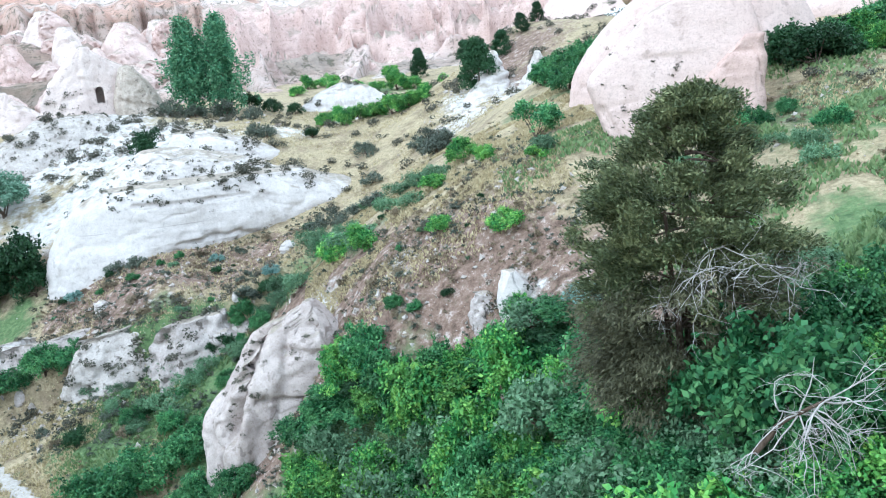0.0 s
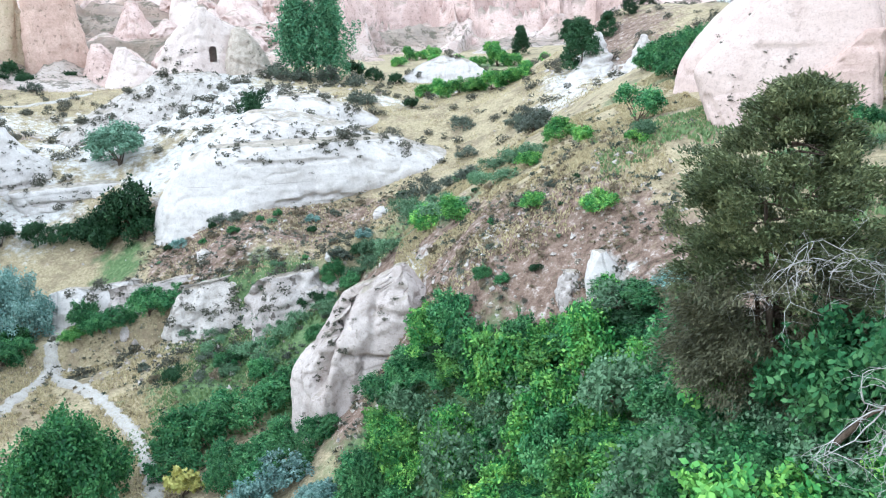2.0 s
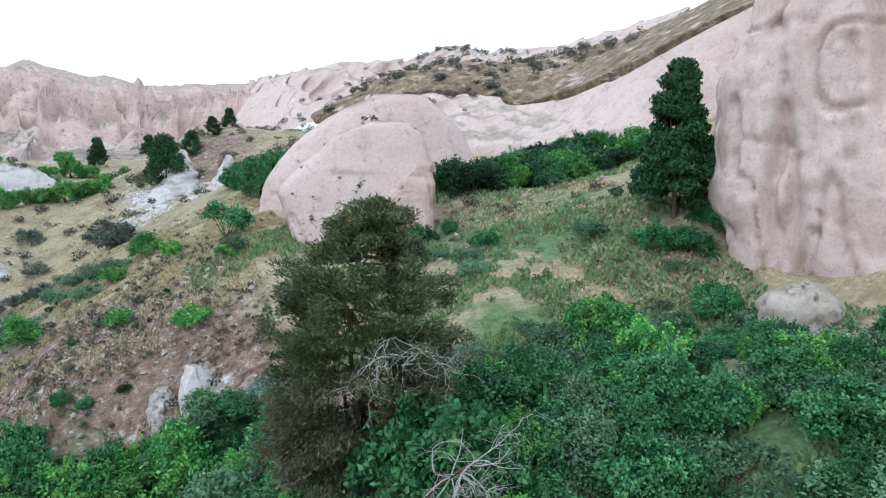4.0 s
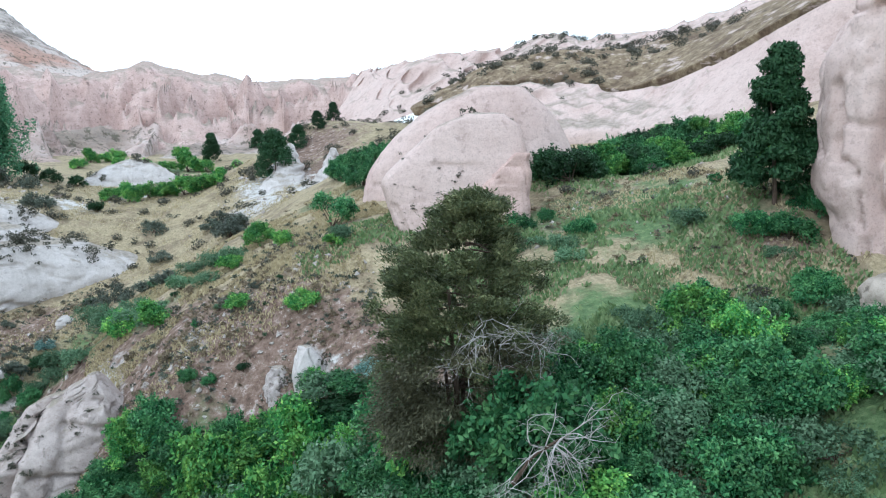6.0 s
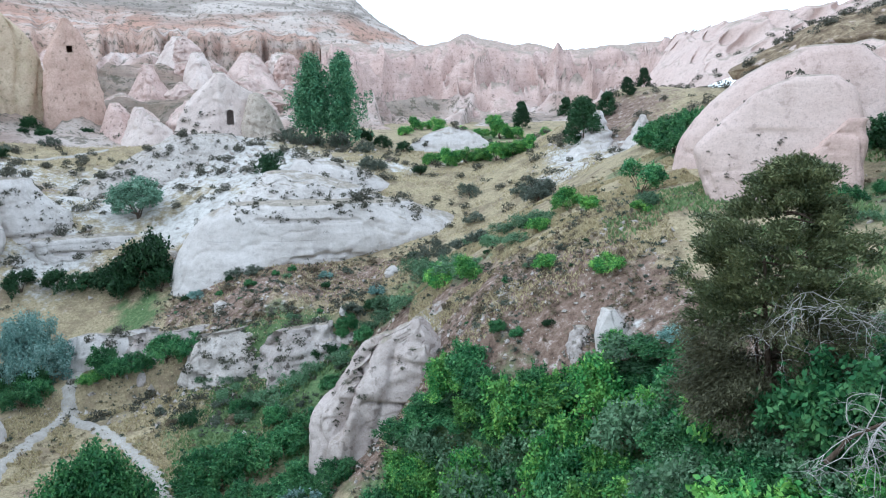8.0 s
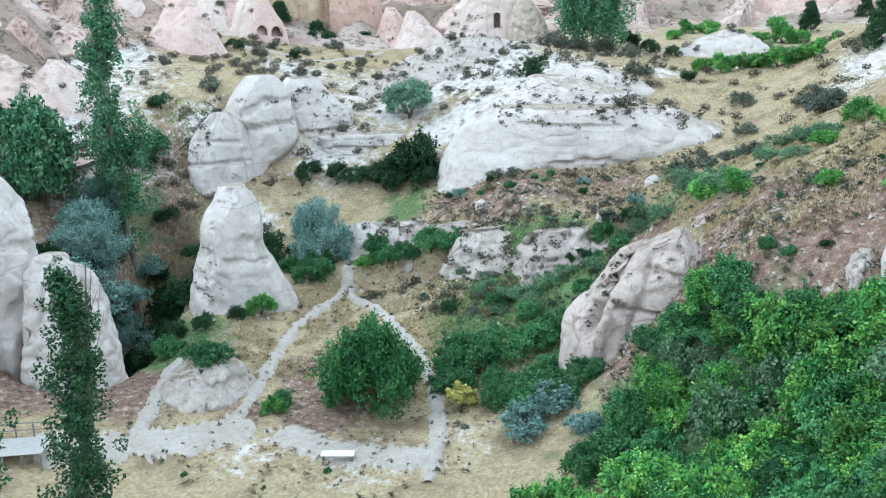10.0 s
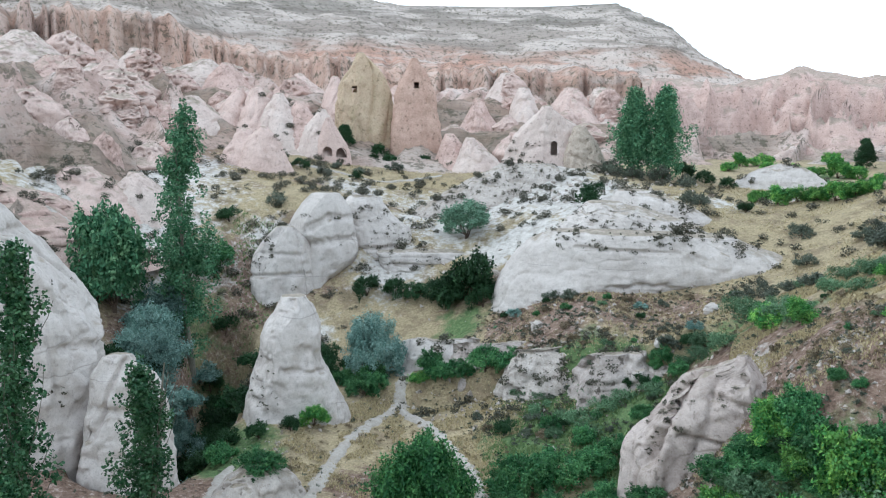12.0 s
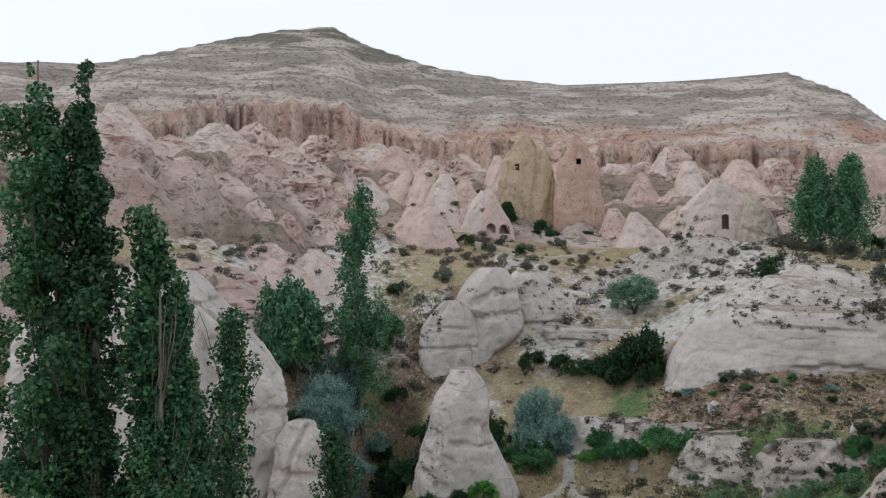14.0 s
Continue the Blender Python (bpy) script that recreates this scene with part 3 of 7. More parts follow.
def sculpt(name, label, ma, at, rows, front, back=None, face=None, power=2.6, lean=0.35, slope=0.0, amp=0.4, size=3.0, beds=0.04, flutes=0.0, cracks=0.12, seed=1, rings=90, sides=170, dents=(), crown=0.5, facets=0, cut=(0.8, 0.96), category="rock"):
    """A rock seen across the valley: rows give height and reach to both hands, front and back its depth; face is the way it looks (from the valley by default).
    dents are worn grooves between two places of the face: u, z, u, z, width, depth."""
    f = Vector((at[0], at[1], 0)).normalized() if face is None else Vector((math.sin(radians(face)), math.cos(radians(face)), 0))
    rz, rl, rr = (np.array([r[k] for r in rows], float) for k in range(3))
    zs = np.linspace(rz[0], rz[-1], rings)
    soft = np.ones(7) / 7

    def smooth_row(v):
        w = np.interp(zs, rz, v)
        return np.convolve(np.r_[np.repeat(w[:1], 3), w, np.repeat(w[-1:], 3)], soft, "valid")

    left, right = smooth_row(rl), smooth_row(rr)
    rel = (zs - rz[0]) / (rz[-1] - rz[0])
    deep = lean + (1 - lean) * (1 - rel) ** 0.7
    cap = np.cos(np.linspace(0, math.pi / 2, 10))[1:]
    rise = crown * np.sin(np.linspace(0, math.pi / 2, 10))[1:]
    mid, half_w = (left + right) / 2, (right - left) / 2
    mid, half_w, deep = np.r_[mid, np.full(9, mid[-1])], np.r_[half_w, half_w[-1] * cap], np.r_[deep, deep[-1] * cap]
    zs = np.r_[zs, zs[-1] + rise]
    a = np.linspace(0, 2 * math.pi, sides, endpoint=False)
    c, s = np.cos(a), np.sin(a)
    cu, cv = np.sign(c) * np.abs(c) ** (2 / power), np.sign(s) * np.abs(s) ** (2 / power)
    u = mid[:, None] + half_w[:, None] * cu
    v = deep[:, None] * np.where(cv < 0, front, back or front)[None, :] * cv[None, :]
    z = zs[:, None] + slope * u
    x, y = at[0] + u * f.y + v * f.x, at[1] - u * f.x + v * f.y
    # broken faces: plane cuts that meet in crisp edges
    pick = np.random.default_rng(seed + 900)
    zc = 0.5 * (rz[0] + rz[-1])
    for k in range(facets):
        b = math.pi * (1 + (k + pick.uniform(-0.4, 0.4)) / facets)
        n = np.array([math.cos(b), math.sin(b), pick.uniform(-0.25, 0.75)])
        n /= np.linalg.norm(n)
        mu = mid.mean()
        g = (u - mu) * n[0] + v * n[1] + (z - zc) * n[2]
        over = 0.92 * np.clip(g - pick.uniform(*cut) * g.max(), 0, None)
        u, v, z = u - over * n[0], v - over * n[1], z - over * n[2]
    x, y = at[0] + u * f.y + v * f.x, at[1] - u * f.x + v * f.y
    tu, tv = np.roll(u, -1, 1) - np.roll(u, 1, 1), np.roll(v, -1, 1) - np.roll(v, 1, 1)
    ln = np.maximum(np.hypot(tu, tv), 1e-6)
    nu, nv = tv / ln, -tu / ln
    d = 0.5 * amp * fbm(x / size, y / size, z / size, 4, seed)
    # crisp-edged scallops and broken small relief
    d = d - 0.3 * amp * (1 - 2 * np.abs(fbm(x / (0.6 * size), y / (0.6 * size), z / (0.9 * size), 2, seed + 5))) ** 3
    d = d + min(0.3 * amp, 0.16) * fbm(x / 0.9, y / 0.9, z / 0.9, 3, seed + 6)
    d = d + beds * vnoise(0.06 * x, 0.06 * y, z / 0.8, seed + 9)
    if flutes:
        d = d - flutes * step(0.7, 1.0, 1 - np.abs(vnoise(x / 2.6, y / 2.6, z / 16, seed + 11)))
    if cracks:
        d = d - cracks * step(0.93, 1.0, 1 - np.abs(vnoise(x / (0.8 * size), y / (0.8 * size), z / size, seed + 13)))
    for u0, z0, u1, z1, wide, dep in dents:
        t = np.clip(((u - u0) * (u1 - u0) + (z - z0) * (z1 - z0)) / max((u1 - u0) ** 2 + (z1 - z0) ** 2, 1e-6), 0, 1)
        gap = np.hypot(u - u0 - t * (u1 - u0), z - z0 - t * (z1 - z0)) / wide + 0.7 * fbm(u / 0.9, z / 0.9, 0, 3, seed + 17)
        d = d - 0.65 * dep * np.exp(-np.abs(gap) ** 4) * (cv < 0.2)[None, :]
    keep = np.r_[np.ones(rings), np.linspace(1, 0, 9)][:, None]
    d = d * keep
    u, v = u + d * nu, v + d * nv
    x, y = at[0] + u * f.y + v * f.x, at[1] - u * f.x + v * f.y
    z = z + 0.4 * amp * fbm(x / size, y / size, 7.7, 3, seed + 3) * np.r_[rel, np.ones(9)][:, None]
    me = mesh_of(name, np.stack([x, y, z], -1).reshape(-1, 3), grid_faces(len(zs), sides, True))
    me.materials.append(ma)
    return tagged(new(name, me), label, category)


# the long white dome with its stepped crown and the lower slab behind it
white_dome = sculpt("white_rock_dome", "long white tuff dome with shrubby ledges above the dry shelf", M_WHITE, (-25.5, 90),
                    ((6, -20.5, 7), (10.7, -19.9, 7), (12.4, -19.7, 8.4), (13.7, -19.3, 11), (15, -18.7, 16.1), (15.9, -18.2, 19.5), (17, -17.5, 19.8), (18.1, -16.5, 16.9), (19.2, -15.2, 13.3), (20, -13.6, 10.8), (20.5, -12.4, 9.6)),
                    8.5, 8, power=2.2, lean=0.55, amp=0.55, size=7, beds=0.04, cracks=0.1, seed=3, rings=110, sides=300, crown=0.5,
                    dents=((-4.5, 13.2, 2.5, 13.6, 1.4, 0.9), (-4, 14.6, 2, 14.9, 0.25, 0.5), (-9, 18.9, 3, 18.7, 0.25, 0.4), (-1, 17.8, -1.4, 15, 0.8, 0.4), (5, 17.6, 5.4, 14, 1.2, 0.35)))
terrace = sculpt("upper_terrace", "", M_WHITE, (-29.5, 93), ((17, -10.4, 14.0), (19.6, -10.0, 12.9), (20.2, -9.6, 11.6), (20.5, -8.8, 10.2), (21.2, -8.3, 9.2), (21.5, -7.6, 8.0), (22.3, -7.2, 7.0), (22.6, -6.6, 5.4), (23.1, -6.3, 4.0), (23.9, -5.2, -0.8)),
                 7, 7, power=2.2, lean=0.3, amp=0.6, size=2.2, beds=0.12, cracks=0.2, seed=4, rings=90, sides=200, crown=0.35, category="")
terrace.parent = white_dome
sculpt("white_rock_slab", "low smooth white tuff slab behind the dome", M_WHITE, (-27, 101), ((17, -9, 8.5), (20, -8.6, 7.6), (21.7, -8.4, 7.2), (22.8, -7.6, 5.5), (23.9, -6.8, 3.2), (24.7, -6.4, 0.6), (25.2, -6, -2)), 6, power=2.4, amp=0.4, size=5, seed=8)
rock("far_white_slab", "smooth white tuff slab among fields and bushes", M_WHITE, at=(-14, 133), foot=(10, 6, 5, 6, 10, 6, 5, 6), z0=20, z1=28.5,
     profile=((0, 1.05), (0.6, 0.9), (1, 0.4)), seed=9, amp=0.8, size=5, beds=0.15)
# the pillar and the buttress behind it
sculpt("tuff_pillar", "pointed pale tuff pillar standing beside the footpath", M_WHITE, (-54.2, 55.0),
       ((-2, -4.9, 7), (2.8, -4.5, 6.2), (5.2, -4.1, 5.0), (7.4, -3.6, 3.9), (7.7, -3.4, 3.7), (8.9, -3.0, 3.2), (10.1, -3.0, 3.2), (11.6, -2.7, 3.3), (12.5, -2.2, 3.2), (13.4, -1.5, 2.9), (13.8, -1.3, 2.5), (14.5, -1.2, 2.1), (14.9, -0.6, 1.4)), 5.2, 5, power=3.4, lean=0.3,
       amp=0.32, size=1.5, beds=0.02, flutes=0.15, cracks=0.15, seed=14, crown=0.12, facets=5, cut=(0.9, 0.98), dents=((-2.8, 8.4, -3.4, 5, 0.7, 0.8), (-1.2, 7.9, 4, 7.4, 0.22, 0.5), (1.2, 9.6, 0.2, 7.4, 0.7, 0.6), (2.6, 9.2, 3, 7.6, 0.5, 0.5), (-1.8, 6, -2.2, 3.5, 0.8, 0.5), (0, 14.6, 0.4, 13.8, 0.3, 0.5)))
sculpt("pillar_foot", "rounded pale tuff knob at the foot of the pillar", M_WHITE, (-58.6, 51.2), ((-4, 0.6, 4.4), (1, 0.9, 4.1), (2.8, 1.1, 3.9), (4.3, 1.3, 3.6), (5.1, 1.8, 3.0)), 1.8, amp=0.35, size=1.6, seed=15, rings=40, sides=70)
sculpt("tuff_buttress", "stepped white tuff buttress with ledges of dark shrubs", M_WHITE, (-73.8, 79),
       ((0, -5.2, 5), (5.1, -5.0, 4.8), (9.2, -5.6, 5.0), (12.2, -6.5, 4.9), (12.5, -6.1, 4.8), (13.8, -6.0, 4.6), (15.2, -5.1, 4.2), (15.5, -4.6, 4.1), (17.0, -3.7, 3.6), (18.1, -2.9, 2.7), (18.8, -1.2, 0.9)), 6, 7, power=2.8, lean=0.3,
       amp=0.3, size=1.6, beds=0.03, flutes=0.3, cracks=0.12, facets=15, cut=(0.76, 0.95), seed=21, dents=((-6, 12.5, 3, 12.9, 0.25, 0.5), (-4, 15.6, 2, 15.4, 0.25, 0.4), (-1, 12, -1.4, 6, 0.8, 0.7), (2.2, 14, 1.8, 8, 0.8, 0.6)))
sculpt("overhanging_cap", "rounded pale tuff cap that overhangs the buttress", M_WHITE, (-71.6, 83),
       ((3, -2.6, 1.8), (9.1, -2.6, 1.8), (12, -2.6, 2.4), (13.6, -2.6, 4.8), (14.9, -2.6, 5.9), (16.7, -1.6, 6.0), (17.2, -1.6, 5.8), (17.8, -3.2, 5.6), (19.4, -4.1, 5.6), (21.5, -3.5, 5.1), (23.1, -1.9, 4.5), (23.7, -0.5, 3.2)), 5, 6, power=2.3, lean=0.5,
       amp=0.18, size=2, beds=0.02, cracks=0.06, facets=11, cut=(0.82, 0.97), seed=23, crown=0.4, dents=((-2, 18.6, 1.5, 20.6, 0.5, 0.6), (1.5, 20.8, 4.6, 20.4, 0.45, 0.6), (-0.4, 17, 5, 17.6, 0.5, 0.8), (1.2, 15, 1.4, 10, 0.8, 0.5)))
sculpt("shrubby_slab", "sloping white tuff slab dotted with dark shrubs", M_WHITE, (-67, 94),
       ((8, -5.5, 4), (14.1, -6, 4), (15.2, -6.7, 5.2), (16.3, -7.6, 6.1), (17.6, -7.6, 5.0), (19.3, -7.2, 2.8), (21, -7.2, 0.8), (22.9, -6.8, -0.6)), 6.5, 7, power=2.3, lean=0.2, amp=0.5, size=2.5, beds=0.05, facets=9, seed=25, dents=((-6, 15.6, 5.5, 15.9, 0.3, 0.6),))
sculpt("low_white_ledge", "low banded white tuff ledge above dark bushes", M_WHITE, (-60, 91), ((5, -4.6, 5.6), (11.2, -4.4, 6), (13.3, -4.6, 7.2), (14.6, -5.2, 8.6), (15.4, -5.7, 9.2)), 3.5, 4, power=3.5, lean=0.6, amp=0.5, size=2.5, beds=0.25, cracks=0.2, seed=27,
       dents=((-3, 13.9, 7, 13.6, 0.25, 0.6), (-2, 12.6, 5, 12.2, 0.25, 0.5)))
rock("pale_back_slab", "pale smooth tuff slab behind the broad tree", M_WHITE, at=(-97, 55), foot=(9, 7, 5, 6, 9, 7, 5, 7), z0=10, z1=21.6,
     profile=((0, 1.15), (0.6, 1.0), (0.85, 0.75), (1, 0.4)), turn=35, seed=29, amp=0.6, size=4, facets=7, beds=0.08, sides=120)
# the high pale wall west of the gorge
sculpt("pale_rock_wall", "high pale tuff wall with folds and a flat crown behind poplars", M_WHITE, (-70, 28.5),
       ((0, -14, 15.2), (8.3, -13.5, 14.6), (11.5, -13, 14.5), (14.7, -12.5, 14.1), (18, -12, 12.8), (19.9, -11.5, 11.3), (20.3, -11.2, 11.1), (21.2, -10.5, 9.9), (22.5, -10, 8.4), (22.9, -9, 7.6), (24.4, -7, 6.5), (25.3, -4.5, 4.6)), 10, 10, power=2.6, lean=0.45,
       amp=0.4, size=2.4, beds=0.03, flutes=0.5, cracks=0.2, facets=16, cut=(0.8, 0.97), seed=31, rings=130, sides=280, crown=0.4, dents=((0, 22.7, 8, 22.6, 0.3, 0.6), (9.5, 17, 9.8, 11, 0.7, 0.8), (12, 15, 12.4, 9, 0.5, 0.7), (5, 19, 5.6, 10, 1.0, 0.9), (8, 13, 13, 12.4, 0.35, 0.6)))
sculpt("wall_foot_knob", "smooth pale tuff knob at the gorge mouth", M_WHITE, (-58, 33), ((-3, -1, 8), (5.9, -0.5, 7.1), (8.4, -0.1, 6.9), (10.4, 0.5, 6.3), (11.6, 1.2, 5.2), (12.2, 1.9, 4.2)), 3.6, amp=0.5, size=1.6, flutes=0.5, facets=6, seed=33, dents=((0.5, 8.6, 6, 8.2, 0.3, 0.5),))
# the banded scarp below the grassy shelf
for x, y, w, z, seed, ma in ((-46.0, 73.2, 5.4, 7.8, 1, M_WHITE), (-38.3, 71.2, 5.6, 8.7, 2, M_SCARP), (-30.5, 69.3, 5.8, 9.6, 3, M_TALUS), (-23.4, 68.2, 4.8, 10.3, 4, M_SCARP), (-19.4, 68.6, 2.2, 9.4, 5, M_TALUS)):
    sculpt("scarp_ledge", "banded pale tuff ledge below the grassy shelf", ma, (x, y), ((-2, -w - 0.8, w + 0.8), (0.5 * z, -w - 0.4, w + 0.4), (0.74 * z, -w - 0.2, w + 0.2), (0.78 * z, -w, w), (0.97 * z, -w + 0.2, w - 0.2), (z, -w + 0.5, w - 0.5)), 5.2, 3.0, face=-12, power=3.4, lean=0.16,
           slope=0.10, amp=1.0, size=2.4, beds=0.3, flutes=0.4, cracks=0.3, facets=9, seed=200 + seed, rings=70, sides=170, crown=0.12)
rock("bushy_mound", "low eroded pale mound ringed by worn dust", M_TALUS, "mound", at=(-45.2, 39.8), foot=(3.4, 3.8, 4.2, 4.4, 4.2, 3.8, 3.6, 3.4), z0=-1, z1=3.6,
     profile=((0, 1.35), (0.5, 1.05), (0.8, 0.72), (1, 0.4)), seed=45, amp=0.7, size=2.6, beds=0.1, sides=80, rings=30, dome=0.06, flutes=0.4)
# the nose of the spur
sculpt("spur_nose_rock", "cracked white tuff nose at the foot of the brown spur", M_NOSE, (-14.3, 50.6),
       ((-1, -4.2, 8.8), (5.4, -3.8, 8.7), (7.4, -3.7, 8.5), (8.6, -3.4, 8.5), (10.4, -2.4, 8.2), (12.1, -1.3, 7.8), (13.4, 0.0, 7.4), (14.1, 1.3, 7.0), (14.7, 3.0, 6.6), (15.3, 4.6, 6.2)), 5, 5, power=2.7, lean=0.2, amp=0.28, size=1.6, beds=0.02, cracks=0.25, flutes=0.4, facets=16, cut=(0.74, 0.95), seed=41, crown=0.25,
       dents=((1.0, 13.8, -0.5, 11.2, 0.5, 1.5), (-0.5, 11.2, -2.0, 7.4, 0.45, 1.4), (0.2, 9.8, 4.8, 9.5, 0.14, 0.7), (1.5, 9.6, 0.5, 5.5, 0.14, 0.7), (-0.9, 13, -2.4, 9, 0.3, 0.6), (-3, 7.2, -2.6, 4, 0.3, 0.8), (3.4, 9.4, 3, 6, 0.25, 0.6), (2.4, 12.6, 5.4, 12.2, 0.2, 0.5)))
sculpt("slope_outcrop", "bare white tuff slab laid open in the brown slope", M_WHITE, (4.2, 41.8), ((12, -1.6, 1.8), (15.2, -1.4, 1.6), (16.6, -1.6, 1.1), (17.6, -1.7, 0.5), (18.3, -1.6, -0.1), (18.8, -1.3, -0.6)), 1.5, 1.6, power=3, lean=0.35, amp=0.2, size=1.0, facets=5, cut=(0.86, 0.97), seed=43, rings=50, sides=80, crown=0.1)
for k, (x, y, w, z) in enumerate(((2.3, 42.9, 0.9, 17.5), (4.1, 43.3, 1.0, 18.6), (0.4, 45.2, 0.8, 17.6), (-2.2, 46.8, 0.7, 17.2))):
    rock("slope_outcrop", "small bare pale tuff outcrop in the brown slope", M_SCARP, at=(x, y), foot=[w * q for q in (1.3, 1, 0.9, 1.1, 1.3, 1.2, 1.0, 1.2)], z0=13.5, z1=z - 0.3, turn=40 * k,
         profile=((0, 1.6), (0.7, 1.2), (0.9, 0.8), (1, 0.5)), shift=(-0.4, 0.8), seed=45 + k, amp=0.4, size=1.2, beds=0.05, sides=64, rings=36, flutes=0.2, dome=0.02)
# the big leaning slab, its shoulder and the cliff on the near east side
slab = sculpt("pink_rock_slab", "large smooth pink tuff slab standing out of the grass slope", M_PINK, (16.5, 54),
       ((18, -3.2, 5.4), (21.7, -3.8, 5.4), (23.8, -4.2, 5.3), (25, -4.7, 5.4), (26.6, -5.3, 5.4), (28.1, -5.8, 5.4), (29.1, -5.0, 5.4), (30.7, -3.2, 5.3), (32.1, -1.7, 4.9), (32.6, -1.0, 4.6), (32.9, 0.0, 4.1), (33.1, 1.0, 3.5)), 5.5, 5, power=6.5, lean=0.45,
       amp=0.16, size=5, beds=0.02, cracks=0.06, seed=51, crown=0.25, rings=120, sides=240, dents=((-1.5, 29.4, 0.3, 29.2, 0.3, 0.2), (-4.6, 26.4, -2.8, 23, 0.3, 0.25), (-0.8, 27.5, -0.9, 23.5, 0.25, 0.2)))
facet = sculpt("broken_facet", "freshly broken rosy lower face", M_FRESH, (16.5, 54), ((18, 0.6, 5.5), (26.4, 0.7, 5.5), (27.6, 1.5, 5.5), (28.8, 2.6, 5.5), (29.8, 3.6, 5.4), (30.3, 4.5, 5.3)), 5.75, 4.6, power=6.5, lean=0.635,
               amp=0.3, size=2.0, beds=0.12, cracks=0.2, seed=58, rings=70, sides=150, crown=0.1, category="")
facet.parent = slab
sculpt("pink_shoulder", "sloping pink tuff shoulder joining the plateau", M_PINK, (20, 64.5),
       ((20, -9.6, 12), (24.7, -9.1, 11.6), (27.2, -8.7, 11.2), (28.9, -8.2, 10.8), (30.8, -6.8, 10.2), (32.6, -5.0, 9.2), (33.9, -3.4, 8.4), (34.7, -2.0, 7.6), (35.5, -0.4, 6.8), (36.0, 1.4, 5.8)), 5, 18, power=2.6, lean=0.4, amp=0.3, size=5, seed=53, crown=0.4)
sculpt("pink_cliff", "tall pink tuff cliff with rusty scars beside the conifer", M_PINK, (37.5, 31.2),
       ((12, -3.6, 21), (22.2, -3.9, 21), (23.1, -5.0, 21), (25.6, -5.3, 21), (26.5, -4.9, 21), (27.8, -6.0, 21), (29.3, -6.0, 21), (35.4, -5.9, 21), (38.3, -4.8, 21), (42, -3.2, 21), (47, -1.0, 20)), 7.5, 9, power=2.5, lean=0.6, amp=0.7, size=4, beds=0.03, flutes=1.1, cracks=0.5, seed=55,
       rings=150, sides=320, crown=1.5, dents=((-4, 32, -1.2, 31.4, 0.18, 0.5), (-4.3, 34, -4.2, 30, 0.3, 0.6), (-2.4, 38, -2.2, 30, 0.5, 0.7), (0.2, 27, -0.8, 24.4, 0.4, 0.8), (1.4, 37, 1.6, 31, 0.4, 0.6)))
rock("grey_boulder", "angular grey tuff block at the foot of the cliff", M_BUFF, at=(29.6, 24.5), foot=(2.6, 2, 1.8, 2.2, 2.6, 2.2, 2, 2.4), z0=19, z1=24.2,
     profile=((0, 1.1), (0.6, 1.0), (1, 0.6)), seed=57, amp=0.6, size=2, beds=0.1, sides=50, rings=30)
rock("gully_rock", "pale eroded tuff rib beside a dark gully", M_WHITE, at=(5.5, 100), foot=(4, 4, 6, 5, 3.6, 5, 7, 5), z0=20, z1=30.5, profile=((0, 1.2), (0.5, 0.9), (0.8, 0.55), (1, 0.25)), shift=(3, 5), seed=61, amp=1.0, size=3, beds=0.3, sides=90)
rock("gully_rock", "pale eroded tuff rib beside a dark gully", M_WHITE, at=(10.5, 88), foot=(2.4, 3, 4.5, 3, 2.2, 3, 5, 3), z0=22, z1=30.0, profile=((0, 1.2), (0.5, 0.9), (0.8, 0.55), (1, 0.25)), shift=(2, 4), seed=62, amp=0.8, size=2.5, beds=0.3, sides=80)


# ---- carved openings ----
def carve(ob, place, width, height, arched=True, depth=6.0):
    """Cuts a real opening into a rock at place, facing south-east towards the valley."""
    bm = bmesh.new()
    w, h = width / 2, height / 2
    pts = [(-w, -h), (w, -h)] + ([(w * math.cos(a), h - w + w * math.sin(a)) for a in np.linspace(0, math.pi, 9)] if arched else [(w, h), (-w, h)])
    front = [bm.verts.new((x, -14.0, z)) for x, z in pts]
    back = [bm.verts.new((x, depth, z)) for x, z in pts]
    bm.faces.new(front)
    bm.faces.new(back[::-1])
    for i in range(len(pts)):
        j = (i + 1) % len(pts)
        bm.faces.new((front[j], front[i], back[i], back[j]))
    bmesh.ops.recalc_face_normals(bm, faces=bm.faces)
    me = bpy.data.meshes.new("cutter")
    bm.to_mesh(me)
    bm.free()
    cut = new("cutter", me)
    yaw = math.degrees(math.atan2(-place[0], place[1]))
    cut.matrix_world = pose(*place, 0, 0, yaw)
    mod = ob.modifiers.new("cut", "BOOLEAN")
    mod.operation, mod.object, mod.solver = "DIFFERENCE", cut, "EXACT"
    bpy.context.view_layer.update()
    done = bpy.data.meshes.new_from_object(ob.evaluated_get(bpy.context.evaluated_depsgraph_get()))
    ob.modifiers.clear()
    ob.data = done
    bpy.data.objects.remove(cut)


def close_mesh(ob):
    bm = bmesh.new()
    bm.from_mesh(ob.data)
    bmesh.ops.remove_doubles(bm, verts=bm.verts, dist=0.001)
    bmesh.ops.holes_fill(bm, edges=[e for e in bm.edges if e.is_boundary])
    bmesh.ops.recalc_face_normals(bm, faces=bm.faces)
    bm.to_mesh(ob.data)
    bm.free()


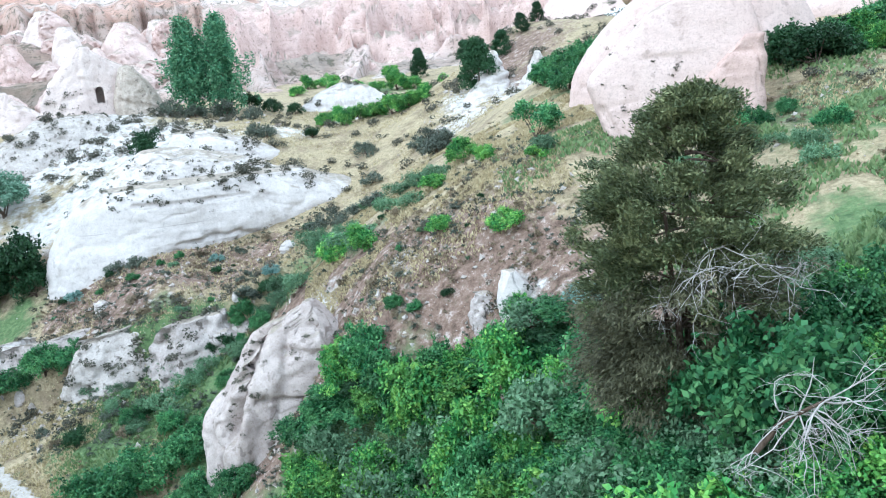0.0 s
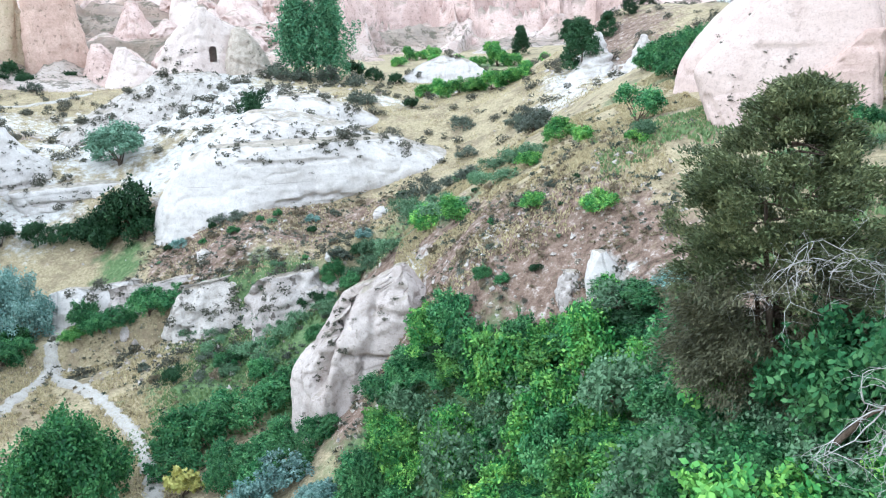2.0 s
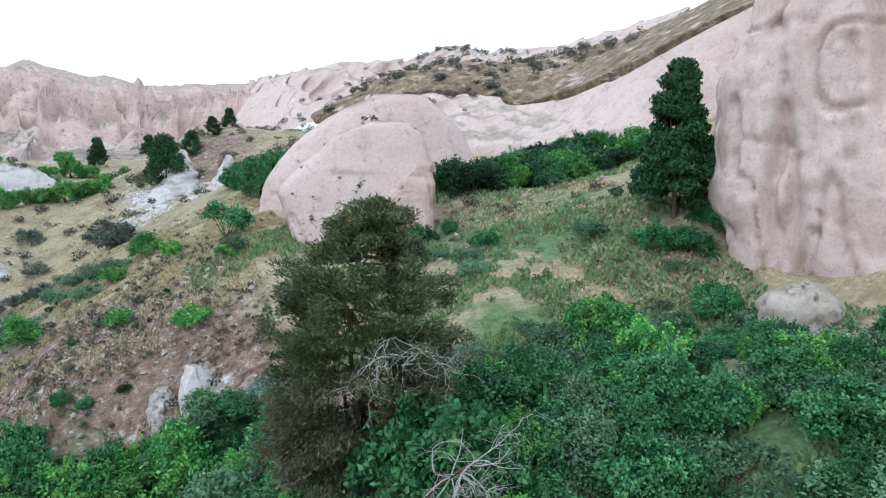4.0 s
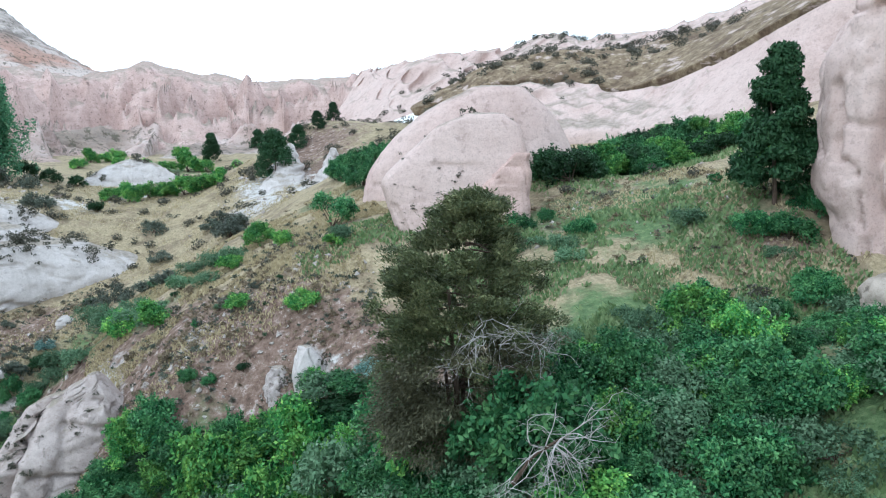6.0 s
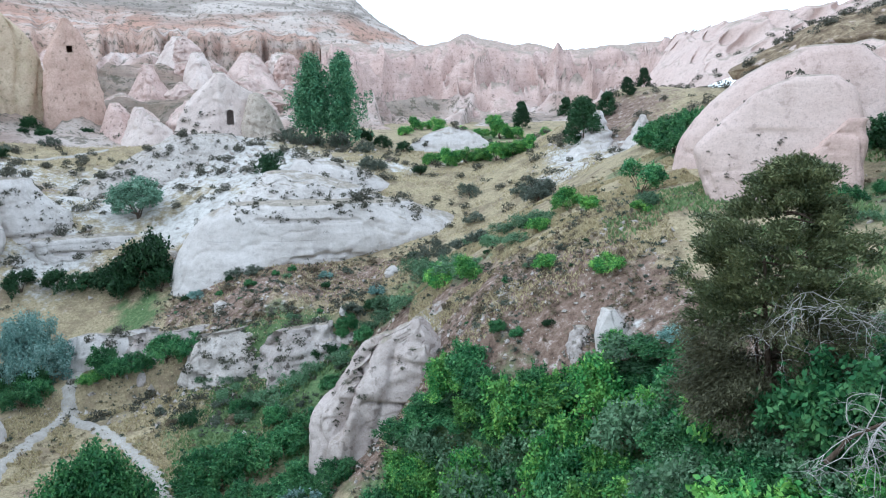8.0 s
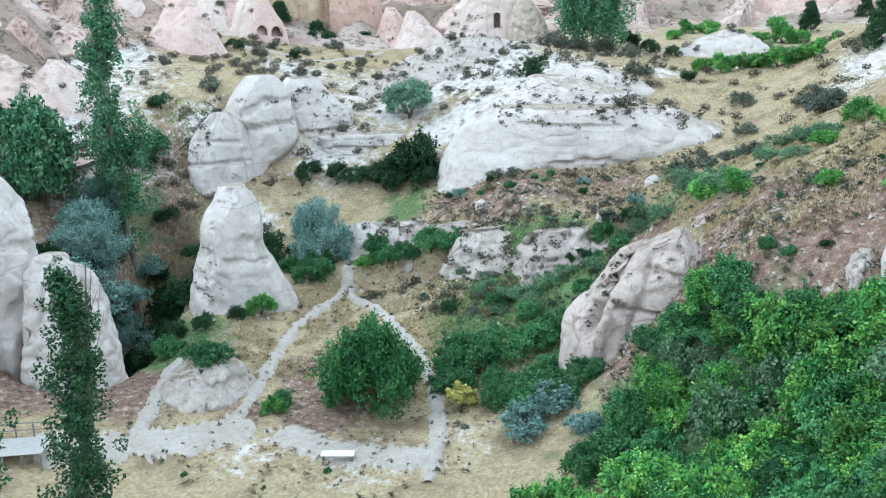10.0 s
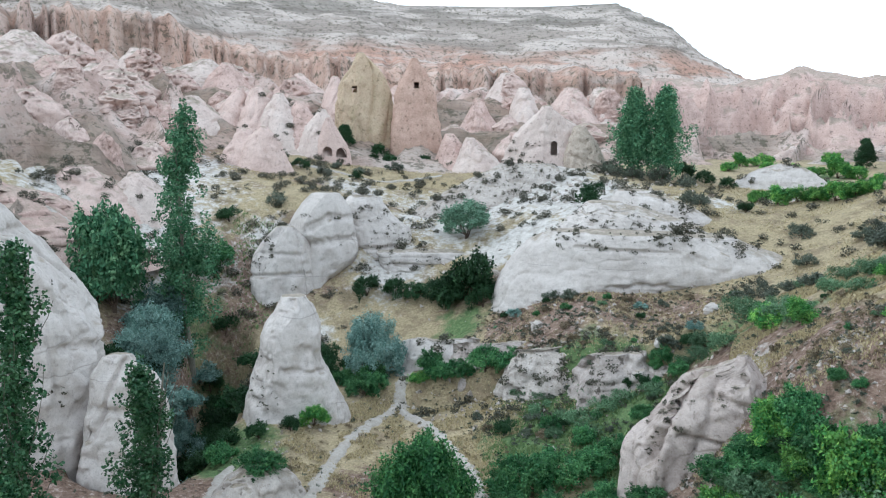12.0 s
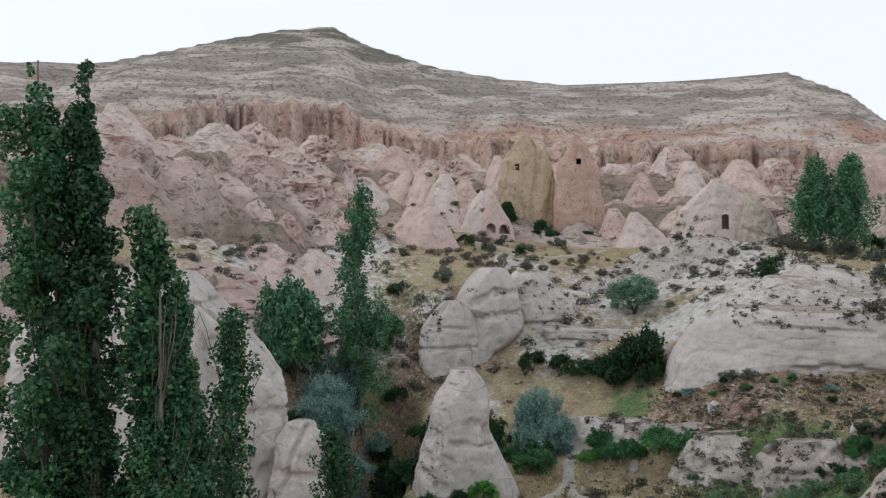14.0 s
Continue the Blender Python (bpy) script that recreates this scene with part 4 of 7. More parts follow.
sculpt("talus_mound", "pale stony talus sloping down from the cave house", M_TALUS, (-52.5, 117.5), ((14, -24, 18), (20, -20, 14), (24, -14, 9), (26.5, -9, 6.5), (28.4, -5, 4)), 10, 7, power=2.1, lean=0.1, amp=1.2, size=4, beds=0.1, seed=64, crown=0.3, category="mound")
cone = sculpt("cave_house_cone", "pale tuff cone with a carved doorway and a cut face", M_PALE, (-50.5, 128),
              ((15, -17, 14), (20.4, -15, 11), (23.3, -13.6, 9.6), (27.3, -12.4, 8), (30.6, -11.2, 6.6), (33.5, -9.2, 4.6), (35.4, -7.2, 2.4), (36.9, -5.6, 0.0), (38.2, -4.2, -2.2)), 8, 8, power=2.3, lean=0.3, amp=0.5, size=3, beds=0.05, facets=9, seed=71, sides=150, crown=0.8, category="cave house",
              dents=((-9, 30, -7, 25, 0.8, 0.6), (-3, 32, -2.4, 27, 0.5, 0.4)))
sculpt("cut_face_rock", "brownish cut tuff face with a shallow arch beside the cave house", M_BUFF, (-49.1, 124.5), ((15, -0.5, 10.4), (20, -0.5, 9.6), (27.3, -0.3, 7.8), (30.6, 0.1, 6.6), (33.2, 0.7, 5.2), (34.8, 1.6, 3.6)), 5, 5, power=3, lean=0.4, amp=0.5, size=2.5, seed=73,
       dents=((4, 29.5, 4, 30.6, 0.8, 0.6), (3.4, 27, 4.8, 27, 0.4, 0.4), (1, 30, 7, 28, 0.4, 0.5)))
red = sculpt("red_rock_tower", "tall red tuff tower with one small window", M_RED, (-95.5, 154.5), ((18, -6.6, 6.3), (29.3, -6.5, 6.0), (36.6, -6.4, 5.2), (43.3, -6.0, 4.1), (48.4, -3.8, 2.2), (49.9, -2.7, 0.9), (51.6, -2.1, -0.7)), 5.5, 6, power=2.8, lean=0.35, amp=0.7, size=4, flutes=0.5, seed=75, category="rock tower")
yellow = sculpt("yellow_rock_tower", "broad yellowish tuff tower with a small window", M_YELLOW, (-109, 150), ((18, -5.6, 9), (29.8, -5.6, 8.7), (36.6, -6.3, 8.3), (43.4, -5.5, 7.7), (46.8, -4.5, 6.6), (49.5, -2.7, 4.6), (51.5, -1.7, 2.4), (52.8, -0.9, 0.5)), 6, 7, power=2.5, lean=0.3, amp=0.9, size=4.5, flutes=0.7, seed=77, category="rock tower")
small = sculpt("arched_cone", "small pink tuff cone with two low carved arches", M_PINK, (-100.5, 127.5), ((21, -4.5, 4.3), (26.3, -4.1, 3.9), (29.1, -3.9, 3.6), (31.5, -3.4, 2.8), (33.9, -2.7, 1.3), (35.7, -2.1, 0.1), (36.5, -1.7, -0.4)), 4, 4.5, power=2.2, lean=0.15, amp=0.3, size=3, seed=79, sides=110, rings=60, category="cave house")
for ob in (cone, red, yellow, small):
    close_mesh(ob)
carve(cone, (-49.7, 121.3, 31.3), 1.15, 2.5)
carve(red, (-94.2, 151.0, 45.6), 1.1, 1.3, False)
carve(yellow, (-108.6, 147.0, 44.5), 1.1, 1.5, False)
carve(small, (-100.2, 124.9, 29.9), 1.9, 1.9)
carve(small, (-97.6, 126.2, 29.7), 2.2, 2.0)


# ---- the bedded hill to the north-west and the fluted ridge to the north ----
CREST = ((80, 100), (70, 105), (64, 109), (56, 126), (52, 133), (48.5, 136), (46.4, 128), (41.4, 117), (36.4, 111), (31.5, 107), (23.6, 108), (16.4, 109), (12.7, 97), (10.5, 83), (7.8, 72), (2, 56), (-14, 40))


def hillside():
    az, s = np.meshgrid(np.linspace(96, -14, 900), np.r_[np.linspace(0, 1, 190), 1.05, 1.2, 1.5], indexing="ij")
    near = 72 * step(44, 66, az)
    r = 148 - near + s * (268 + near)
    crest = np.interp(-az, [-a for a, _ in CREST], [z for _, z in CREST])
    base = r + near * (1 - s)
    wob = 1 + 0.05 * fbm(az / 7, s * 3, 0, 3, 5)
    col = 7 * (1 - 2 * np.abs(vnoise(az / 1.3, 0.5, 0, 61))) + 4 * (1 - 2 * np.abs(vnoise(az / 0.5, 1.5, 0, 62)))
    low = np.interp(base * wob - col * step(262, 284, base * wob) * (1 - step(306, 330, base * wob)), [150, 185, 232, 286, 292, 306, 330, 336, 416], [28, 31.5, 46, 57, 72, 76, 83, 90, 136]) - 28
    a0 = np.radians(az)
    foot = ground_height(-np.sin(a0) * r, np.cos(a0) * r) - 2.5 * (1 - step(0.0, 0.08, s))
    end = step(0.8, 1.0, s)
    low = low * (1 - end) + 108 * end * np.interp(s, [0.8, 1], [low[:, 151].mean() / 108, 1])
    z = foot * (1 - step(0.1, 0.4, s)) + 28 * step(0.1, 0.4, s) + low * (crest - 28) / 108
    z = np.where(s > 1, crest - (s - 1) * 60, z)
    a = np.radians(az)
    x, y = -np.sin(a) * r, np.cos(a) * r
    # ravines and ribs on the soft lower half, beds above
    wx, wy = x + 5 * fbm(x / 15, y / 15, 0, 2, 40), y + 5 * fbm(x / 15, y / 15, 0, 2, 41)
    uu = az + 1.3 * fbm(x / 20, y / 20, 0, 2, 42)
    rib = 1 - 2 * np.abs(fbm(wx / 26, wy / 26, 0, 2, 12))
    fin = 1 - 2 * np.abs(vnoise(uu / 3.4, r / 26 + 3 * vnoise(uu / 9, 1, 0, 44), 0, 13))
    tooth = 1 - 2 * np.abs(vnoise(uu / 1.4, r / 11, 0, 14))
    soft = step(158 - 12 * step(45, 56, az), 192 - 22 * step(45, 56, az), base) * (1 - step(286, 312, base))
    patchy = step(-0.25, 0.15, fbm(x / 34, y / 34, 0, 2, 15))
    rough = soft * (0.35 + 0.65 * patchy)
    z = z + soft * 4.5 * (rib - 0.5) + rough * (4.6 * (fin - 0.35) + 1.7 * (tooth - 0.35) + 0.8 * fbm(x / 3, y / 3, 0, 3, 47))
    bare = rough * step(-0.1, 0.45, fin + 0.35 * tooth + 0.25 * rib) * (0.45 + 0.55 * patchy)
    earth = soft * (1 - patchy * 0.5) * 0.75
    cliff = step(284, 296, base) * (1 - step(318, 345, base))
    z = z + cliff * 2 * (1 - 2 * np.abs(fbm(az / 1.0, s * 3, 0, 2, 18)))
    red_ = step(276, 284, base * wob - col) * (1 - step(299, 310, base * wob - col)) * (0.25 + 0.6 * step(-0.25, 0.2, fbm(az / 6, 2.5, 0, 2, 19)))
    z = z + step(300, 340, base) * (1 - step(0.97, 1, s)) * (3.4 * fbm(x / 24, y / 24, 0, 5, 16))
    bed = 2.6
    terr = np.floor(z / bed) * bed + bed * step(0.55, 1, (z / bed) % 1.0)
    up = step(290, 340, base) * 0.5
    z = z * (1 - up) + terr * up
    me = mesh_of("bedded_hill", np.stack([x, y, z], -1).reshape(-1, 3), grid_faces(*az.shape))
    lay = me.color_attributes.new("bare", "FLOAT_COLOR", "POINT")
    lay.data.foreach_set("color", np.stack([bare * (1 - red_), earth, red_, 1 + 0 * bare], -1).astype(np.float32).ravel())
    me.materials.append(M_HILL)
    return tagged(new("bedded_hill", me), "long bedded hill with red cliffs and a scrubby crest", "hill")


hillside()


def fluted_ridge():
    az, s = np.meshgrid(np.linspace(15, -12, 420), np.linspace(0, 1.12, 90), indexing="ij")
    r = 182 + s * 80 + 6 * fbm(az / 4, 0.3, 0, 2, 3)
    foot = ground_height(-np.sin(np.radians(az)) * r, np.cos(np.radians(az)) * r) - 3 * (1 - step(0, 0.05, s))
    crest = 55 + 2.5 * fbm(az / 3.1, 1.7, 0, 3, 8) + 2.0 * np.exp(-((az - 4.4) / 1.6) ** 2)
    a = np.radians(az)
    x, y = -np.sin(a) * r, np.cos(a) * r
    wx, wy = x + 3 * fbm(x / 11, y / 11, 0, 2, 50), y + 3 * fbm(x / 11, y / 11, 0, 2, 51)
    z = foot + (crest - foot) * (0.25 * s + 0.75 * step(0.12, 0.85, s)) - 40 * np.clip(s - 1.02, 0, 1)
    mid = step(0.08, 0.3, s) * (1 - step(0.45, 0.74, s))
    z = z + mid * (11.0 * (0.45 - 2 * np.abs(vnoise(wx / 12, wy / 22, 0, 52))) + 8.0 * (0.45 - 2 * np.abs(vnoise(wx / 5, wy / 9, 0, 53))) + 2.0 * fbm(x / 3, y / 3, 0, 2, 54)) + 1.2 * (1 - mid) * fbm(x / 6, y / 6, 0, 3, 55)
    a = np.radians(az)
    me = mesh_of("fluted_ridge", np.stack([-np.sin(a) * r, np.cos(a) * r, z], -1).reshape(-1, 3), grid_faces(*az.shape))
    me.materials.append(M_ROSE)
    return tagged(new("fluted_ridge", me), "rose tuff ridge worn into flutes and cones", "hill")


fluted_ridge()


# ---- the plateau to the north-east: cliff band, grassy shelf and crest ----
def along(pts, count):
    p = np.array(pts, float)
    d = np.r_[0, np.cumsum(np.linalg.norm(np.diff(p[:, :2], axis=0), axis=1))]
    u = np.linspace(0, d[-1], count)
    out = np.stack([np.interp(u, d, p[:, k]) for k in range(3)], -1)
    w = 13
    pad = np.r_[np.repeat(out[:1], w, 0), out, np.repeat(out[-1:], w, 0)]
    return np.stack([np.convolve(pad[:, k], np.ones(2 * w + 1) / (2 * w + 1), "valid") for k in range(3)], -1)


def loft(name, lines, rows, count, ma, label, amp, size, seed, flutes=0.0, category="hill"):
    ls = np.stack([along(l, count) for l in lines])
    t = np.linspace(0, len(lines) - 1, rows)
    i = np.clip(t.astype(int), 0, len(lines) - 2)
    f = (t - i)[:, None, None]
    p = ls[i] * (1 - f) + ls[i + 1] * f
    x, y, z = p[..., 0], p[..., 1], p[..., 2]
    d = amp * fbm(x / size, y / size, z / size, 4, seed)
    if flutes:
        d = d + flutes * (1 - 2 * np.abs(vnoise(x / 3.2 + 0.2 * z, y / 3.2, z / 25, seed + 4)))
    p = p + np.stack([0.4 * d, -0.8 * d, 0.5 * d], -1)
    me = mesh_of(name, p.reshape(-1, 3), grid_faces(rows, count))
    me.materials.append(ma)
    return tagged(new(name, me), label, category)


loft("plateau_cliff", [((19, 88, 22), (33, 76, 24), (42, 72, 26), (47, 58, 28), (60, 40, 30)), ((22, 96, 33.4), (33, 80, 32), (42, 75.5, 32.5), (47, 61, 34), (60, 45, 36)),
                       ((27, 104, 36.8), (34, 93, 39), (41.5, 87.5, 38.8), (48.5, 79.5, 37.6), (52, 69, 40.5), (53, 60, 43.5), (66, 45, 52))],
     100, 300, M_PINK, "smooth pink tuff cliff band under the grassy shelf", 1.5, 6, 81, 0.8)
loft("plateau_shelf", [((24, 100, 35.6), (35, 95.5, 35.5), (42.5, 90, 35.5), (49.5, 82, 34.5), (53, 71.5, 37.5), (54.5, 62, 40.5), (67, 47, 48)), ((23.6, 100, 36.4), (34, 94.0, 39.6), (41.5, 88.4, 39.4), (48.5, 80.4, 38.2), (52, 69.9, 41.2), (53, 60.9, 44.2), (66, 45, 52)),
                       ((24, 101, 36.6), (37, 101, 43.4), (47, 95, 44.0), (55, 86, 43.0), (58, 74, 45), (60, 62, 48), (72, 48, 56)),
                       ((25, 103, 36.8), (45, 116, 44.5), (58, 108, 46), (66, 96, 47.5), (68, 80, 50), (70, 64, 54), (82, 50, 62))],
     90, 240, M_SHELF, "dry grassy shelf between two bands of cliff", 2.4, 7, 83)
loft("plateau_crest", [((18, 150, 34), (30, 128, 36), (44, 116, 42), (58, 108, 44.5), (66, 96, 46), (70, 80, 48)), ((24, 156, 41), (33, 139, 46), (48, 133, 46.5), (57, 129, 50.5), (66, 115, 48.6), (74, 86, 52)),
                       ((27, 160, 46.2), (34, 142, 48.4), (49, 137, 48.3), (58, 133, 52.3), (67, 118, 49.8), (76, 88, 53)), ((30, 185, 44), (45, 180, 46), (70, 165, 48), (95, 140, 48), (95, 120, 48), (100, 100, 50))],
     110, 330, M_PINK, "pink tuff cliffs and domes along the plateau crest", 2.6, 8, 85, 1.3)


# ---- tuff cones on the lower hillside ----
def hill_z(x, y):
    """Height of the hillside or ground at a place."""
    hit, p, *_ = scene.ray_cast(bpy.context.evaluated_depsgraph_get(), Vector((x, y, 300)), Vector((0, 0, -1)))
    return p.z if hit else 28.0


bpy.context.view_layer.update()
cone_sorts = []
for k in range(6):
    lean = (0.16 * math.cos(k * 2.4), 0.16 * math.sin(k * 2.4))
    me = rock_mesh("tuff_cone", foot=[1, 0.86, 0.8, 0.92, 1.04, 0.9, 0.8, 0.95], z0=-4.5, z1=0.95 + 0.12 * (k % 3), profile=((0, 1.6), (0.76, 1.12), (0.88, 0.85), (0.96, 0.52), (1, 0.24)),
                   shift=lean, seed=100 + k, amp=0.30, size=0.8, beds=0.015, flutes=0.2, rings=60, sides=72, dome=0.03, cracks=0.16)
    cone_sorts.append(me)
FOLDS_HIGH = [(-210, 103, 7.4, -1.3, 52, 66), (-205, 92, 8.3, 1.7, 48, 61), (-188, 102, 9.5, 0.0, 42, 54), (-201, 128, 10.6, 0.0, 50, 62), (-177, 119, 7.1, 0.0, 45, 53), (-167, 126, 7.8, -2.3, 45, 51), (-177, 102, 6.0, -1.5, 41, 49),
              (-178, 89, 5.2, 0.7, 41, 49), (-180, 147, 6.5, -0.4, 49, 59), (-160, 160, 4.2, 0.0, 49, 55), (-172, 162, 6.2, 1.8, 52, 56), (-149, 182, 4.4, -2.6, 47, 54), (-128, 167, 4.4, -0.4, 37, 53)]
FOLDS_MID = [(-150, 78, 4.4, 0.6, 33, 38), (-162, 77, 6.0, -0.7, 34, 40), (-138, 88, 11.2, -0.3, 29, 36), (-161, 107, 3.2, -0.4, 39, 44), (-128, 92, 3.2, -0.9, 30, 35), (-130, 72, 7.7, 2.2, 27, 31), (-138, 118, 5.4, -1.4, 36, 41),
             (-138, 125, 5.6, 0.0, 37, 43), (-132, 132, 3.6, 1.3, 37, 46), (-124, 132, 4.1, -0.7, 36, 46), (-117, 131, 4.0, -0.7, 36, 44), (-112, 132, 3.3, -0.7, 36, 42), (-106, 130, 2.5, 0.6, 35, 40)]
FOLDS_LOW = [(-118, 73, 2.8, -0.8, 27, 30), (-104, 71, 5.4, -1.6, 23, 28), (-98, 75, 3.2, -0.9, 23, 27), (-105, 53, 8.2, 0.4, 23, 26), (-122, 56, 4.0, 0.0, 26, 29), (-106, 108, 3.4, -1.1, 30, 35), (-101, 106, 2.2, 0.0, 32, 35)]
FOLDS_NORTH = [(-102, 221, 5.5, 0.0, 46, 58), (-94, 186, 5.5, -0.8, 33, 48), (-85, 196, 5.7, -0.8, 35, 52), (-72, 180, 3.7, -0.7, 33, 44), (-76, 210, 7.6, -0.8, 39, 52), (-69, 217, 7.8, -0.9, 37, 53), (-84, 152, 3.6, -1.7, 29, 36), (-78, 150, 3.5, -1.6, 29, 35)]
for k, (x_, y_, w_, off_, zb_, zt_) in enumerate(FOLDS_HIGH + FOLDS_MID + FOLDS_LOW + FOLDS_NORTH):
    h_, w_ = 0.8 * (zt_ - zb_), 1.25 * w_
    tagged(sculpt("tuff_fold", "smooth pale pink tuff fold rising from the dry hillside", (M_PALE, M_PINK, M_PINK, M_PALE, M_ROSE)[k % 5], (x_, y_),
                  ((zb_ - 9, -w_ * 2.6, w_ * 2.6), (zb_ - 3, -w_ * 1.5, w_ * 1.5), (zb_, -w_ * 1.08, w_ * 1.08), (zb_ + 0.45 * h_, -0.68 * w_ + 0.5 * off_, 0.68 * w_ + 0.5 * off_), (zb_ + 0.78 * h_, -0.4 * w_ + 0.9 * off_, 0.4 * w_ + 0.9 * off_), (zb_ + 0.95 * h_, -0.22 * w_ + off_, 0.22 * w_ + off_)),
                  1.9 * w_ + 0.5 * h_, 2.6 * w_, power=2.1, lean=0.18, amp=0.16 * w_, size=0.75 * w_, beds=0.03, flutes=0.10 * w_, cracks=0.05 * w_, seed=300 + k, rings=46, sides=90, crown=0.06 * h_, category="rock fold"), group="tuff folds of the hillside")
crng = random.Random(12)
placed = []
tries = 0
while len(placed) < 60 and tries < 4000:
    tries += 1
    az_, r_ = crng.uniform(15, 70), crng.uniform(85, 250)
    near_ = 72 * float(step(44, 66, np.array(az_)))
    near_ *= 1 - (r_ - 148 + near_) / (268 + near_)
    if r_ + near_ < (150 if az_ > 47 else 166) or r_ + near_ > 268:
        continue
    x_, y_ = -math.sin(radians(az_)) * r_, math.cos(radians(az_)) * r_
    size_ = 2.6 + 5.6 * crng.random() ** 1.6
    if any((x_ - a) ** 2 + (y_ - b) ** 2 < (0.62 * (size_ + c)) ** 2 for a, b, c in placed + [(-95, 154, 9), (-109, 150, 11), (-100, 127, 9), (-50, 130, 15), (-93, 145, 8), (-104, 142, 8)] + [(f[0], f[1], f[2]) for f in FOLDS_HIGH + FOLDS_MID + FOLDS_LOW + FOLDS_NORTH]):
        continue
    placed.append((x_, y_, size_))
heights_ = [hill_z(x_, y_) for x_, y_, _ in placed]
for k, ((x_, y_, size_), z_) in enumerate(zip(placed, heights_)):
    me = cone_sorts[k % 6]
    ma = (M_PINK, M_ROSE, M_PINK, M_PINK, M_PINK, M_ROSE)[k % 6]
    if not me.materials:
        me.materials.append(ma)
    ob = tagged(new("tuff_cone", me), "weathered pink tuff cone on the hillside", "rock cone", "tuff cones of the hillside")
    ob.matrix_world = pose(x_, y_, z_ + 0.5, 0, 0, math.degrees(math.atan2(-x_, y_)) + crng.gauss(0, 22)) @ Matrix.Diagonal((size_ * 0.85, size_ * crng.uniform(1.0, 2.1), size_ * crng.uniform(0.4, 0.8), 1))


# ---- plant building ----
def quads_mesh(name, centre, along_, across, ma, tone=None):
    """One mesh of many small leaves, each a pointed quad."""
    n = len(centre)
    v = np.stack([centre - along_, centre + across * 0.9 - along_ * 0.1, centre + along_, centre - across * 0.9 - along_ * 0.1], 1).reshape(-1, 3)
    me = bpy.data.meshes.new(name)
    me.vertices.add(4 * n)
    me.vertices.foreach_set("co", v.astype(np.float32).ravel())
    me.loops.add(4 * n)
    me.loops.foreach_set("vertex_index", np.arange(4 * n, dtype=np.int32))
    me.polygons.add(n)
    me.polygons.foreach_set("loop_start", np.arange(0, 4 * n, 4, dtype=np.int32))
    me.update(calc_edges=True)
    lay = me.attributes.new("tone", "FLOAT", "FACE")
    lay.data.foreach_set("value", (np.full(n, 0.5) if tone is None else tone).astype(np.float32))
    me.materials.append(ma)
    return me


def unit(v):
    return v / np.maximum(np.linalg.norm(v, axis=-1, keepdims=True), 1e-9)


def leaves_about(rng, centres, radii, count, size, droop=0.0, flat=0.75, stretch=1.5):
    """Leaves round clump centres, thicker towards each clump's outside. Returns places and two leaf axes."""
    k = rng.choice(len(centres), count, p=radii**2 / (radii**2).sum())
    d = unit(rng.normal(size=(count, 3)))
    rad = radii[k] * rng.uniform(0.35, 1.0, count) ** 0.5
    p = centres[k] + d * rad[:, None] * np.array([1, 1, flat])
    nrm = unit(d + 0.9 * rng.normal(size=(count, 3)) + np.array([0, 0, 0.5]))
    a = unit(np.cross(nrm, rng.normal(size=(count, 3))) + np.array([0, 0, -droop]))
    b = unit(np.cross(nrm, a))
    s = size * rng.uniform(0.6, 1.3, count)[:, None]
    return p, a * s * stretch * 0.5, b * s * 0.5


def tube_mesh(name, runs, ma, sides=5):
    """Tapered limbs: each run is a list of points with a radius at both ends."""
    V, F, base = [], [], 0
    for pts, r0, r1 in runs:
        p = np.array(pts, float)
        n = len(p)
        tan = unit(np.gradient(p, axis=0))
        ref = np.where(np.abs(tan[:, 2:]) > 0.9, np.array([[1.0, 0, 0]]), np.array([[0, 0, 1.0]]))
        u = unit(np.cross(tan, ref))
        w = np.cross(tan, u)
        a = np.linspace(0, 2 * math.pi, sides, endpoint=False)
        r = np.linspace(r0, r1, n)[:, None, None]
        V.append((p[:, None] + r * (np.cos(a)[None, :, None] * u[:, None] + np.sin(a)[None, :, None] * w[:, None])).reshape(-1, 3))
        F.append(grid_faces(n, sides, True) + base)
        base += n * sides
    me = mesh_of(name, np.concatenate(V), np.concatenate(F))
    me.materials.append(ma)
    return me


def part(name, me, parent, label=""):
    ob = new(name, me)
    ob.parent = parent
    return tagged(ob, label)


def wander(rng, start, way, length, steps, bend, lift=0.0):
    """A crooked run of points."""
    p, d, out = np.array(start, float), unit(np.array(way, float)), [np.array(start, float)]
    for _ in range(steps):
        d = unit(d + bend * rng.normal(size=3) + np.array([0, 0, lift]))
        p = p + d * length / steps
        out.append(p.copy())
    return out


def branching(rng, start, way, length, radius, depth, runs, bend=0.28, lift=0.0, fork=3, spread=0.75):
    run = wander(rng, start, way, length, 6, bend, lift)
    runs.append((run, radius, radius * 0.35))
    if depth:
        for k in range(fork):
            i = rng.integers(2, len(run))
            d = unit(np.array(run[i]) - np.array(run[i - 1]) + spread * rng.normal(size=3))
            branching(rng, run[i], d, length * rng.uniform(0.4, 0.7), radius * 0.5, depth - 1, runs, bend, lift, fork, spread)


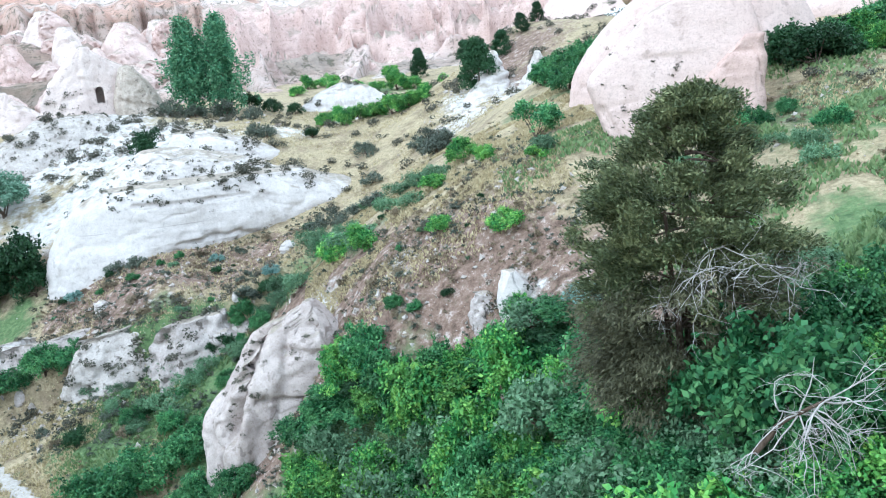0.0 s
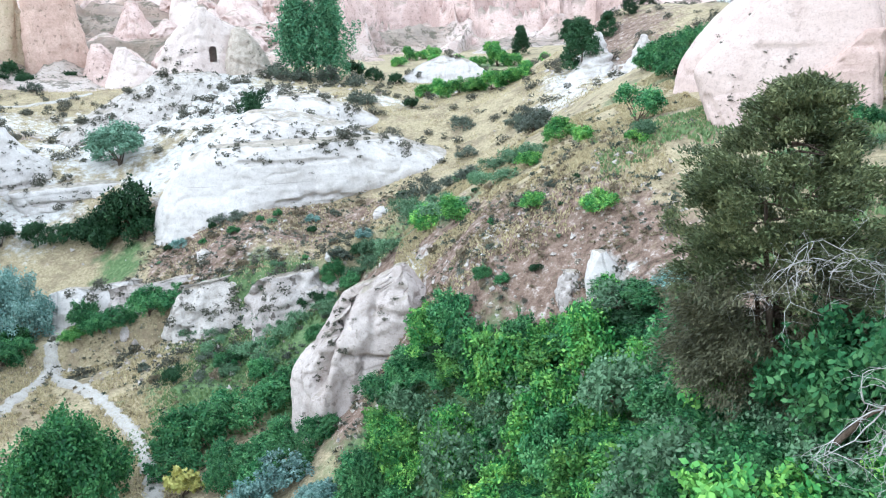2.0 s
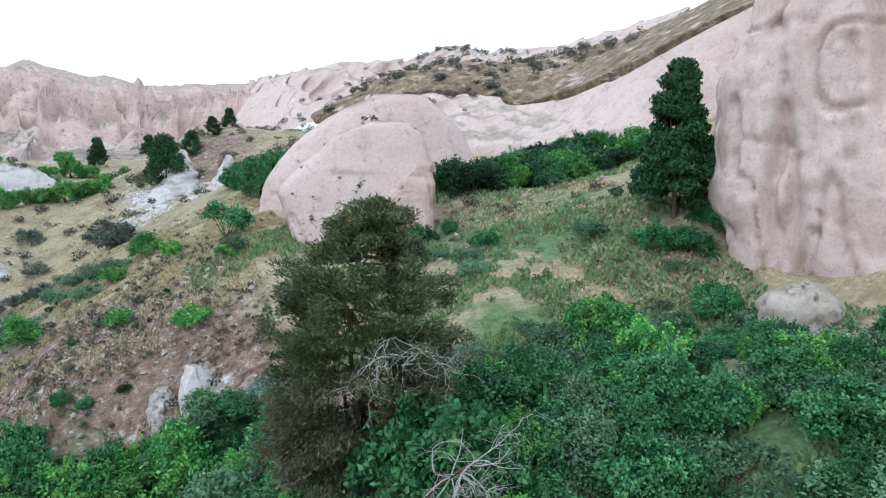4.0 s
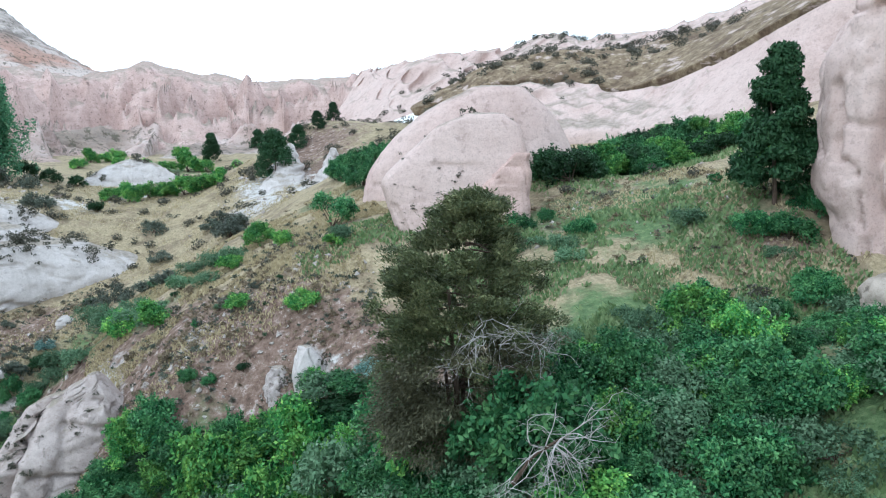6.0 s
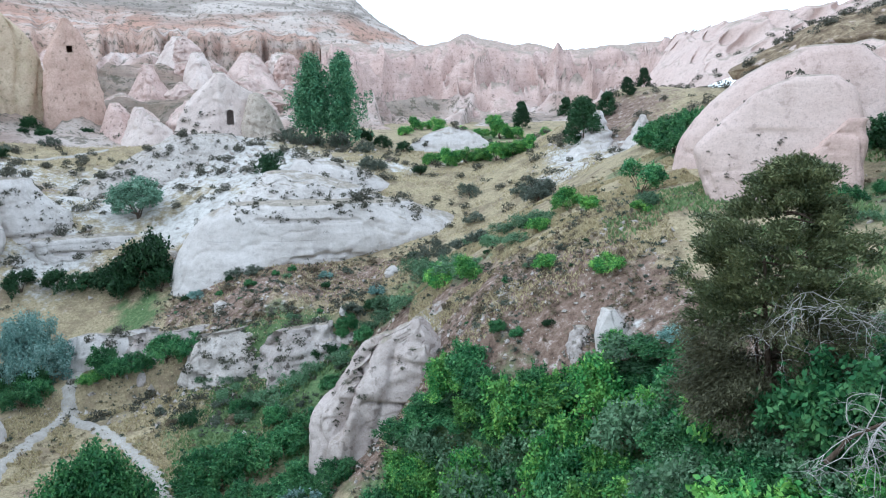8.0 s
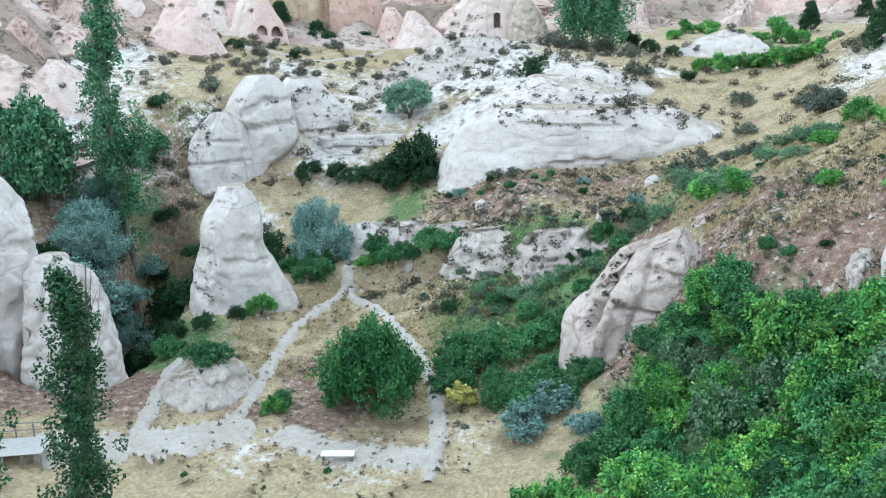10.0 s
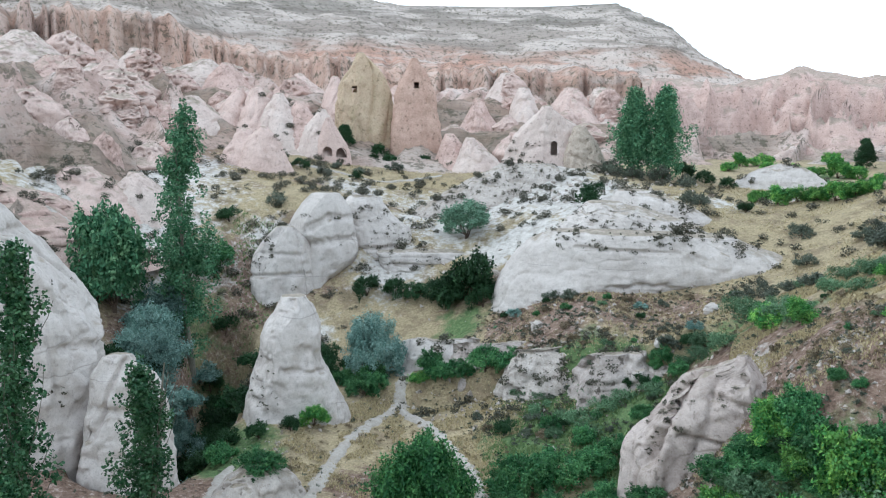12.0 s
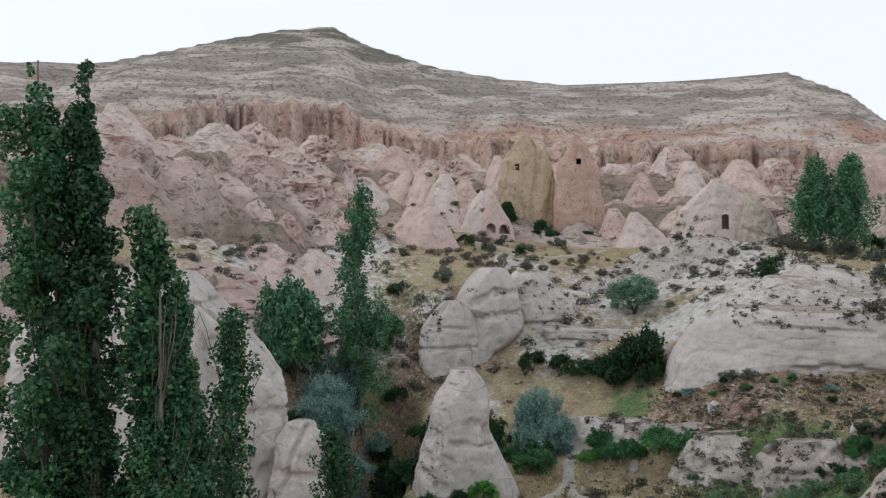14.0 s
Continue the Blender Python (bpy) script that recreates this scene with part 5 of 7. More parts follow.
def bush_sort(name, seed, leaf, clumps, count, size, height=0.8, wide=1.0, stems=True, open_=0.0, bark=None, category="bush", label="", top=1.0):
    """A bush about one metre in half-width, standing at the origin: stems and a crown of leaf clumps."""
    rng = np.random.default_rng(seed)
    thing = new(name)
    n = max(7, clumps // 4)
    d = unit(rng.normal(size=(n, 3)))
    d[:, 2] = np.abs(d[:, 2]) - (0.35 if clumps > 70 else 0.15)
    reach = rng.uniform(0.36, 0.64, n)
    c = d * reach[:, None] * np.array([wide, wide, height * top]) + np.array([0, 0, height * (0.3 + open_)])
    lobe = rng.uniform(0.2, 0.34, n) * wide * (1.15 if clumps > 70 else 1.0)
    # leafy shoots that stick out of each lobe, then a looser filling
    per = max(6, 3 * clumps // n)
    k = np.repeat(np.arange(n), per)
    way = unit(unit(rng.normal(size=(len(k), 3))) + 0.5 * d[k] + np.array([0, 0, 0.45]))
    root = c[k] + way * lobe[k][:, None] * np.array([1, 1, 0.8]) * rng.uniform(0.45, 0.85, len(k))[:, None]
    length = rng.uniform(0.12, 0.26, len(k)) * wide
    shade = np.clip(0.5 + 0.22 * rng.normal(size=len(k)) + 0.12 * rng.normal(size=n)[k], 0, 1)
    m = int(0.78 * count)
    q = rng.integers(len(k), size=m)
    t = rng.random(m) ** 0.8
    spot = root[q] + way[q] * (t * length[q])[:, None] + rng.normal(size=(m, 3)) * (0.035 * wide + 0.035 * wide * (1 - t))[:, None]
    nrm = unit(0.5 * way[q] + np.array([0, 0, 0.7]) + 0.6 * rng.normal(size=(m, 3)))
    ax = unit(np.cross(nrm, rng.normal(size=(m, 3))) + 0.5 * way[q])
    sz = size * rng.uniform(0.7, 1.4, m)[:, None]
    fill = leaves_about(rng, c, lobe, count - m, size)
    spot, ax1, ax2 = (np.concatenate(v) for v in ((spot, fill[0]), (ax * sz * 0.75, fill[1]), (unit(np.cross(nrm, ax)) * sz * 0.5, fill[2])))
    # filling leaves get a darker tone, painting in the shade between the shoots
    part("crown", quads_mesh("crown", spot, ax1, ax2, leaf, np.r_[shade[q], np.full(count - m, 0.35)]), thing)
    if stems:
        runs = []
        for k in range(7):
            t = c[rng.integers(n)]
            runs.append((np.array([[0, 0, -0.3], [0.05 * t[0], 0.05 * t[1], 0.1], [0.45 * t[0], 0.45 * t[1], 0.5 * t[2]], t.tolist()]) + 0.02 * rng.normal(size=(4, 3)), 0.03, 0.008))
        part("stem", tube_mesh("stem", runs, bark or M_BARK, 4), thing)
    return tagged(thing, label, category)


def spread_out(sorts, rows, group, seed, tall=(0.85, 1.2), sink=0.05):
    """Stands copies of the sorts on the ground: x, y and width in each row."""
    r = random.Random(seed)
    for k, (x, y, w) in enumerate(rows):
        m = pose(x, y, gz(x, y) - sink, 0, 0, r.uniform(0, 360)) @ Matrix.Diagonal((w / 2, w / 2, w / 2 * r.uniform(*tall), 1))
        tagged(copy_thing(sorts[k % len(sorts)], m), group=group)


BRIGHT = [bush_sort("leafy_bush", 10 + k, L_BRIGHT, 60, 7600, 0.048, 0.95, label="fresh green leafy bush on the slope") for k in range(3)]
GREEN = [bush_sort("green_bush", 20 + k, L_GREEN, 56, 7000, 0.048, 0.85, label="dense green bush beside the footpath") for k in range(3)]
DARK = [bush_sort("dark_bush", 30 + k, L_DARK, 46, 3600, 0.058, 0.9, label="dark green bush at the foot of the rocks") for k in range(3)]
GREY = [bush_sort("silver_bush", 40 + k, L_GREY, 46, 4000, 0.055, 1.0, label="silvery grey-green oleaster bush") for k in range(2)]
BIGGREY = [bush_sort("oleaster_tree", 47, L_GREY, 90, 22000, 0.028, 1.0, label="large silvery grey-green oleaster by the footpath", category="tree")]
SAGE = [bush_sort("sage_bush", 50 + k, L_SAGE, 34, 2200, 0.055, 0.6, label="low dull grey-green shrub on dry ground") for k in range(3)]
MEADOW = [bush_sort("soft_shrub", 55 + k, L_OLIVE, 40, 3000, 0.05, 0.55, wide=1.1, label="soft olive green shrub spreading over dry grass") for k in range(3)]
BROWN = [bush_sort("dry_herb", 65 + k, L_BROWN, 24, 700, 0.09, 0.6, stems=False, label="dry brown herb tuft on the stony slope", category="shrub") for k in range(2)]
SCRUB = [bush_sort("scrub_tuft", 60 + k, L_SCRUB, 20, 900, 0.07, 0.6, stems=False, label="small dark scrub tuft on bare rock", category="shrub") for k in range(3)]
YELLOW = [bush_sort("yellow_bush", 70, L_YELLOW, 22, 900, 0.12, 0.9, label="small yellow-leaved bush among green ones")]
WILLOW = [bush_sort("willow_tree", 75, L_WILLOW, 56, 6000, 0.045, 1.1, open_=0.02, label="rounded pale green willow tree among white rocks", category="tree")]
FORK = [bush_sort("walnut_tree", 80, L_WALNUT, 90, 30000, 0.03, 1.0, open_=0.06, label="round dark green tree beside the fork of the path", category="tree")]
SMALLT = [bush_sort("small_tree", 85, L_GREEN, 40, 3600, 0.05, 0.7, open_=0.6, label="small spreading green tree on the grassy spur", category="tree")]
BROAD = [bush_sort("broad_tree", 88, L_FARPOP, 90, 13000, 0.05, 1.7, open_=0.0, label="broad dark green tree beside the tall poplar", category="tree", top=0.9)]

BRIGHT_AT = [(-13.0, 113, 4.6), (-8.2, 111.5, 5), (-3.2, 109.5, 5), (-1.0, 108.6, 4), (-9.8, 147, 5), (-14, 150, 4.6), (-3, 150, 5), (-18, 152, 4), (3, 146, 4), (-12, 139, 4), (-25, 150, 4), 
             (-20.1, 160.2, 5), (-6.2, 148.6, 7), (-16.4, 121.2, 4.5), (-10.3, 112.2, 5), (-5.6, 110.0, 5.5), (3.7, 60.0, 2.6), (6.6, 51.2, 2.2), (2.1, 65.1, 3.5), (-0.5, 62.0, 3), (-9.1, 63.3, 3.6), (-6.6, 60.2, 4),
             (-0.4, 49.7, 2.4), (3.7, 46.4, 2.6), (3.7, 41.0, 2.0), (44.4, 63.1, 4), (35.2, 41.9, 4), (-49.6, 53.0, 4), (-38.0, 38.9, 2.8), (-45.5, 67.2, 3), (-24, 158, 5), (-8, 165, 5)]
GREEN_AT = [(-44.5, 68.6, 5), (-41.2, 68.4, 4.5), (-37.9, 68.6, 5), (-35.0, 68.9, 4.5), (-43.0, 67.9, 4), (-50.6, 63.4, 5), (-54.6, 65.1, 4), (-26.1, 50.2, 6.5), (-24.2, 53.3, 6), (-22.1, 56.6, 5.5), (-26.3, 47.1, 5),
            (-20.5, 58.6, 4), (-81.8, 74.0, 6), (-54.3, 45.0, 4), (-59.0, 44.5, 6), (-61.3, 51.0, 6), (-63.9, 54.9, 5), (13.7, 79.4, 5), (11.1, 78.2, 4), (12.6, 72.3, 5), (12.1, 79.5, 4)]
GREEN_AT2 = [(30.5, 33.6, 3.8), (32.8, 34.2, 3.4), (28.8, 35, 3.4), (-19.5, 46, 4.5), (-16.5, 44, 4.5), (-22, 47, 4.2), (-18, 42.5, 4), (15.4, 79.4, 4.5), (-60.5, 47.2, 7), (-63.6, 52.4, 7), (-65.5, 60.0, 6), (-51.0, 66.1, 5), (-58.5, 62.0, 6), (-38.2, 40.0, 2.5), (-19.0, 61.5, 3), (-24, 60, 3.4), (-28, 62.5, 3), (-10, 66.5, 3.2), (-18.5, 49.5, 4.5), (-15, 46.5, 4), (-21, 44, 4)]
DARK_AT = [(-96.9, 137.4, 4), (-94.4, 140, 5), (-91.6, 143, 4.5), (-89, 146, 5), (-86, 147, 4), (-97.5, 112.5, 4), (-88.5, 118.3, 3.5), (-82, 146, 4), (-62.1, 81.8, 5), (-58.5, 83.3, 5), (-47.8, 85.0, 8), (-52.4, 84.4, 6), (-55.5, 84.4, 5), (-16.4, 106.5, 3.2), (-36.5, 100.5, 6), (-101.5, 146.6, 6), (-50.3, 83.6, 6), (-45.0, 83.0, 5), (-130, 142.5, 5), (-86.2, 80.8, 5),
           (-82.1, 70.9, 6), (-16.9, 70.3, 2.6), (-56.9, 121.3, 2.5), (26.6, 54.8, 5), (26.0, 57.9, 5), (-30, 132, 5), (-26, 130, 4), (-22, 128, 4), (-59, 42, 6), (-61, 46, 7), (-57, 40, 5), (-62, 50, 7), (-60, 54, 6), (-64, 44, 6), (-66, 55, 7), (-57, 46, 5), (-70, 62, 7), (-66, 63, 6)]
GREY_AT = [(-74, 52.5, 6), (-78, 63, 6), (-74.5, 56, 5), (-75.5, 63.5, 6.5), (-71.5, 57.5, 6), (-78, 57, 6), (-70.1, 48.3, 8), (-67.2, 50.1, 8), (-63.0, 49.4, 7), (-16.5, 71.2, 2.5), (-17.8, 40.0, 5), (-16.4, 42.7, 4.5), (-13.4, 39.6, 4), (6.8, 38.1, 2.6), (-23.9, 79.8, 2.2), (-38.9, 79.0, 2.6)]
SAGE_AT = [(-40, 122.5, 6), (-36, 121.5, 5), (-31.5, 122, 6), (-27.5, 122.5, 5.5), (0.0, 84.7, 5.5), (-1.9, 91.8, 4), (-8.7, 98.5, 4.5), (-9.5, 100.5, 3), (-7.6, 89.2, 3.6), (-11.4, 78.3, 4), (-8.3, 75.8, 4), (-6.2, 72.1, 4), (-13.5, 79.5, 3), (-35.0, 80.7, 3), (-32.6, 80.2, 3), (-24.2, 107.3, 4), (-22.5, 106.6, 4),
           (-100.7, 104.4, 4), (-82.9, 87.7, 4.5), (-92.5, 113.3, 4), (-94.5, 120.2, 4), (-90.2, 134.6, 5), (-89.1, 142.2, 5), (-89.6, 146.1, 4), (-105.4, 116.9, 3), (-91.3, 123.3, 3.5), (0.8, 85.8, 5), (-1.0, 92.4, 4), (45.9, 53.8, 4)]
MEADOW_AT = [(-13.0, 75.6, 4), (-10.1, 66.9, 4.4), (-8.0, 63.2, 4.2), (-6.6, 61.9, 3.5), (-14.8, 69.0, 4.2), (-12.7, 64.9, 3.6), (-3.6, 68.1, 3.4), (-1.8, 66.2, 3.8), (0, 64.8, 3), (-2.2, 61.6, 3), (7.1, 51.9, 3), (-15.1, 66.7, 3), (-16.3, 67.3, 3),
             (-25.9, 66.9, 3.2), (-22.9, 64.4, 3.8), (-27.2, 64.2, 3), (-30.4, 64.3, 2.4), (-21.8, 65.6, 3.4), (-25.4, 63.2, 4), (-28.0, 62.0, 3), (-11, 70.5, 4), (-8.5, 68.5, 3.5), (-4.5, 64.5, 3.2), (-18.5, 64.5, 3.5), (-23.5, 61.5, 3.2), (-33, 66.3, 2.6), (-31, 66.4, 2.2)]
DUSKY_AT = [(-10.0, 76.8, 2.5), (-12.8, 80.4, 2.5), (-7.4, 75.2, 2.5), (0.2, 87.4, 4.5), (-5.0, 50.1, 1.8), (-3.6, 46.4, 2), (-18.8, 69.6, 2.5), (-21.6, 69.1, 2), (-14.0, 80.1, 2), (-32.4, 69.2, 1.6), (-28.6, 70.1, 2), (-24.8, 69.5, 2), (-21.7, 69.2, 2), (-30.1, 72.0, 2),
            (-19.1, 68.6, 3), (-18.3, 69.6, 3), (-30.1, 67.8, 2), (-20.4, 66.8, 2.5), (-22.9, 68.3, 2), (-34.3, 69.7, 1.6), (-26.5, 68.6, 2), (-30.8, 82.5, 2), (-26.1, 81.5, 2), (-31.8, 77.1, 2), (-21.9, 81.4, 2), (-37.9, 83.7, 3), (-33.5, 83.7, 2.5), (-42.2, 83.9, 2.5), (-19.0, 83.1, 2),
            (-36, 71.5, 2), (-40, 73, 2), (-16.5, 53.5, 2.2), (-14.5, 47.2, 2), (-28, 75.5, 1.6), (-35, 78, 1.8), (-23, 76, 1.6), (-20, 74, 1.8)]
GORGE_AT = [(-72, 54, 6), (-76, 58, 6), (-73, 48, 5), (-80, 64, 6), (-76, 69, 5), (-71, 51, 6), (-69, 48, 5), (-73, 64, 5), (-70, 60.5, 6), (-67.5, 57.5, 6), (-65, 54, 6), (-62.5, 50.5, 5), (-61.5, 47, 5), (-60, 43.5, 5), (-70.5, 63.5, 5), (-67, 60.5, 5), (-63.5, 56.5, 4), (-68.5, 54.5, 5), (-65.5, 50.5, 5), (-63.5, 46, 5), (-59.5, 39.5, 5), (-76, 66, 5), (-72, 67, 5),
            (-57.5, 66.5, 4), (-59.5, 68.5, 5), (-55.5, 68, 4), (-51.4, 66.4, 4.5), (-55.8, 47.5, 3.4), (-52.5, 48.2, 3), (-50.5, 50.5, 2.6), (-61.5, 60.5, 4), (-64, 63.5, 5), (-66, 67, 5)]
drng = random.Random(31)
for x0, x1, y0, y1, n, lo, hi in ((-34, -15, 59, 69, 26, 1.4, 3.0), (-37, -13, 61, 71.5, 26, 0.9, 2.2), (-42, -13, 72, 85, 46, 0.6, 1.6), (-12, 3, 44, 57, 44, 0.5, 1.5), (-12, 3, 57, 66, 12, 0.6, 1.5), (-50, -20, 28, 50, 26, 0.5, 1.5)):
    for k in range(n):
        DUSKY_AT.append((drng.uniform(x0, x1), drng.uniform(y0, y1), lo + (hi - lo) * drng.random() ** 2))
spread_out(MEADOW, MEADOW_AT, "soft shrubs of the spur and the lawn", 14)
spread_out([SAGE[0], BROWN[0], MEADOW[1], SAGE[1], BROWN[1], GREEN[0], SAGE[2], BROWN[0], DARK[1]], DUSKY_AT, "dusky shrubs of the scarp and the shelf", 15)
UNDER_AT = [(5.6, 20.4, 4.4), (7.6, 19.8, 4.2), (3.8, 22.0, 4.6), (9.6, 20.6, 4.2), (4.6, 18.6, 3.6), (6.8, 17.6, 3.4), (10.6, 22.4, 4), (8.8, 18.2, 3.4), (3.0, 24.2, 4.2), (6.6, 21.4, 4.2), (8.6, 21.2, 4)]
spread_out([GREEN[0], MEADOW[1], MEADOW[0], GREEN[1]], UNDER_AT, "bushes under the juniper", 17, (0.7, 0.95))
spread_out([DARK[1], DARK[2]], [(-47.0, 85.0, 8.5), (-50.5, 84.2, 6)], "dark bushes", 18, (1.35, 1.5))
spread_out(DARK, GORGE_AT, "dark bushes of the gorge", 16, (1.0, 1.4))
spread_out(BRIGHT, BRIGHT_AT, "fresh green bushes", 1)
spread_out(GREEN, GREEN_AT, "green bushes of the valley", 2)
spread_out(GREEN, GREEN_AT2, "green bushes of the valley", 22)
spread_out(DARK, DARK_AT, "dark bushes", 3)
spread_out(GREY, GREY_AT, "silvery bushes", 4, (0.75, 0.95))
spread_out(BIGGREY, [(-74, 55, 9), (-70.5, 52, 9), (-77.5, 60, 9), (-66.5, 50.5, 7)], "silvery bushes", 45, (1.25, 1.5))
spread_out(BIGGREY, [(-53.2, 69.6, 9.5)], "silvery bushes", 44, (1.5, 1.6))
spread_out(SAGE, SAGE_AT, "dull shrubs of the dry shelves", 5)
spread_out(YELLOW, [(-24.0, 43.6, 3.6), (-0.4, 36.7, 3.0)], "yellow bushes", 6)
spread_out(WILLOW, [(-54.4, 97.0, 11)], "", 7)
spread_out(FORK, [(-30.8, 42.2, 10.6)], "", 8, (1.3, 1.35))
spread_out(SMALLT, [(7.3, 57.2, 4.8)], "", 9, (1.0, 1.05))

m = copy_thing(GREEN[1], pose(-45.4, 40.0, 3.3, 0, 0, 70) @ Matrix.Diagonal((2.4, 2.4, 2.0, 1)))
spread_out([GREEN[0], BRIGHT[1], GREEN[2]], [(-8.3, 44.5, 4.6), (-9.2, 42, 4.6), (-10.3, 39.5, 4.6), (-11, 37, 4.4), (-7.2, 46.6, 4.0), (-12, 35, 4)], "bushes of the thicket", 26, (0.9, 1.2))
# thicket in the hollow under the juniper, green slope beyond it, and the ledge below the plateau
trng = random.Random(5)
THICKET, EAST, UNDER, SLOPE, LEDGE = [], [], [], [], []
for i in range(13):
    for j in range(16):
        x, y = -13.5 + 2.05 * i + trng.uniform(-0.9, 0.9), 14 + 2.05 * j + trng.uniform(-0.9, 0.9)
        g = gz(x, y)
        if g < (19.5 if y < 24 else 17.3) and y < 46.5 - 0.6 * max(0, x + 7) and not (x < -9 and y < 26) and not (y > 31 and math.atan2(-2 - x, y + 5.3) > 0.18) and (x - 7.6) ** 2 + (y - 23.8) ** 2 > 5:
            (THICKET if x < 3.5 else EAST).append((x, y, 3.4 + 3.4 * trng.random() ** 1.5))
            UNDER.append((x + trng.uniform(-1.2, 1.2), y + trng.uniform(-1.2, 1.2), trng.uniform(3.6, 4.8)))
for k in range(95):
    x, y = trng.uniform(11, 30), trng.uniform(12, 30)
    if (x - 8) ** 2 + (y - 23.5) ** 2 > 14:
        SLOPE.append((x, y, trng.uniform(2.4, 4.8)))
for k in range(34):
    x, y = trng.uniform(12, 27), trng.uniform(12.5, 22)
    SLOPE.append((x, y, trng.uniform(2.2, 4.2)))
for k in range(30):
    x, y = trng.uniform(12, 33), trng.uniform(28, 50)
    if not (13 < x < 24 and 30 < y < 41 and trng.random() < 0.75) and (x - 43) ** 2 + (y - 33) ** 2 > 170:
        SLOPE.append((x, y, trng.uniform(1.4, 3.4)))
for k in range(78):
    u = trng.random()
    x, y = 25 + 19 * u + trng.uniform(-2, 2), 60 - 2 * u + trng.uniform(-4, 9)
    LEDGE.append((x, y, trng.uniform(3.0, 5.2)))
spread_out([BRIGHT[0], BRIGHT[1], GREEN[0], BRIGHT[2], BRIGHT[1], GREEN[1], BRIGHT[1], BRIGHT[0], GREEN[2], BRIGHT[2], BRIGHT[0], MEADOW[0], BRIGHT[1], GREEN[0], DARK[0]], THICKET, "bushes of the thicket", 11, (0.8, 1.5))
spread_out([GREEN[0], MEADOW[0], GREEN[2], MEADOW[1], BRIGHT[1], GREEN[1], MEADOW[2]], EAST, "bushes of the thicket", 24, (0.75, 1.3))
spread_out([GREEN[1], DARK[0], GREEN[2]], UNDER, "undergrowth of the thicket", 25, (0.4, 0.65))
spread_out([GREEN[0], MEADOW[0], MEADOW[2], BRIGHT[1], GREEN[2], MEADOW[1], GREEN[1], MEADOW[0], GREEN[0]], SLOPE, "bushes of the green slope", 12)
spread_out([GREEN[0], DARK[1], GREEN[2], DARK[0], BRIGHT[0]], LEDGE, "bushes below the plateau", 13)

# small dark tufts on the white rocks and dry slopes
srng = random.Random(9)
TUFTS = []
for (x0, x1, y0, y1, n, lo, hi) in ((-42, -10, 84, 100, 70, 0.5, 1.5), (-78, -58, 74, 100, 55, 0.6, 1.6), (-48, -16, 62, 74, 150, 0.4, 1.5), (-16, 8, 40, 60, 60, 0.4, 1.1), (-16, -9, 46, 53, 3, 0.4, 0.9), (20, 34, 30, 52, 30, 0.4, 1.2), (8, 18, 48, 55, 14, 0.3, 0.8),
                                    (-70, -28, 98, 124, 160, 0.6, 1.9), (-125, -62, 50, 135, 520, 0.7, 2.4), (-24, 24, 86, 135, 170, 0.7, 2.0), (26, 66, 84, 135, 300, 0.6, 2.0)):
    for k in range(n):
        TUFTS.append((srng.uniform(x0, x1), srng.uniform(y0, y1), srng.uniform(lo, hi)))
bpy.context.view_layer.update()
deps = bpy.context.evaluated_depsgraph_get()
ON = ("ground", "white_rock", "shrubby_slab", "overhanging_cap", "tuff_buttress", "low_white_ledge", "scarp_ledge", "spur_nose", "bedded_hill", "plateau", "pink_rock", "pink_shoulder", "upper_terrace", "tuff_pillar", "talus_mound", "cave_house", "broken_facet", "tuff_fold", "tuff_cone", "pale_rock", "far_white")
hits = []
for k, (x, y, w) in enumerate(TUFTS):
    ok, p, nrm, _, ob, _ = scene.ray_cast(deps, Vector((x, y, 120)), Vector((0, 0, -1)))
    if ok and nrm.z > (0.3 if ob.name.startswith("ground") else 0.55) and ob.name.startswith(ON):
        hits.append((p, w, k < 382 and k % 3 == 0))
for k, (p, w, close) in enumerate(hits):
    if close:
        m = pose(p.x, p.y, p.z - 0.05, 0, 0, srng.uniform(0, 360)) @ Matrix.Diagonal((w / 2, w / 2, w / 2 * srng.uniform(0.6, 1.0), 1))
        tagged(copy_thing(SCRUB[k % 3], m), group="scrub on rocks and dry slopes")
far = [(p, w) for p, w, close in hits if not close]


def face_tufts(at, u0, u1, z0, z1, n, lo, hi, single=False):
    """Tufts rooted in the steep face of a rock."""
    f = Vector((at[0], at[1], 0)).normalized()
    for k in range(n):
        u, z, w = srng.uniform(u0, u1), srng.uniform(z0, z1), lo + (hi - lo) * srng.random() ** 2
        ok, p, nrm, _, ob, _ = scene.ray_cast(deps, Vector((at[0] + u * f.y, at[1] - u * f.x, z)) - 16 * f, f, distance=30)
        if ok and ob.name.startswith(ON) and not single:
            far.append((p, w))
        elif ok and ob.name.startswith(ON):
            m = pose(p.x, p.y, p.z - 0.15 * w, 0, 0, srng.uniform(0, 360)) @ Matrix.Diagonal((w / 2, w / 2, w / 2 * srng.uniform(0.6, 1.0), 1))
            tagged(copy_thing(SCRUB[k % 3], m), group="scrub on rocks and dry slopes")


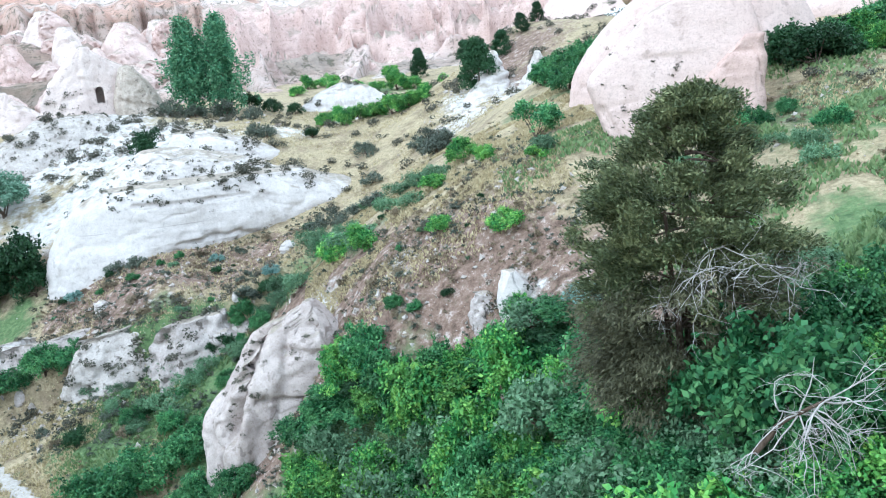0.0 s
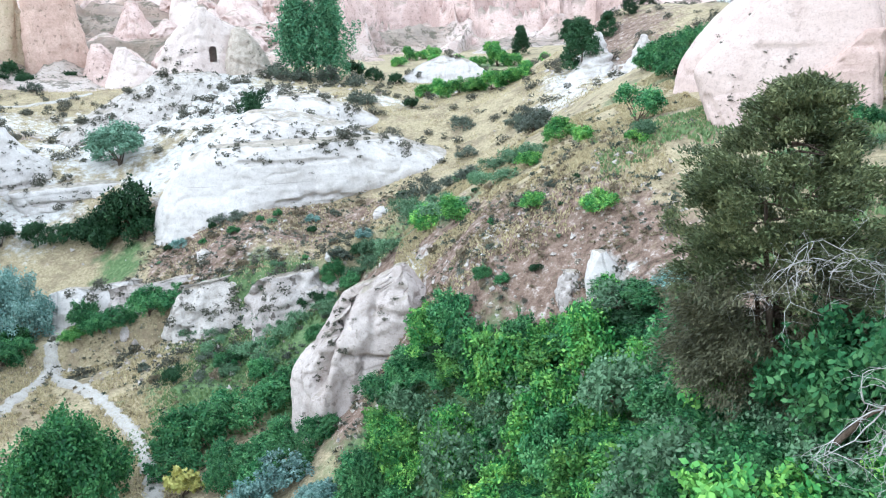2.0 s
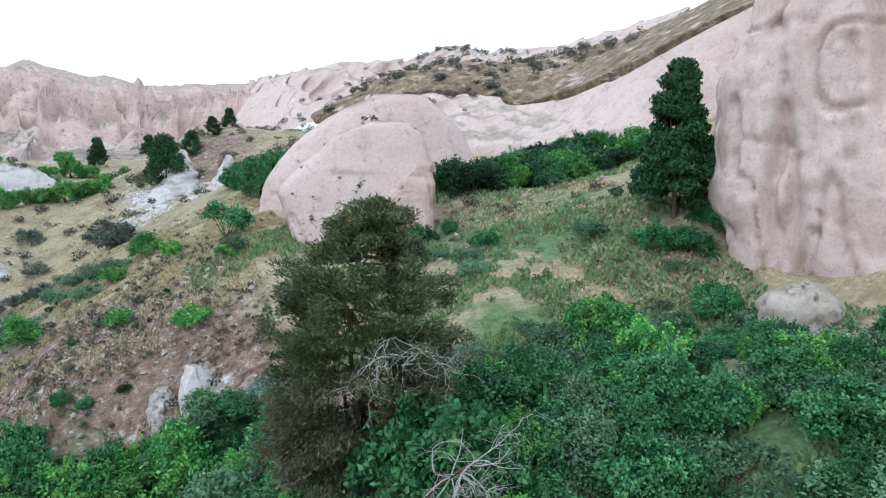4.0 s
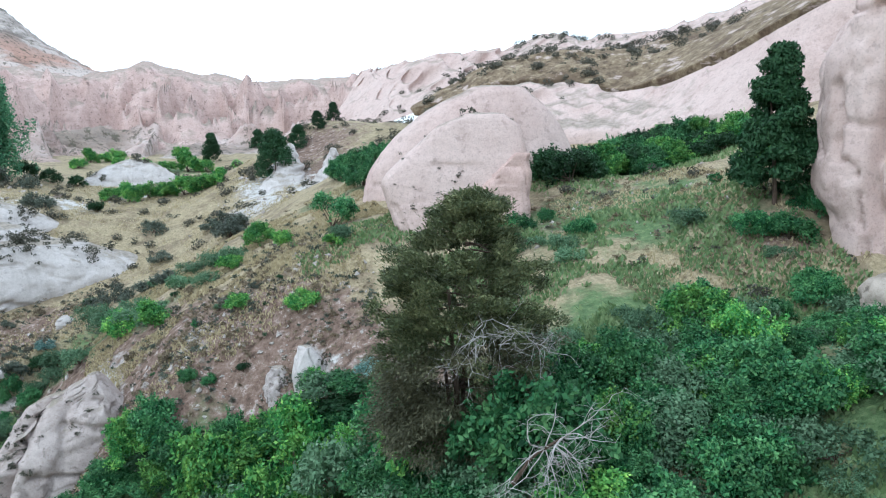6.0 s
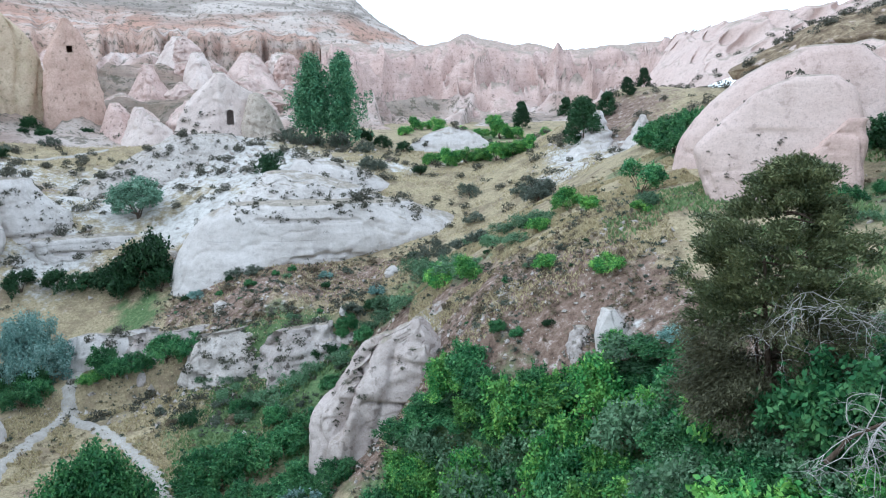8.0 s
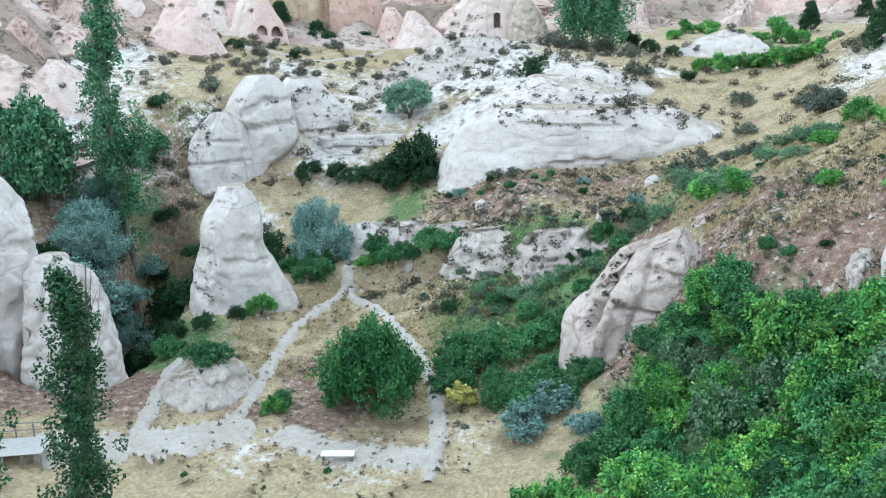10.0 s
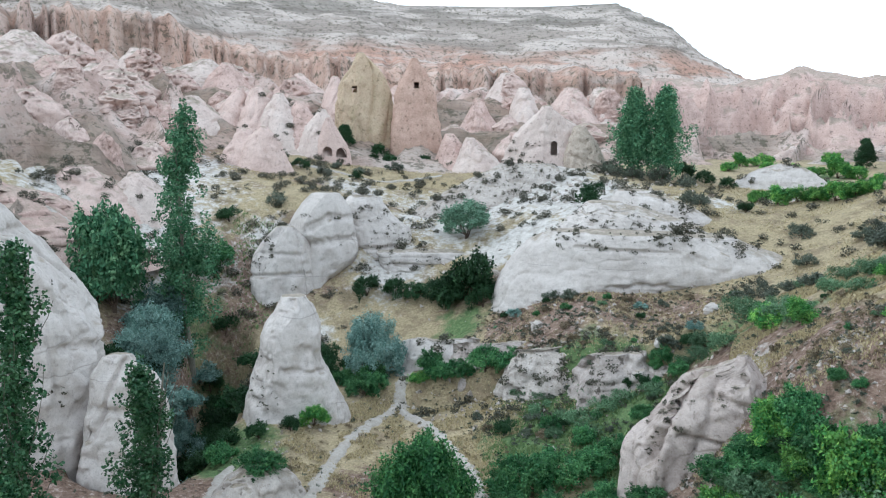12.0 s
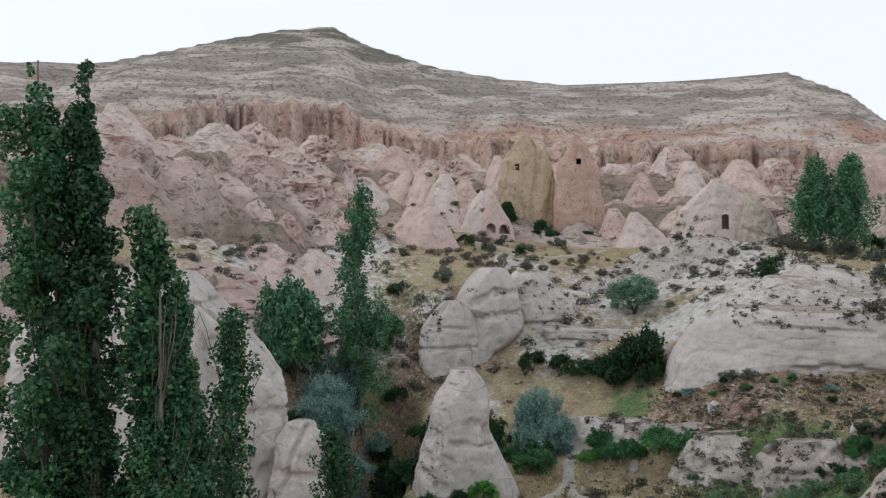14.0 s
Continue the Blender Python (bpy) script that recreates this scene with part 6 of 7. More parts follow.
face_tufts((16.5, 54), -4.6, -0.6, 23.6, 28.2, 34, 0.2, 0.6, True)
face_tufts((16.5, 54), -1.6, 0.6, 28.2, 29.4, 9, 0.25, 0.8, True)
face_tufts((-14.3, 50.6), 0.0, 1.2, 12.0, 13.8, 9, 0.4, 1.2, True)
face_tufts((-14.3, 50.6), -1.0, 0.2, 10.0, 12.0, 10, 0.4, 1.2, True)
face_tufts((-14.3, 50.6), -2.0, -0.9, 7.6, 10.0, 9, 0.4, 1.1, True)
face_tufts((-14.3, 50.6), 2, 6, 13.6, 15.2, 7, 0.3, 0.8, True)
face_tufts((-73.8, 79), -6, -1.5, 13, 18.5, 34, 0.3, 0.9)
face_tufts((-73.8, 79), -5.5, 4, 4, 12, 14, 0.3, 0.8)
face_tufts((-67, 94), -3, 4.5, 15.6, 22, 46, 0.3, 1.0)
face_tufts((-60, 91), -4, 8, 13.6, 15.4, 26, 0.3, 0.8)
face_tufts((-29.5, 93), -8, 9, 19.8, 23, 60, 0.3, 1.1)
face_tufts((-25.5, 90), -12, 10, 18.6, 20.6, 34, 0.3, 1.0)
face_tufts((-54.2, 55.0), -4, -1.6, 4.5, 8.6, 14, 0.3, 0.9)
face_tufts((-70, 28.5), 0, 12, 8, 19, 16, 0.3, 0.9)
face_tufts((-38, 71), -12, 21, 4, 10, 120, 0.3, 1.2)
face_tufts((-50.5, 128), -11, -4, 28, 33, 24, 0.4, 1.3)
face_tufts((-52.5, 117.5), -18, 10, 20, 28, 60, 0.4, 1.6)
frng = np.random.default_rng(77)
fc = np.array([[p.x, p.y, p.z + 0.2 * w] for p, w in far])
me = quads_mesh("far_scrub", *leaves_about(frng, np.repeat(fc, 3, 0) + 0.25 * frng.normal(size=(3 * len(fc), 3)), np.repeat(np.array([0.42 * w for _, w in far]), 3), 130 * len(fc), 0.16, 0, 0.6, 1.3), L_SCRUB)
tagged(new("far_scrub", me), "scattered dark scrub on the far slopes", "scrub", kind="stuff")


# ---- conifers ----
def conifer_sort(name, seed, tall, wide, count, label, leaf=None):
    """A dense dark conifer with tiers of drooping sprays."""
    rng = np.random.default_rng(seed)
    thing = new(name)
    n = 120
    h = rng.uniform(0.06, 1, n) ** 0.8
    a = rng.uniform(0, 2 * math.pi, n)
    r = wide / 2 * (1 - h) ** 0.75 * rng.uniform(0.5, 1.1, n) + 0.05
    c = np.stack([r * np.cos(a), r * np.sin(a), h * tall], -1)
    part("crown", quads_mesh("crown", *leaves_about(rng, c, rng.uniform(0.10, 0.2, n) * wide, count, 0.03 * wide, 0.6, 0.6, 2.2), leaf or L_DARK), thing)
    part("trunk", tube_mesh("trunk", [(wander(rng, (0, 0, -0.5), (0, 0, 1), tall * 0.95, 8, 0.03), 0.035 * wide, 0.01)], M_BARK, 7), thing)
    return tagged(thing, label, "conifer")


con = conifer_sort("conifer", 5, 1.0, 0.8, 9000, "dark dense conifer on the slope")
for x, y, w in ((6.2, 101.8, 5.5), (-1.7, 160, 4), (10.5, 113.5, 3.0), (14, 118, 2.5), (17, 122, 2.5), (6, 112, 3.0), (-2, 172, 4), (8, 176, 4), (-108.5, 143, 5.5)):
    tagged(copy_thing(con, pose(x, y, gz(x, y) - 0.1, 0, 0, 37 * x) @ Matrix.Diagonal((w * 1.2, w * 1.2, w * 1.15, 1))), group="conifers of the slopes")
big = conifer_sort("tall_conifer", 8, 9.4, 5.0, 34000, "tall dark conifer before the pink cliff", L_DARK)
big.matrix_world = pose(31.3, 36.0, gz(31.3, 36) - 0.2)
for ob in (con, *BRIGHT, *GREEN, *DARK, *GREY, *BIGGREY, *SAGE, *MEADOW, *BROWN, *SCRUB, *YELLOW, *WILLOW, *FORK, *SMALLT):
    for o in (*ob.children_recursive, ob):
        bpy.data.objects.remove(o)


# ---- poplars ----
def poplar(name, seed, x, y, top, wide, label, count=9000, size=0.15, stems=9, foot=None, bare=0.12, leaf=None):
    """A tall poplar: upright branches close to the trunk, each hung with leaf clumps."""
    rng = np.random.default_rng(seed)
    z0 = gz(x, y) - 0.2 if foot is None else foot
    tall = top - z0
    thing = new(name)
    thing.matrix_world = pose(x, y, z0)
    runs, C, R = [], [], []
    trunk = wander(rng, (0, 0, 0), (0, 0, 1), tall * 0.97, 12, 0.03, 0.05)
    runs.append((trunk, 0.012 * tall + 0.05, 0.03))
    for k in range(stems * 5):
        i = rng.integers(1, 11)
        s = np.array(trunk[i])
        a = rng.uniform(0, 2 * math.pi)
        ln = tall * rng.uniform(0.13, 0.3) * (1 - 0.45 * i / 12)
        run = wander(rng, s, (0.42 * math.cos(a), 0.42 * math.sin(a), 1), ln, 5, 0.10, 0.1)
        out = np.hypot(run[-1][0], run[-1][1])
        if out > wide / 2:
            f = wide / 2 / out
            run = [np.array([q[0] * (1 - (1 - f) * n / 5), q[1] * (1 - (1 - f) * n / 5), q[2]]) for n, q in enumerate(run)]
        runs.append((run, 0.035, 0.012))
        for q in run[2:]:
            for _ in range(2):
                C.append(q + (0.16 if wide > 7.5 else 0.1) * wide * rng.normal(size=3))
                R.append(rng.uniform(0.6, 1.35) * (0.09 * wide if wide > 7.5 else 0.34))
    for f in np.linspace(0.25, 0.985, 46):
        i = min(int(f * 12), 11)
        mid = np.array(trunk[i]) + (np.array(trunk[i + 1]) - np.array(trunk[i])) * (f * 12 - i)
        spread = 0.09 * wide * (1.1 - f) + 0.06
        C.append(mid + np.array([1, 1, 1.6]) * spread * rng.normal(size=3))
        R.append(wide * (0.12 - 0.085 * f) * rng.uniform(0.7, 1.25))
    C, R = np.array(C), np.array(R)
    C[:, :2] *= np.interp(C[:, 2] / tall, [0, 0.12, 0.5, 0.85, 1.0], [0.7, 1.0, 0.95, 0.6, 0.2])[:, None]
    keep = (C[:, 2] > bare * tall) & (C[:, 2] < tall)
    bole = part("trunk", tube_mesh("trunk", runs[:1], M_POPBARK, 8), thing)
    for run in runs[1:]:
        part("branch", tube_mesh("branch", [run], M_POPBARK, 4), bole)
    part("crown", quads_mesh("crown", *leaves_about(rng, C[keep], R[keep], count, size, 0.3, 1.3, 1.15), leaf or L_POPLAR), thing)
    return tagged(thing, label, "poplar")


poplar("near_poplar", 1, -29.6, 1.2, 35.9, 4.0, "tall poplar with glossy dark leaves and bare twigs at its tip", 42000)
poplar("near_poplar", 2, -27.9, 2.3, 36.1, 3.8, "tall poplar with glossy dark leaves before a pale rock wall", 42000)
poplar("near_poplar", 3, -27.6, 5.2, 28.2, 3.4, "dark leafy poplar in front of the pale rock wall", 34000)
poplar("near_poplar", 4, -30.2, 3.6, 29.5, 3.2, "dark leafy poplar in front of the pale rock wall", 26000)
poplar("near_poplar", 14, -26.6, 3.6, 31.0, 3.2, "dark leafy poplar in front of the pale rock wall", 26000)
poplar("near_poplar", 15, -29.4, 6.6, 25.5, 3.4, "dark leafy poplar in front of the pale rock wall", 26000)
poplar("near_poplar", 16, -28.6, 4.6, 25.0, 4.2, "dark leafy poplar in front of the pale rock wall", 34000)
poplar("near_poplar", 17, -30.2, 8.2, 21.5, 3.6, "dark leafy poplar in front of the pale rock wall", 26000)
poplar("slim_poplar", 5, -30.9, 9.9, 26.6, 2.8, "slim young poplar in front of the pale rock wall", 15000)
poplar("slim_poplar", 6, -32.5, 15.9, 20.2, 6.4, "slim young poplar above the wooden deck", 17000)
poplar("slim_poplar", 7, -33.5, 5.5, 23.0, 3.0, "young poplar in the shade of taller ones", 20000)
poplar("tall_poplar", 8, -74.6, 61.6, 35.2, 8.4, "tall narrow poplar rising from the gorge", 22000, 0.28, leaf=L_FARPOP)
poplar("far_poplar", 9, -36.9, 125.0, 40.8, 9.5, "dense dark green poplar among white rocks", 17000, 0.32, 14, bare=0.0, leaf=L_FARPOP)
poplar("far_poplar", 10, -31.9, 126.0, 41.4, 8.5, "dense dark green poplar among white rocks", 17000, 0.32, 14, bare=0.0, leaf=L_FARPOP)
BROAD[0].matrix_world = pose(-81.0, 55.6, gz(-81.0, 55.6) - 0.2) @ Matrix.Diagonal((6, 6, 9.6, 1))


# ---- the old juniper and the dead snag ----
def juniper():
    rng = np.random.default_rng(4)
    thing = new("old_juniper")
    x, y = 7.4, 23.8
    z = gz(x, y) - 0.3
    thing.matrix_world = pose(x, y, z)
    top = 28.9 - z
    # flat sprays along boughs, green above and browned and thin below
    for low in (False, True):
        pads, outs = [], []
        for k in range(110 if low else 150):
            h = rng.uniform(0.14, 0.5) if low else 0.42 + 0.56 * rng.random() ** 1.05
            a = rng.uniform(0, 2 * math.pi)
            env = 3.5 * np.interp(h, [0.0, 0.2, 0.5, 0.7, 0.78, 0.9, 1.0], [0.7, 0.92, 1.0, 1.02, 0.66, 0.46, 0.12]) * rng.uniform(0.7, 1.1)
            if low and math.sin(a) < -0.45 and abs(math.cos(a)) < 0.75 and h > 0.3 and rng.random() < 0.4:
                continue
            core = np.array([0.9 * (h - 0.45), 0.1, h * top - 0.12 * env])
            way = unit(np.array([math.cos(a), 0.9 * math.sin(a), rng.uniform(-0.3, 0.1) if low else rng.uniform(-0.05, 0.45)]))
            for q in range(6 if low else 4):
                f = 1.0 - 0.55 * rng.random() ** 1.3
                pads.append(core + way * env * f + rng.normal(size=3) * np.array([0.22, 0.22, 0.15]))
                outs.append(way)
        pads, outs = np.array(pads), np.array(outs)
        m = 62000 if low else 100000
        q = rng.integers(len(pads), size=m)
        wide = np.array([0.26, 0.26, 0.16]) if low else np.array([0.2, 0.2, 0.1])
        spot = pads[q] + rng.normal(size=(m, 3)) * wide
        ax = unit(outs[q] + np.array([0, 0, -0.25 if low else 0.35]) + 0.55 * rng.normal(size=(m, 3)))
        nrm = unit(np.array([0, 0, 1.0]) + 0.5 * rng.normal(size=(m, 3)))
        ac = unit(np.cross(nrm, ax))
        sz = rng.uniform(0.6, 1.3, m)[:, None]
        tone = np.clip(0.5 + 0.28 * rng.normal(size=len(pads)), 0, 1)[q]
        if low:
            part("lower_crown", quads_mesh("lower_crown", spot, ax * sz * 0.10, ac * sz * 0.026, L_BROWNED, tone), thing, "browned thin lower sprays")
        else:
            part("crown", quads_mesh("crown", spot, ax * sz * 0.085, ac * sz * 0.034, L_JUNIPER, tone), thing, "green scaly juniper sprays")
    bole = part("trunk", tube_mesh("trunk", [(wander(rng, (0.2, 0.4, -0.8), (-0.05, 0.02, 1), top * 0.75, 9, 0.05), 0.17, 0.05), (wander(rng, (0.2, 0.5, -0.3), (0.15, 0.3, 1), top * 0.45, 7, 0.06), 0.14, 0.05),
                                       (wander(rng, (0.1, 0.4, -0.3), (-0.2, 0.2, 1), top * 0.45, 7, 0.06), 0.12, 0.05)], M_BARK, 9), thing, "brown fibrous trunk")
    for k in range(40):
        h = rng.uniform(0.3, 0.92)
        a = rng.uniform(0, 2 * math.pi)
        env = 2.9 * np.interp(h, [0.0, 0.25, 0.5, 0.66, 0.8, 1.0], [0.7, 0.9, 1.0, 0.9, 0.55, 0.1])
        run = wander(rng, (0.9 * (h - 0.45) * 0.5, 0.1, h * top - 0.14 * env), (math.cos(a), 0.9 * math.sin(a), 0.12), env, 6, 0.12)
        part("bough", tube_mesh("bough", [(run, 0.05, 0.012)], M_BARK, 5), bole)
    for k in range(12):
        side = -0.95 + 1.9 * k / 11 + rng.uniform(-0.1, 0.1)
        limb_runs = []
        start = (0.3 + 0.75 * side, -2.0 - 0.9 * math.sqrt(max(0.0, 1 - side * side)) * rng.uniform(0.5, 1.0), top * rng.uniform(0.48, 0.6))
        branching(rng, start, (0.85 * side, -0.35, rng.uniform(-0.55, 0.15)), rng.uniform(1.5, 2.4), 0.019, 2, limb_runs, 0.28, -0.1, 4, 0.6)
        limb = part("dead_limb", tube_mesh("dead_limb", limb_runs[:1], M_DEAD, 5), thing, "bare bleached lower limb")
        for run in limb_runs[1:]:
            part("twig", tube_mesh("twig", [run], M_DEAD, 4), limb)
    return tagged(thing, "old spreading juniper with bare bleached limbs under a dark crown", "juniper")


juniper()


def snag(name, x, y, z, seed, lean, length, label):
    rng = np.random.default_rng(seed)
    thing = new(name)
    thing.matrix_world = pose(x, y, z)
    stem = wander(rng, (0, 0, -0.6), lean, length, 7, 0.14, 0.0)
    part("stem", tube_mesh("stem", [(stem, 0.09, 0.04)], M_BARK, 7), thing)
    for k in range(16):
        i = rng.integers(5, 8)
        a = 2 * math.pi * k / 16 + rng.uniform(-0.3, 0.3)
        d = unit(np.array([math.cos(a) + 0.25, rng.uniform(-0.7, 0.2), 0.9 * math.sin(a) - 0.1]))
        limb_runs = []
        branching(rng, stem[i], d, rng.uniform(1.0, 2.2), 0.024, 2, limb_runs, 0.2, -0.07, 4, 0.5)
        limb = part("branch", tube_mesh("branch", limb_runs[:1], M_DEAD, 5), thing, "bleached bare branch")
        for run in limb_runs[1:]:
            part("twig", tube_mesh("twig", [run], M_DEAD, 4), limb)
    return tagged(thing, label, "dead tree")


snag("dead_snag", 7.4, 18.4, 20.2, 3, (0.25, -0.05, 0.9), 2.6, "dead bleached shrub leaning over the thicket")


# ---- footpaths ----
def footpath(name, pts, width, label, seed):
    p = along([(a, b, 0) for a, b in pts], 20 * len(pts))
    tan = unit(np.gradient(p, axis=0))
    side = np.stack([-tan[:, 1], tan[:, 0], 0 * tan[:, 0]], -1)
    n = 7
    s = np.linspace(-1, 1, n)
    w = width * 0.5 * (1 + 0.7 * fbm(np.arange(len(p)) / 3.0, 0.5, 0, 3, seed)) * np.minimum(1, 0.5 + np.minimum(np.arange(len(p)), np.arange(len(p))[::-1]) / 10)
    q = p[:, None] + side[:, None] * (s[None, :, None] * w[:, None, None])
    q[..., 2] = ground_height(q[..., 0], q[..., 1]) + 0.2 - 0.3 * np.abs(s)[None, :] ** 3
    me = mesh_of(name, q.reshape(-1, 3), grid_faces(len(p), n)[:, ::-1])
    me.materials.append(M_PATH)
    return tagged(new(name, me), label, "footpath", kind="structure")


footpath("path_main", [(-51.0, 76.0), (-49.0, 70.5), (-47.5, 66.5), (-46.0, 63.0), (-45.9, 57.1), (-45.2, 51.8), (-43.2, 46.3), (-42.1, 42.9), (-40.7, 38.8), (-39.7, 35.1), (-40, 30)], 1.5, "pale trodden dust footpath across the dry grass", 1)
footpath("path_fork", [(-46.6, 66.5), (-46.0, 63.2), (-44.2, 61.8), (-41.5, 60.7), (-36.6, 57.2), (-30.9, 51.1), (-26.8, 45.2), (-23.7, 38.9), (-22, 33)], 1.5, "pale trodden footpath towards the thicket", 2)
footpath("path_side", [(-52.3, 44.4), (-50.0, 39.7), (-46.0, 33.7), (-44, 29)], 1.4, "faint worn strip down the bank", 5)
footpath("path_wide", [(-48, 24.5), (-45.5, 28.3), (-42.6, 31.9), (-40.0, 34.3), (-38, 37)], 5.2, "wide bare dusty place near the deck", 6)
footpath("path_bench", [(-36.0, 36.6), (-33.0, 35.8), (-30.1, 35.2), (-26.7, 35.6), (-22.9, 36.4)], 3.4, "bare dust round the bench", 7)
footpath("path_upper", [(-80, 139.3), (-84.1, 126), (-88.7, 119.3), (-95.3, 117.0), (-101.8, 112.2)], 1.3, "thin pale footpath on the upper shelf", 8)


# ---- bench, deck and loose stones ----
def box(name, lo, hi, ma, parent, bevel=0.02):
    bm = bmesh.new()
    bmesh.ops.create_cube(bm, size=1)
    bmesh.ops.scale(bm, vec=[h - l for l, h in zip(lo, hi)], verts=bm.verts)
    bmesh.ops.translate(bm, vec=[(h + l) / 2 for l, h in zip(lo, hi)], verts=bm.verts)
    bmesh.ops.bevel(bm, geom=list(bm.edges), offset=bevel, segments=1, affect="EDGES")
    me = bpy.data.meshes.new(name)
    bm.to_mesh(me)
    bm.free()
    me.materials.append(ma)
    return part(name, me, parent)


bench_ = tagged(new("bench"), "white-topped outdoor bench on bare dust", "bench")
bench_.matrix_world = pose(-29.3, 34.2, gz(-29.3, 34.2), 0, 0, 24)
box("seat", (-1.15, -0.35, 0.62), (1.15, 0.35, 0.72), M_PAINT, bench_)
for sx in (-1.0, 1.0):
    for sy in (-0.28, 0.28):
        box("leg", (sx - 0.05, sy - 0.05, -0.1), (sx + 0.05, sy + 0.05, 0.63), M_STEEL, bench_)

deck = tagged(new("viewing_deck"), "small white deck with a grey rail under the poplars", "deck")
deck.matrix_world = pose(-47.9, 23.6, gz(-47.9, 23.6) + 0.3, 0, 0, 32)
for k in range(8):
    box("board", (-2.4, -1.2 + 0.3 * k, 0.3), (2.4, -0.93 + 0.3 * k, 0.38), M_BOARD, deck)
for k in range(5):
    box("post", (-2.35 + 1.15 * k, 1.2, -0.9), (-2.25 + 1.15 * k, 1.3, 1.4), M_STEEL, deck)
    box("post", (-2.35 + 1.15 * k, -1.3, -0.9), (-2.25 + 1.15 * k, -1.2, 0.3), M_STEEL, deck)
for hgt in (0.85, 1.35):
    box("rail", (-2.4, 1.22, hgt), (2.4, 1.28, hgt + 0.06), M_STEEL, deck)


def stone(x, y, w, seed, label):
    me = rock_mesh("stone", foot=[w / 2 * k for k in (1, 0.8, 0.7, 0.85, 1.05, 0.85, 0.75, 0.9)], z0=-0.3 * w, z1=0.42 * w, profile=((0, 0.9), (0.4, 1.05), (0.8, 0.85), (1, 0.5)), seed=seed, amp=0.18 * w, size=w * 0.7, beds=0.02,
                   rings=14, sides=26, dome=0.1)
    me.materials.append(M_BUFF if w < 1 else M_WHITE)
    ob = tagged(new("stone", me), label, "stone", "loose stones")
    ob.matrix_world = pose(x, y, gz(x, y), 0, 0, seed * 50)
    return ob


stone(-15.9, 77.5, 1.7, 1, "pale rounded boulder on the dry shelf")
stone(-19.7, 69.6, 1.1, 2, "flat pale boulder at the edge of the shelf")
stone(-34.3, 74.5, 1.8, 3, "flat pale boulder in dry grass")
qrng = random.Random(21)
for k in range(110):
    x, y = (qrng.uniform(-40, -14), qrng.uniform(60, 72)) if k < 55 else (qrng.uniform(-12, 8), qrng.uniform(40, 56))
    stone(x, y, qrng.uniform(0.18, 0.5), 10 + k, "small pale stone lying on the brown slope")


def rubble(name, rows, ma, label, seed):
    """Broken angular chips strewn over slopes and rock feet: centre, spread, count, largest size in each row."""
    rng = np.random.default_rng(seed)
    P = np.concatenate([np.c_[rng.normal(a, c, n), rng.normal(b, d, n)] for a, b, c, d, n, w in rows])
    w = np.concatenate([0.07 + (w - 0.07) * rng.random(n) ** 4 for a, b, c, d, n, w in rows])
    base = np.array([(1, 0, 0), (0, 1, 0), (-1, 0, 0), (0, -1, 0), (0, 0, 0.7), (0, 0, -0.7)])
    tri = np.array([(0, 1, 4), (1, 2, 4), (2, 3, 4), (3, 0, 4), (1, 0, 5), (2, 1, 5), (3, 2, 5), (0, 3, 5)])
    v = (base[None] + 0.35 * rng.normal(size=(len(P), 6, 3))) * (w / 2)[:, None, None]
    v = v + np.c_[P, ground_height(P[:, 0], P[:, 1]) + 0.1 * w][:, None]
    me = mesh_of(name, v.reshape(-1, 3), (tri[None] + 6 * np.arange(len(P))[:, None, None]).reshape(-1, 3), False)
    me.materials.append(ma)
    return tagged(new(name, me), label, "rubble", kind="stuff")


rubble("pale_rubble", [(-34, 66, 9, 2.5, 900, 0.7), (-52, 50, 4, 3, 250, 0.5), (-60, 88, 8, 4, 400, 0.8), (-5, 48, 6, 4, 700, 0.5), (3, 42, 2.5, 2, 200, 0.4), (-48, 112, 12, 6, 700, 1.0), (-28, 77, 8, 4, 450, 0.6), (-14, 47, 3, 3, 150, 0.5), (6, 96, 6, 6, 300, 0.8), (-26, 38, 7, 4, 120, 0.3), (26, 46, 5, 5, 300, 0.4)],
       M_TALUS, "pale broken tuff chips strewn below the rocks", 61)


# ---- grass ----
def grass(name, boxes, ma, size, label, seed, only=None):
    rng = np.random.default_rng(seed)
    P = np.concatenate([np.c_[rng.uniform(a, b, n), rng.uniform(c, d, n)] for a, b, c, d, n in boxes])
    P = P[fbm(P[:, 0] / 3.0, P[:, 1] / 3.0, 0, 3, seed) > -0.12]
    z = ground_height(P[:, 0], P[:, 1])
    n = len(P)
    up = unit(np.c_[0.5 * rng.normal(size=(n, 2)), np.ones(n)])
    s = size * rng.uniform(0.5, 1.3, n)[:, None]
    side = unit(np.cross(up, rng.normal(size=(n, 3))))
    me = quads_mesh(name, np.c_[P, z] + up * s * 0.45, up * s * 0.5, side * s * 0.28, ma)
    return tagged(new(name, me), label, "grass", kind="stuff")


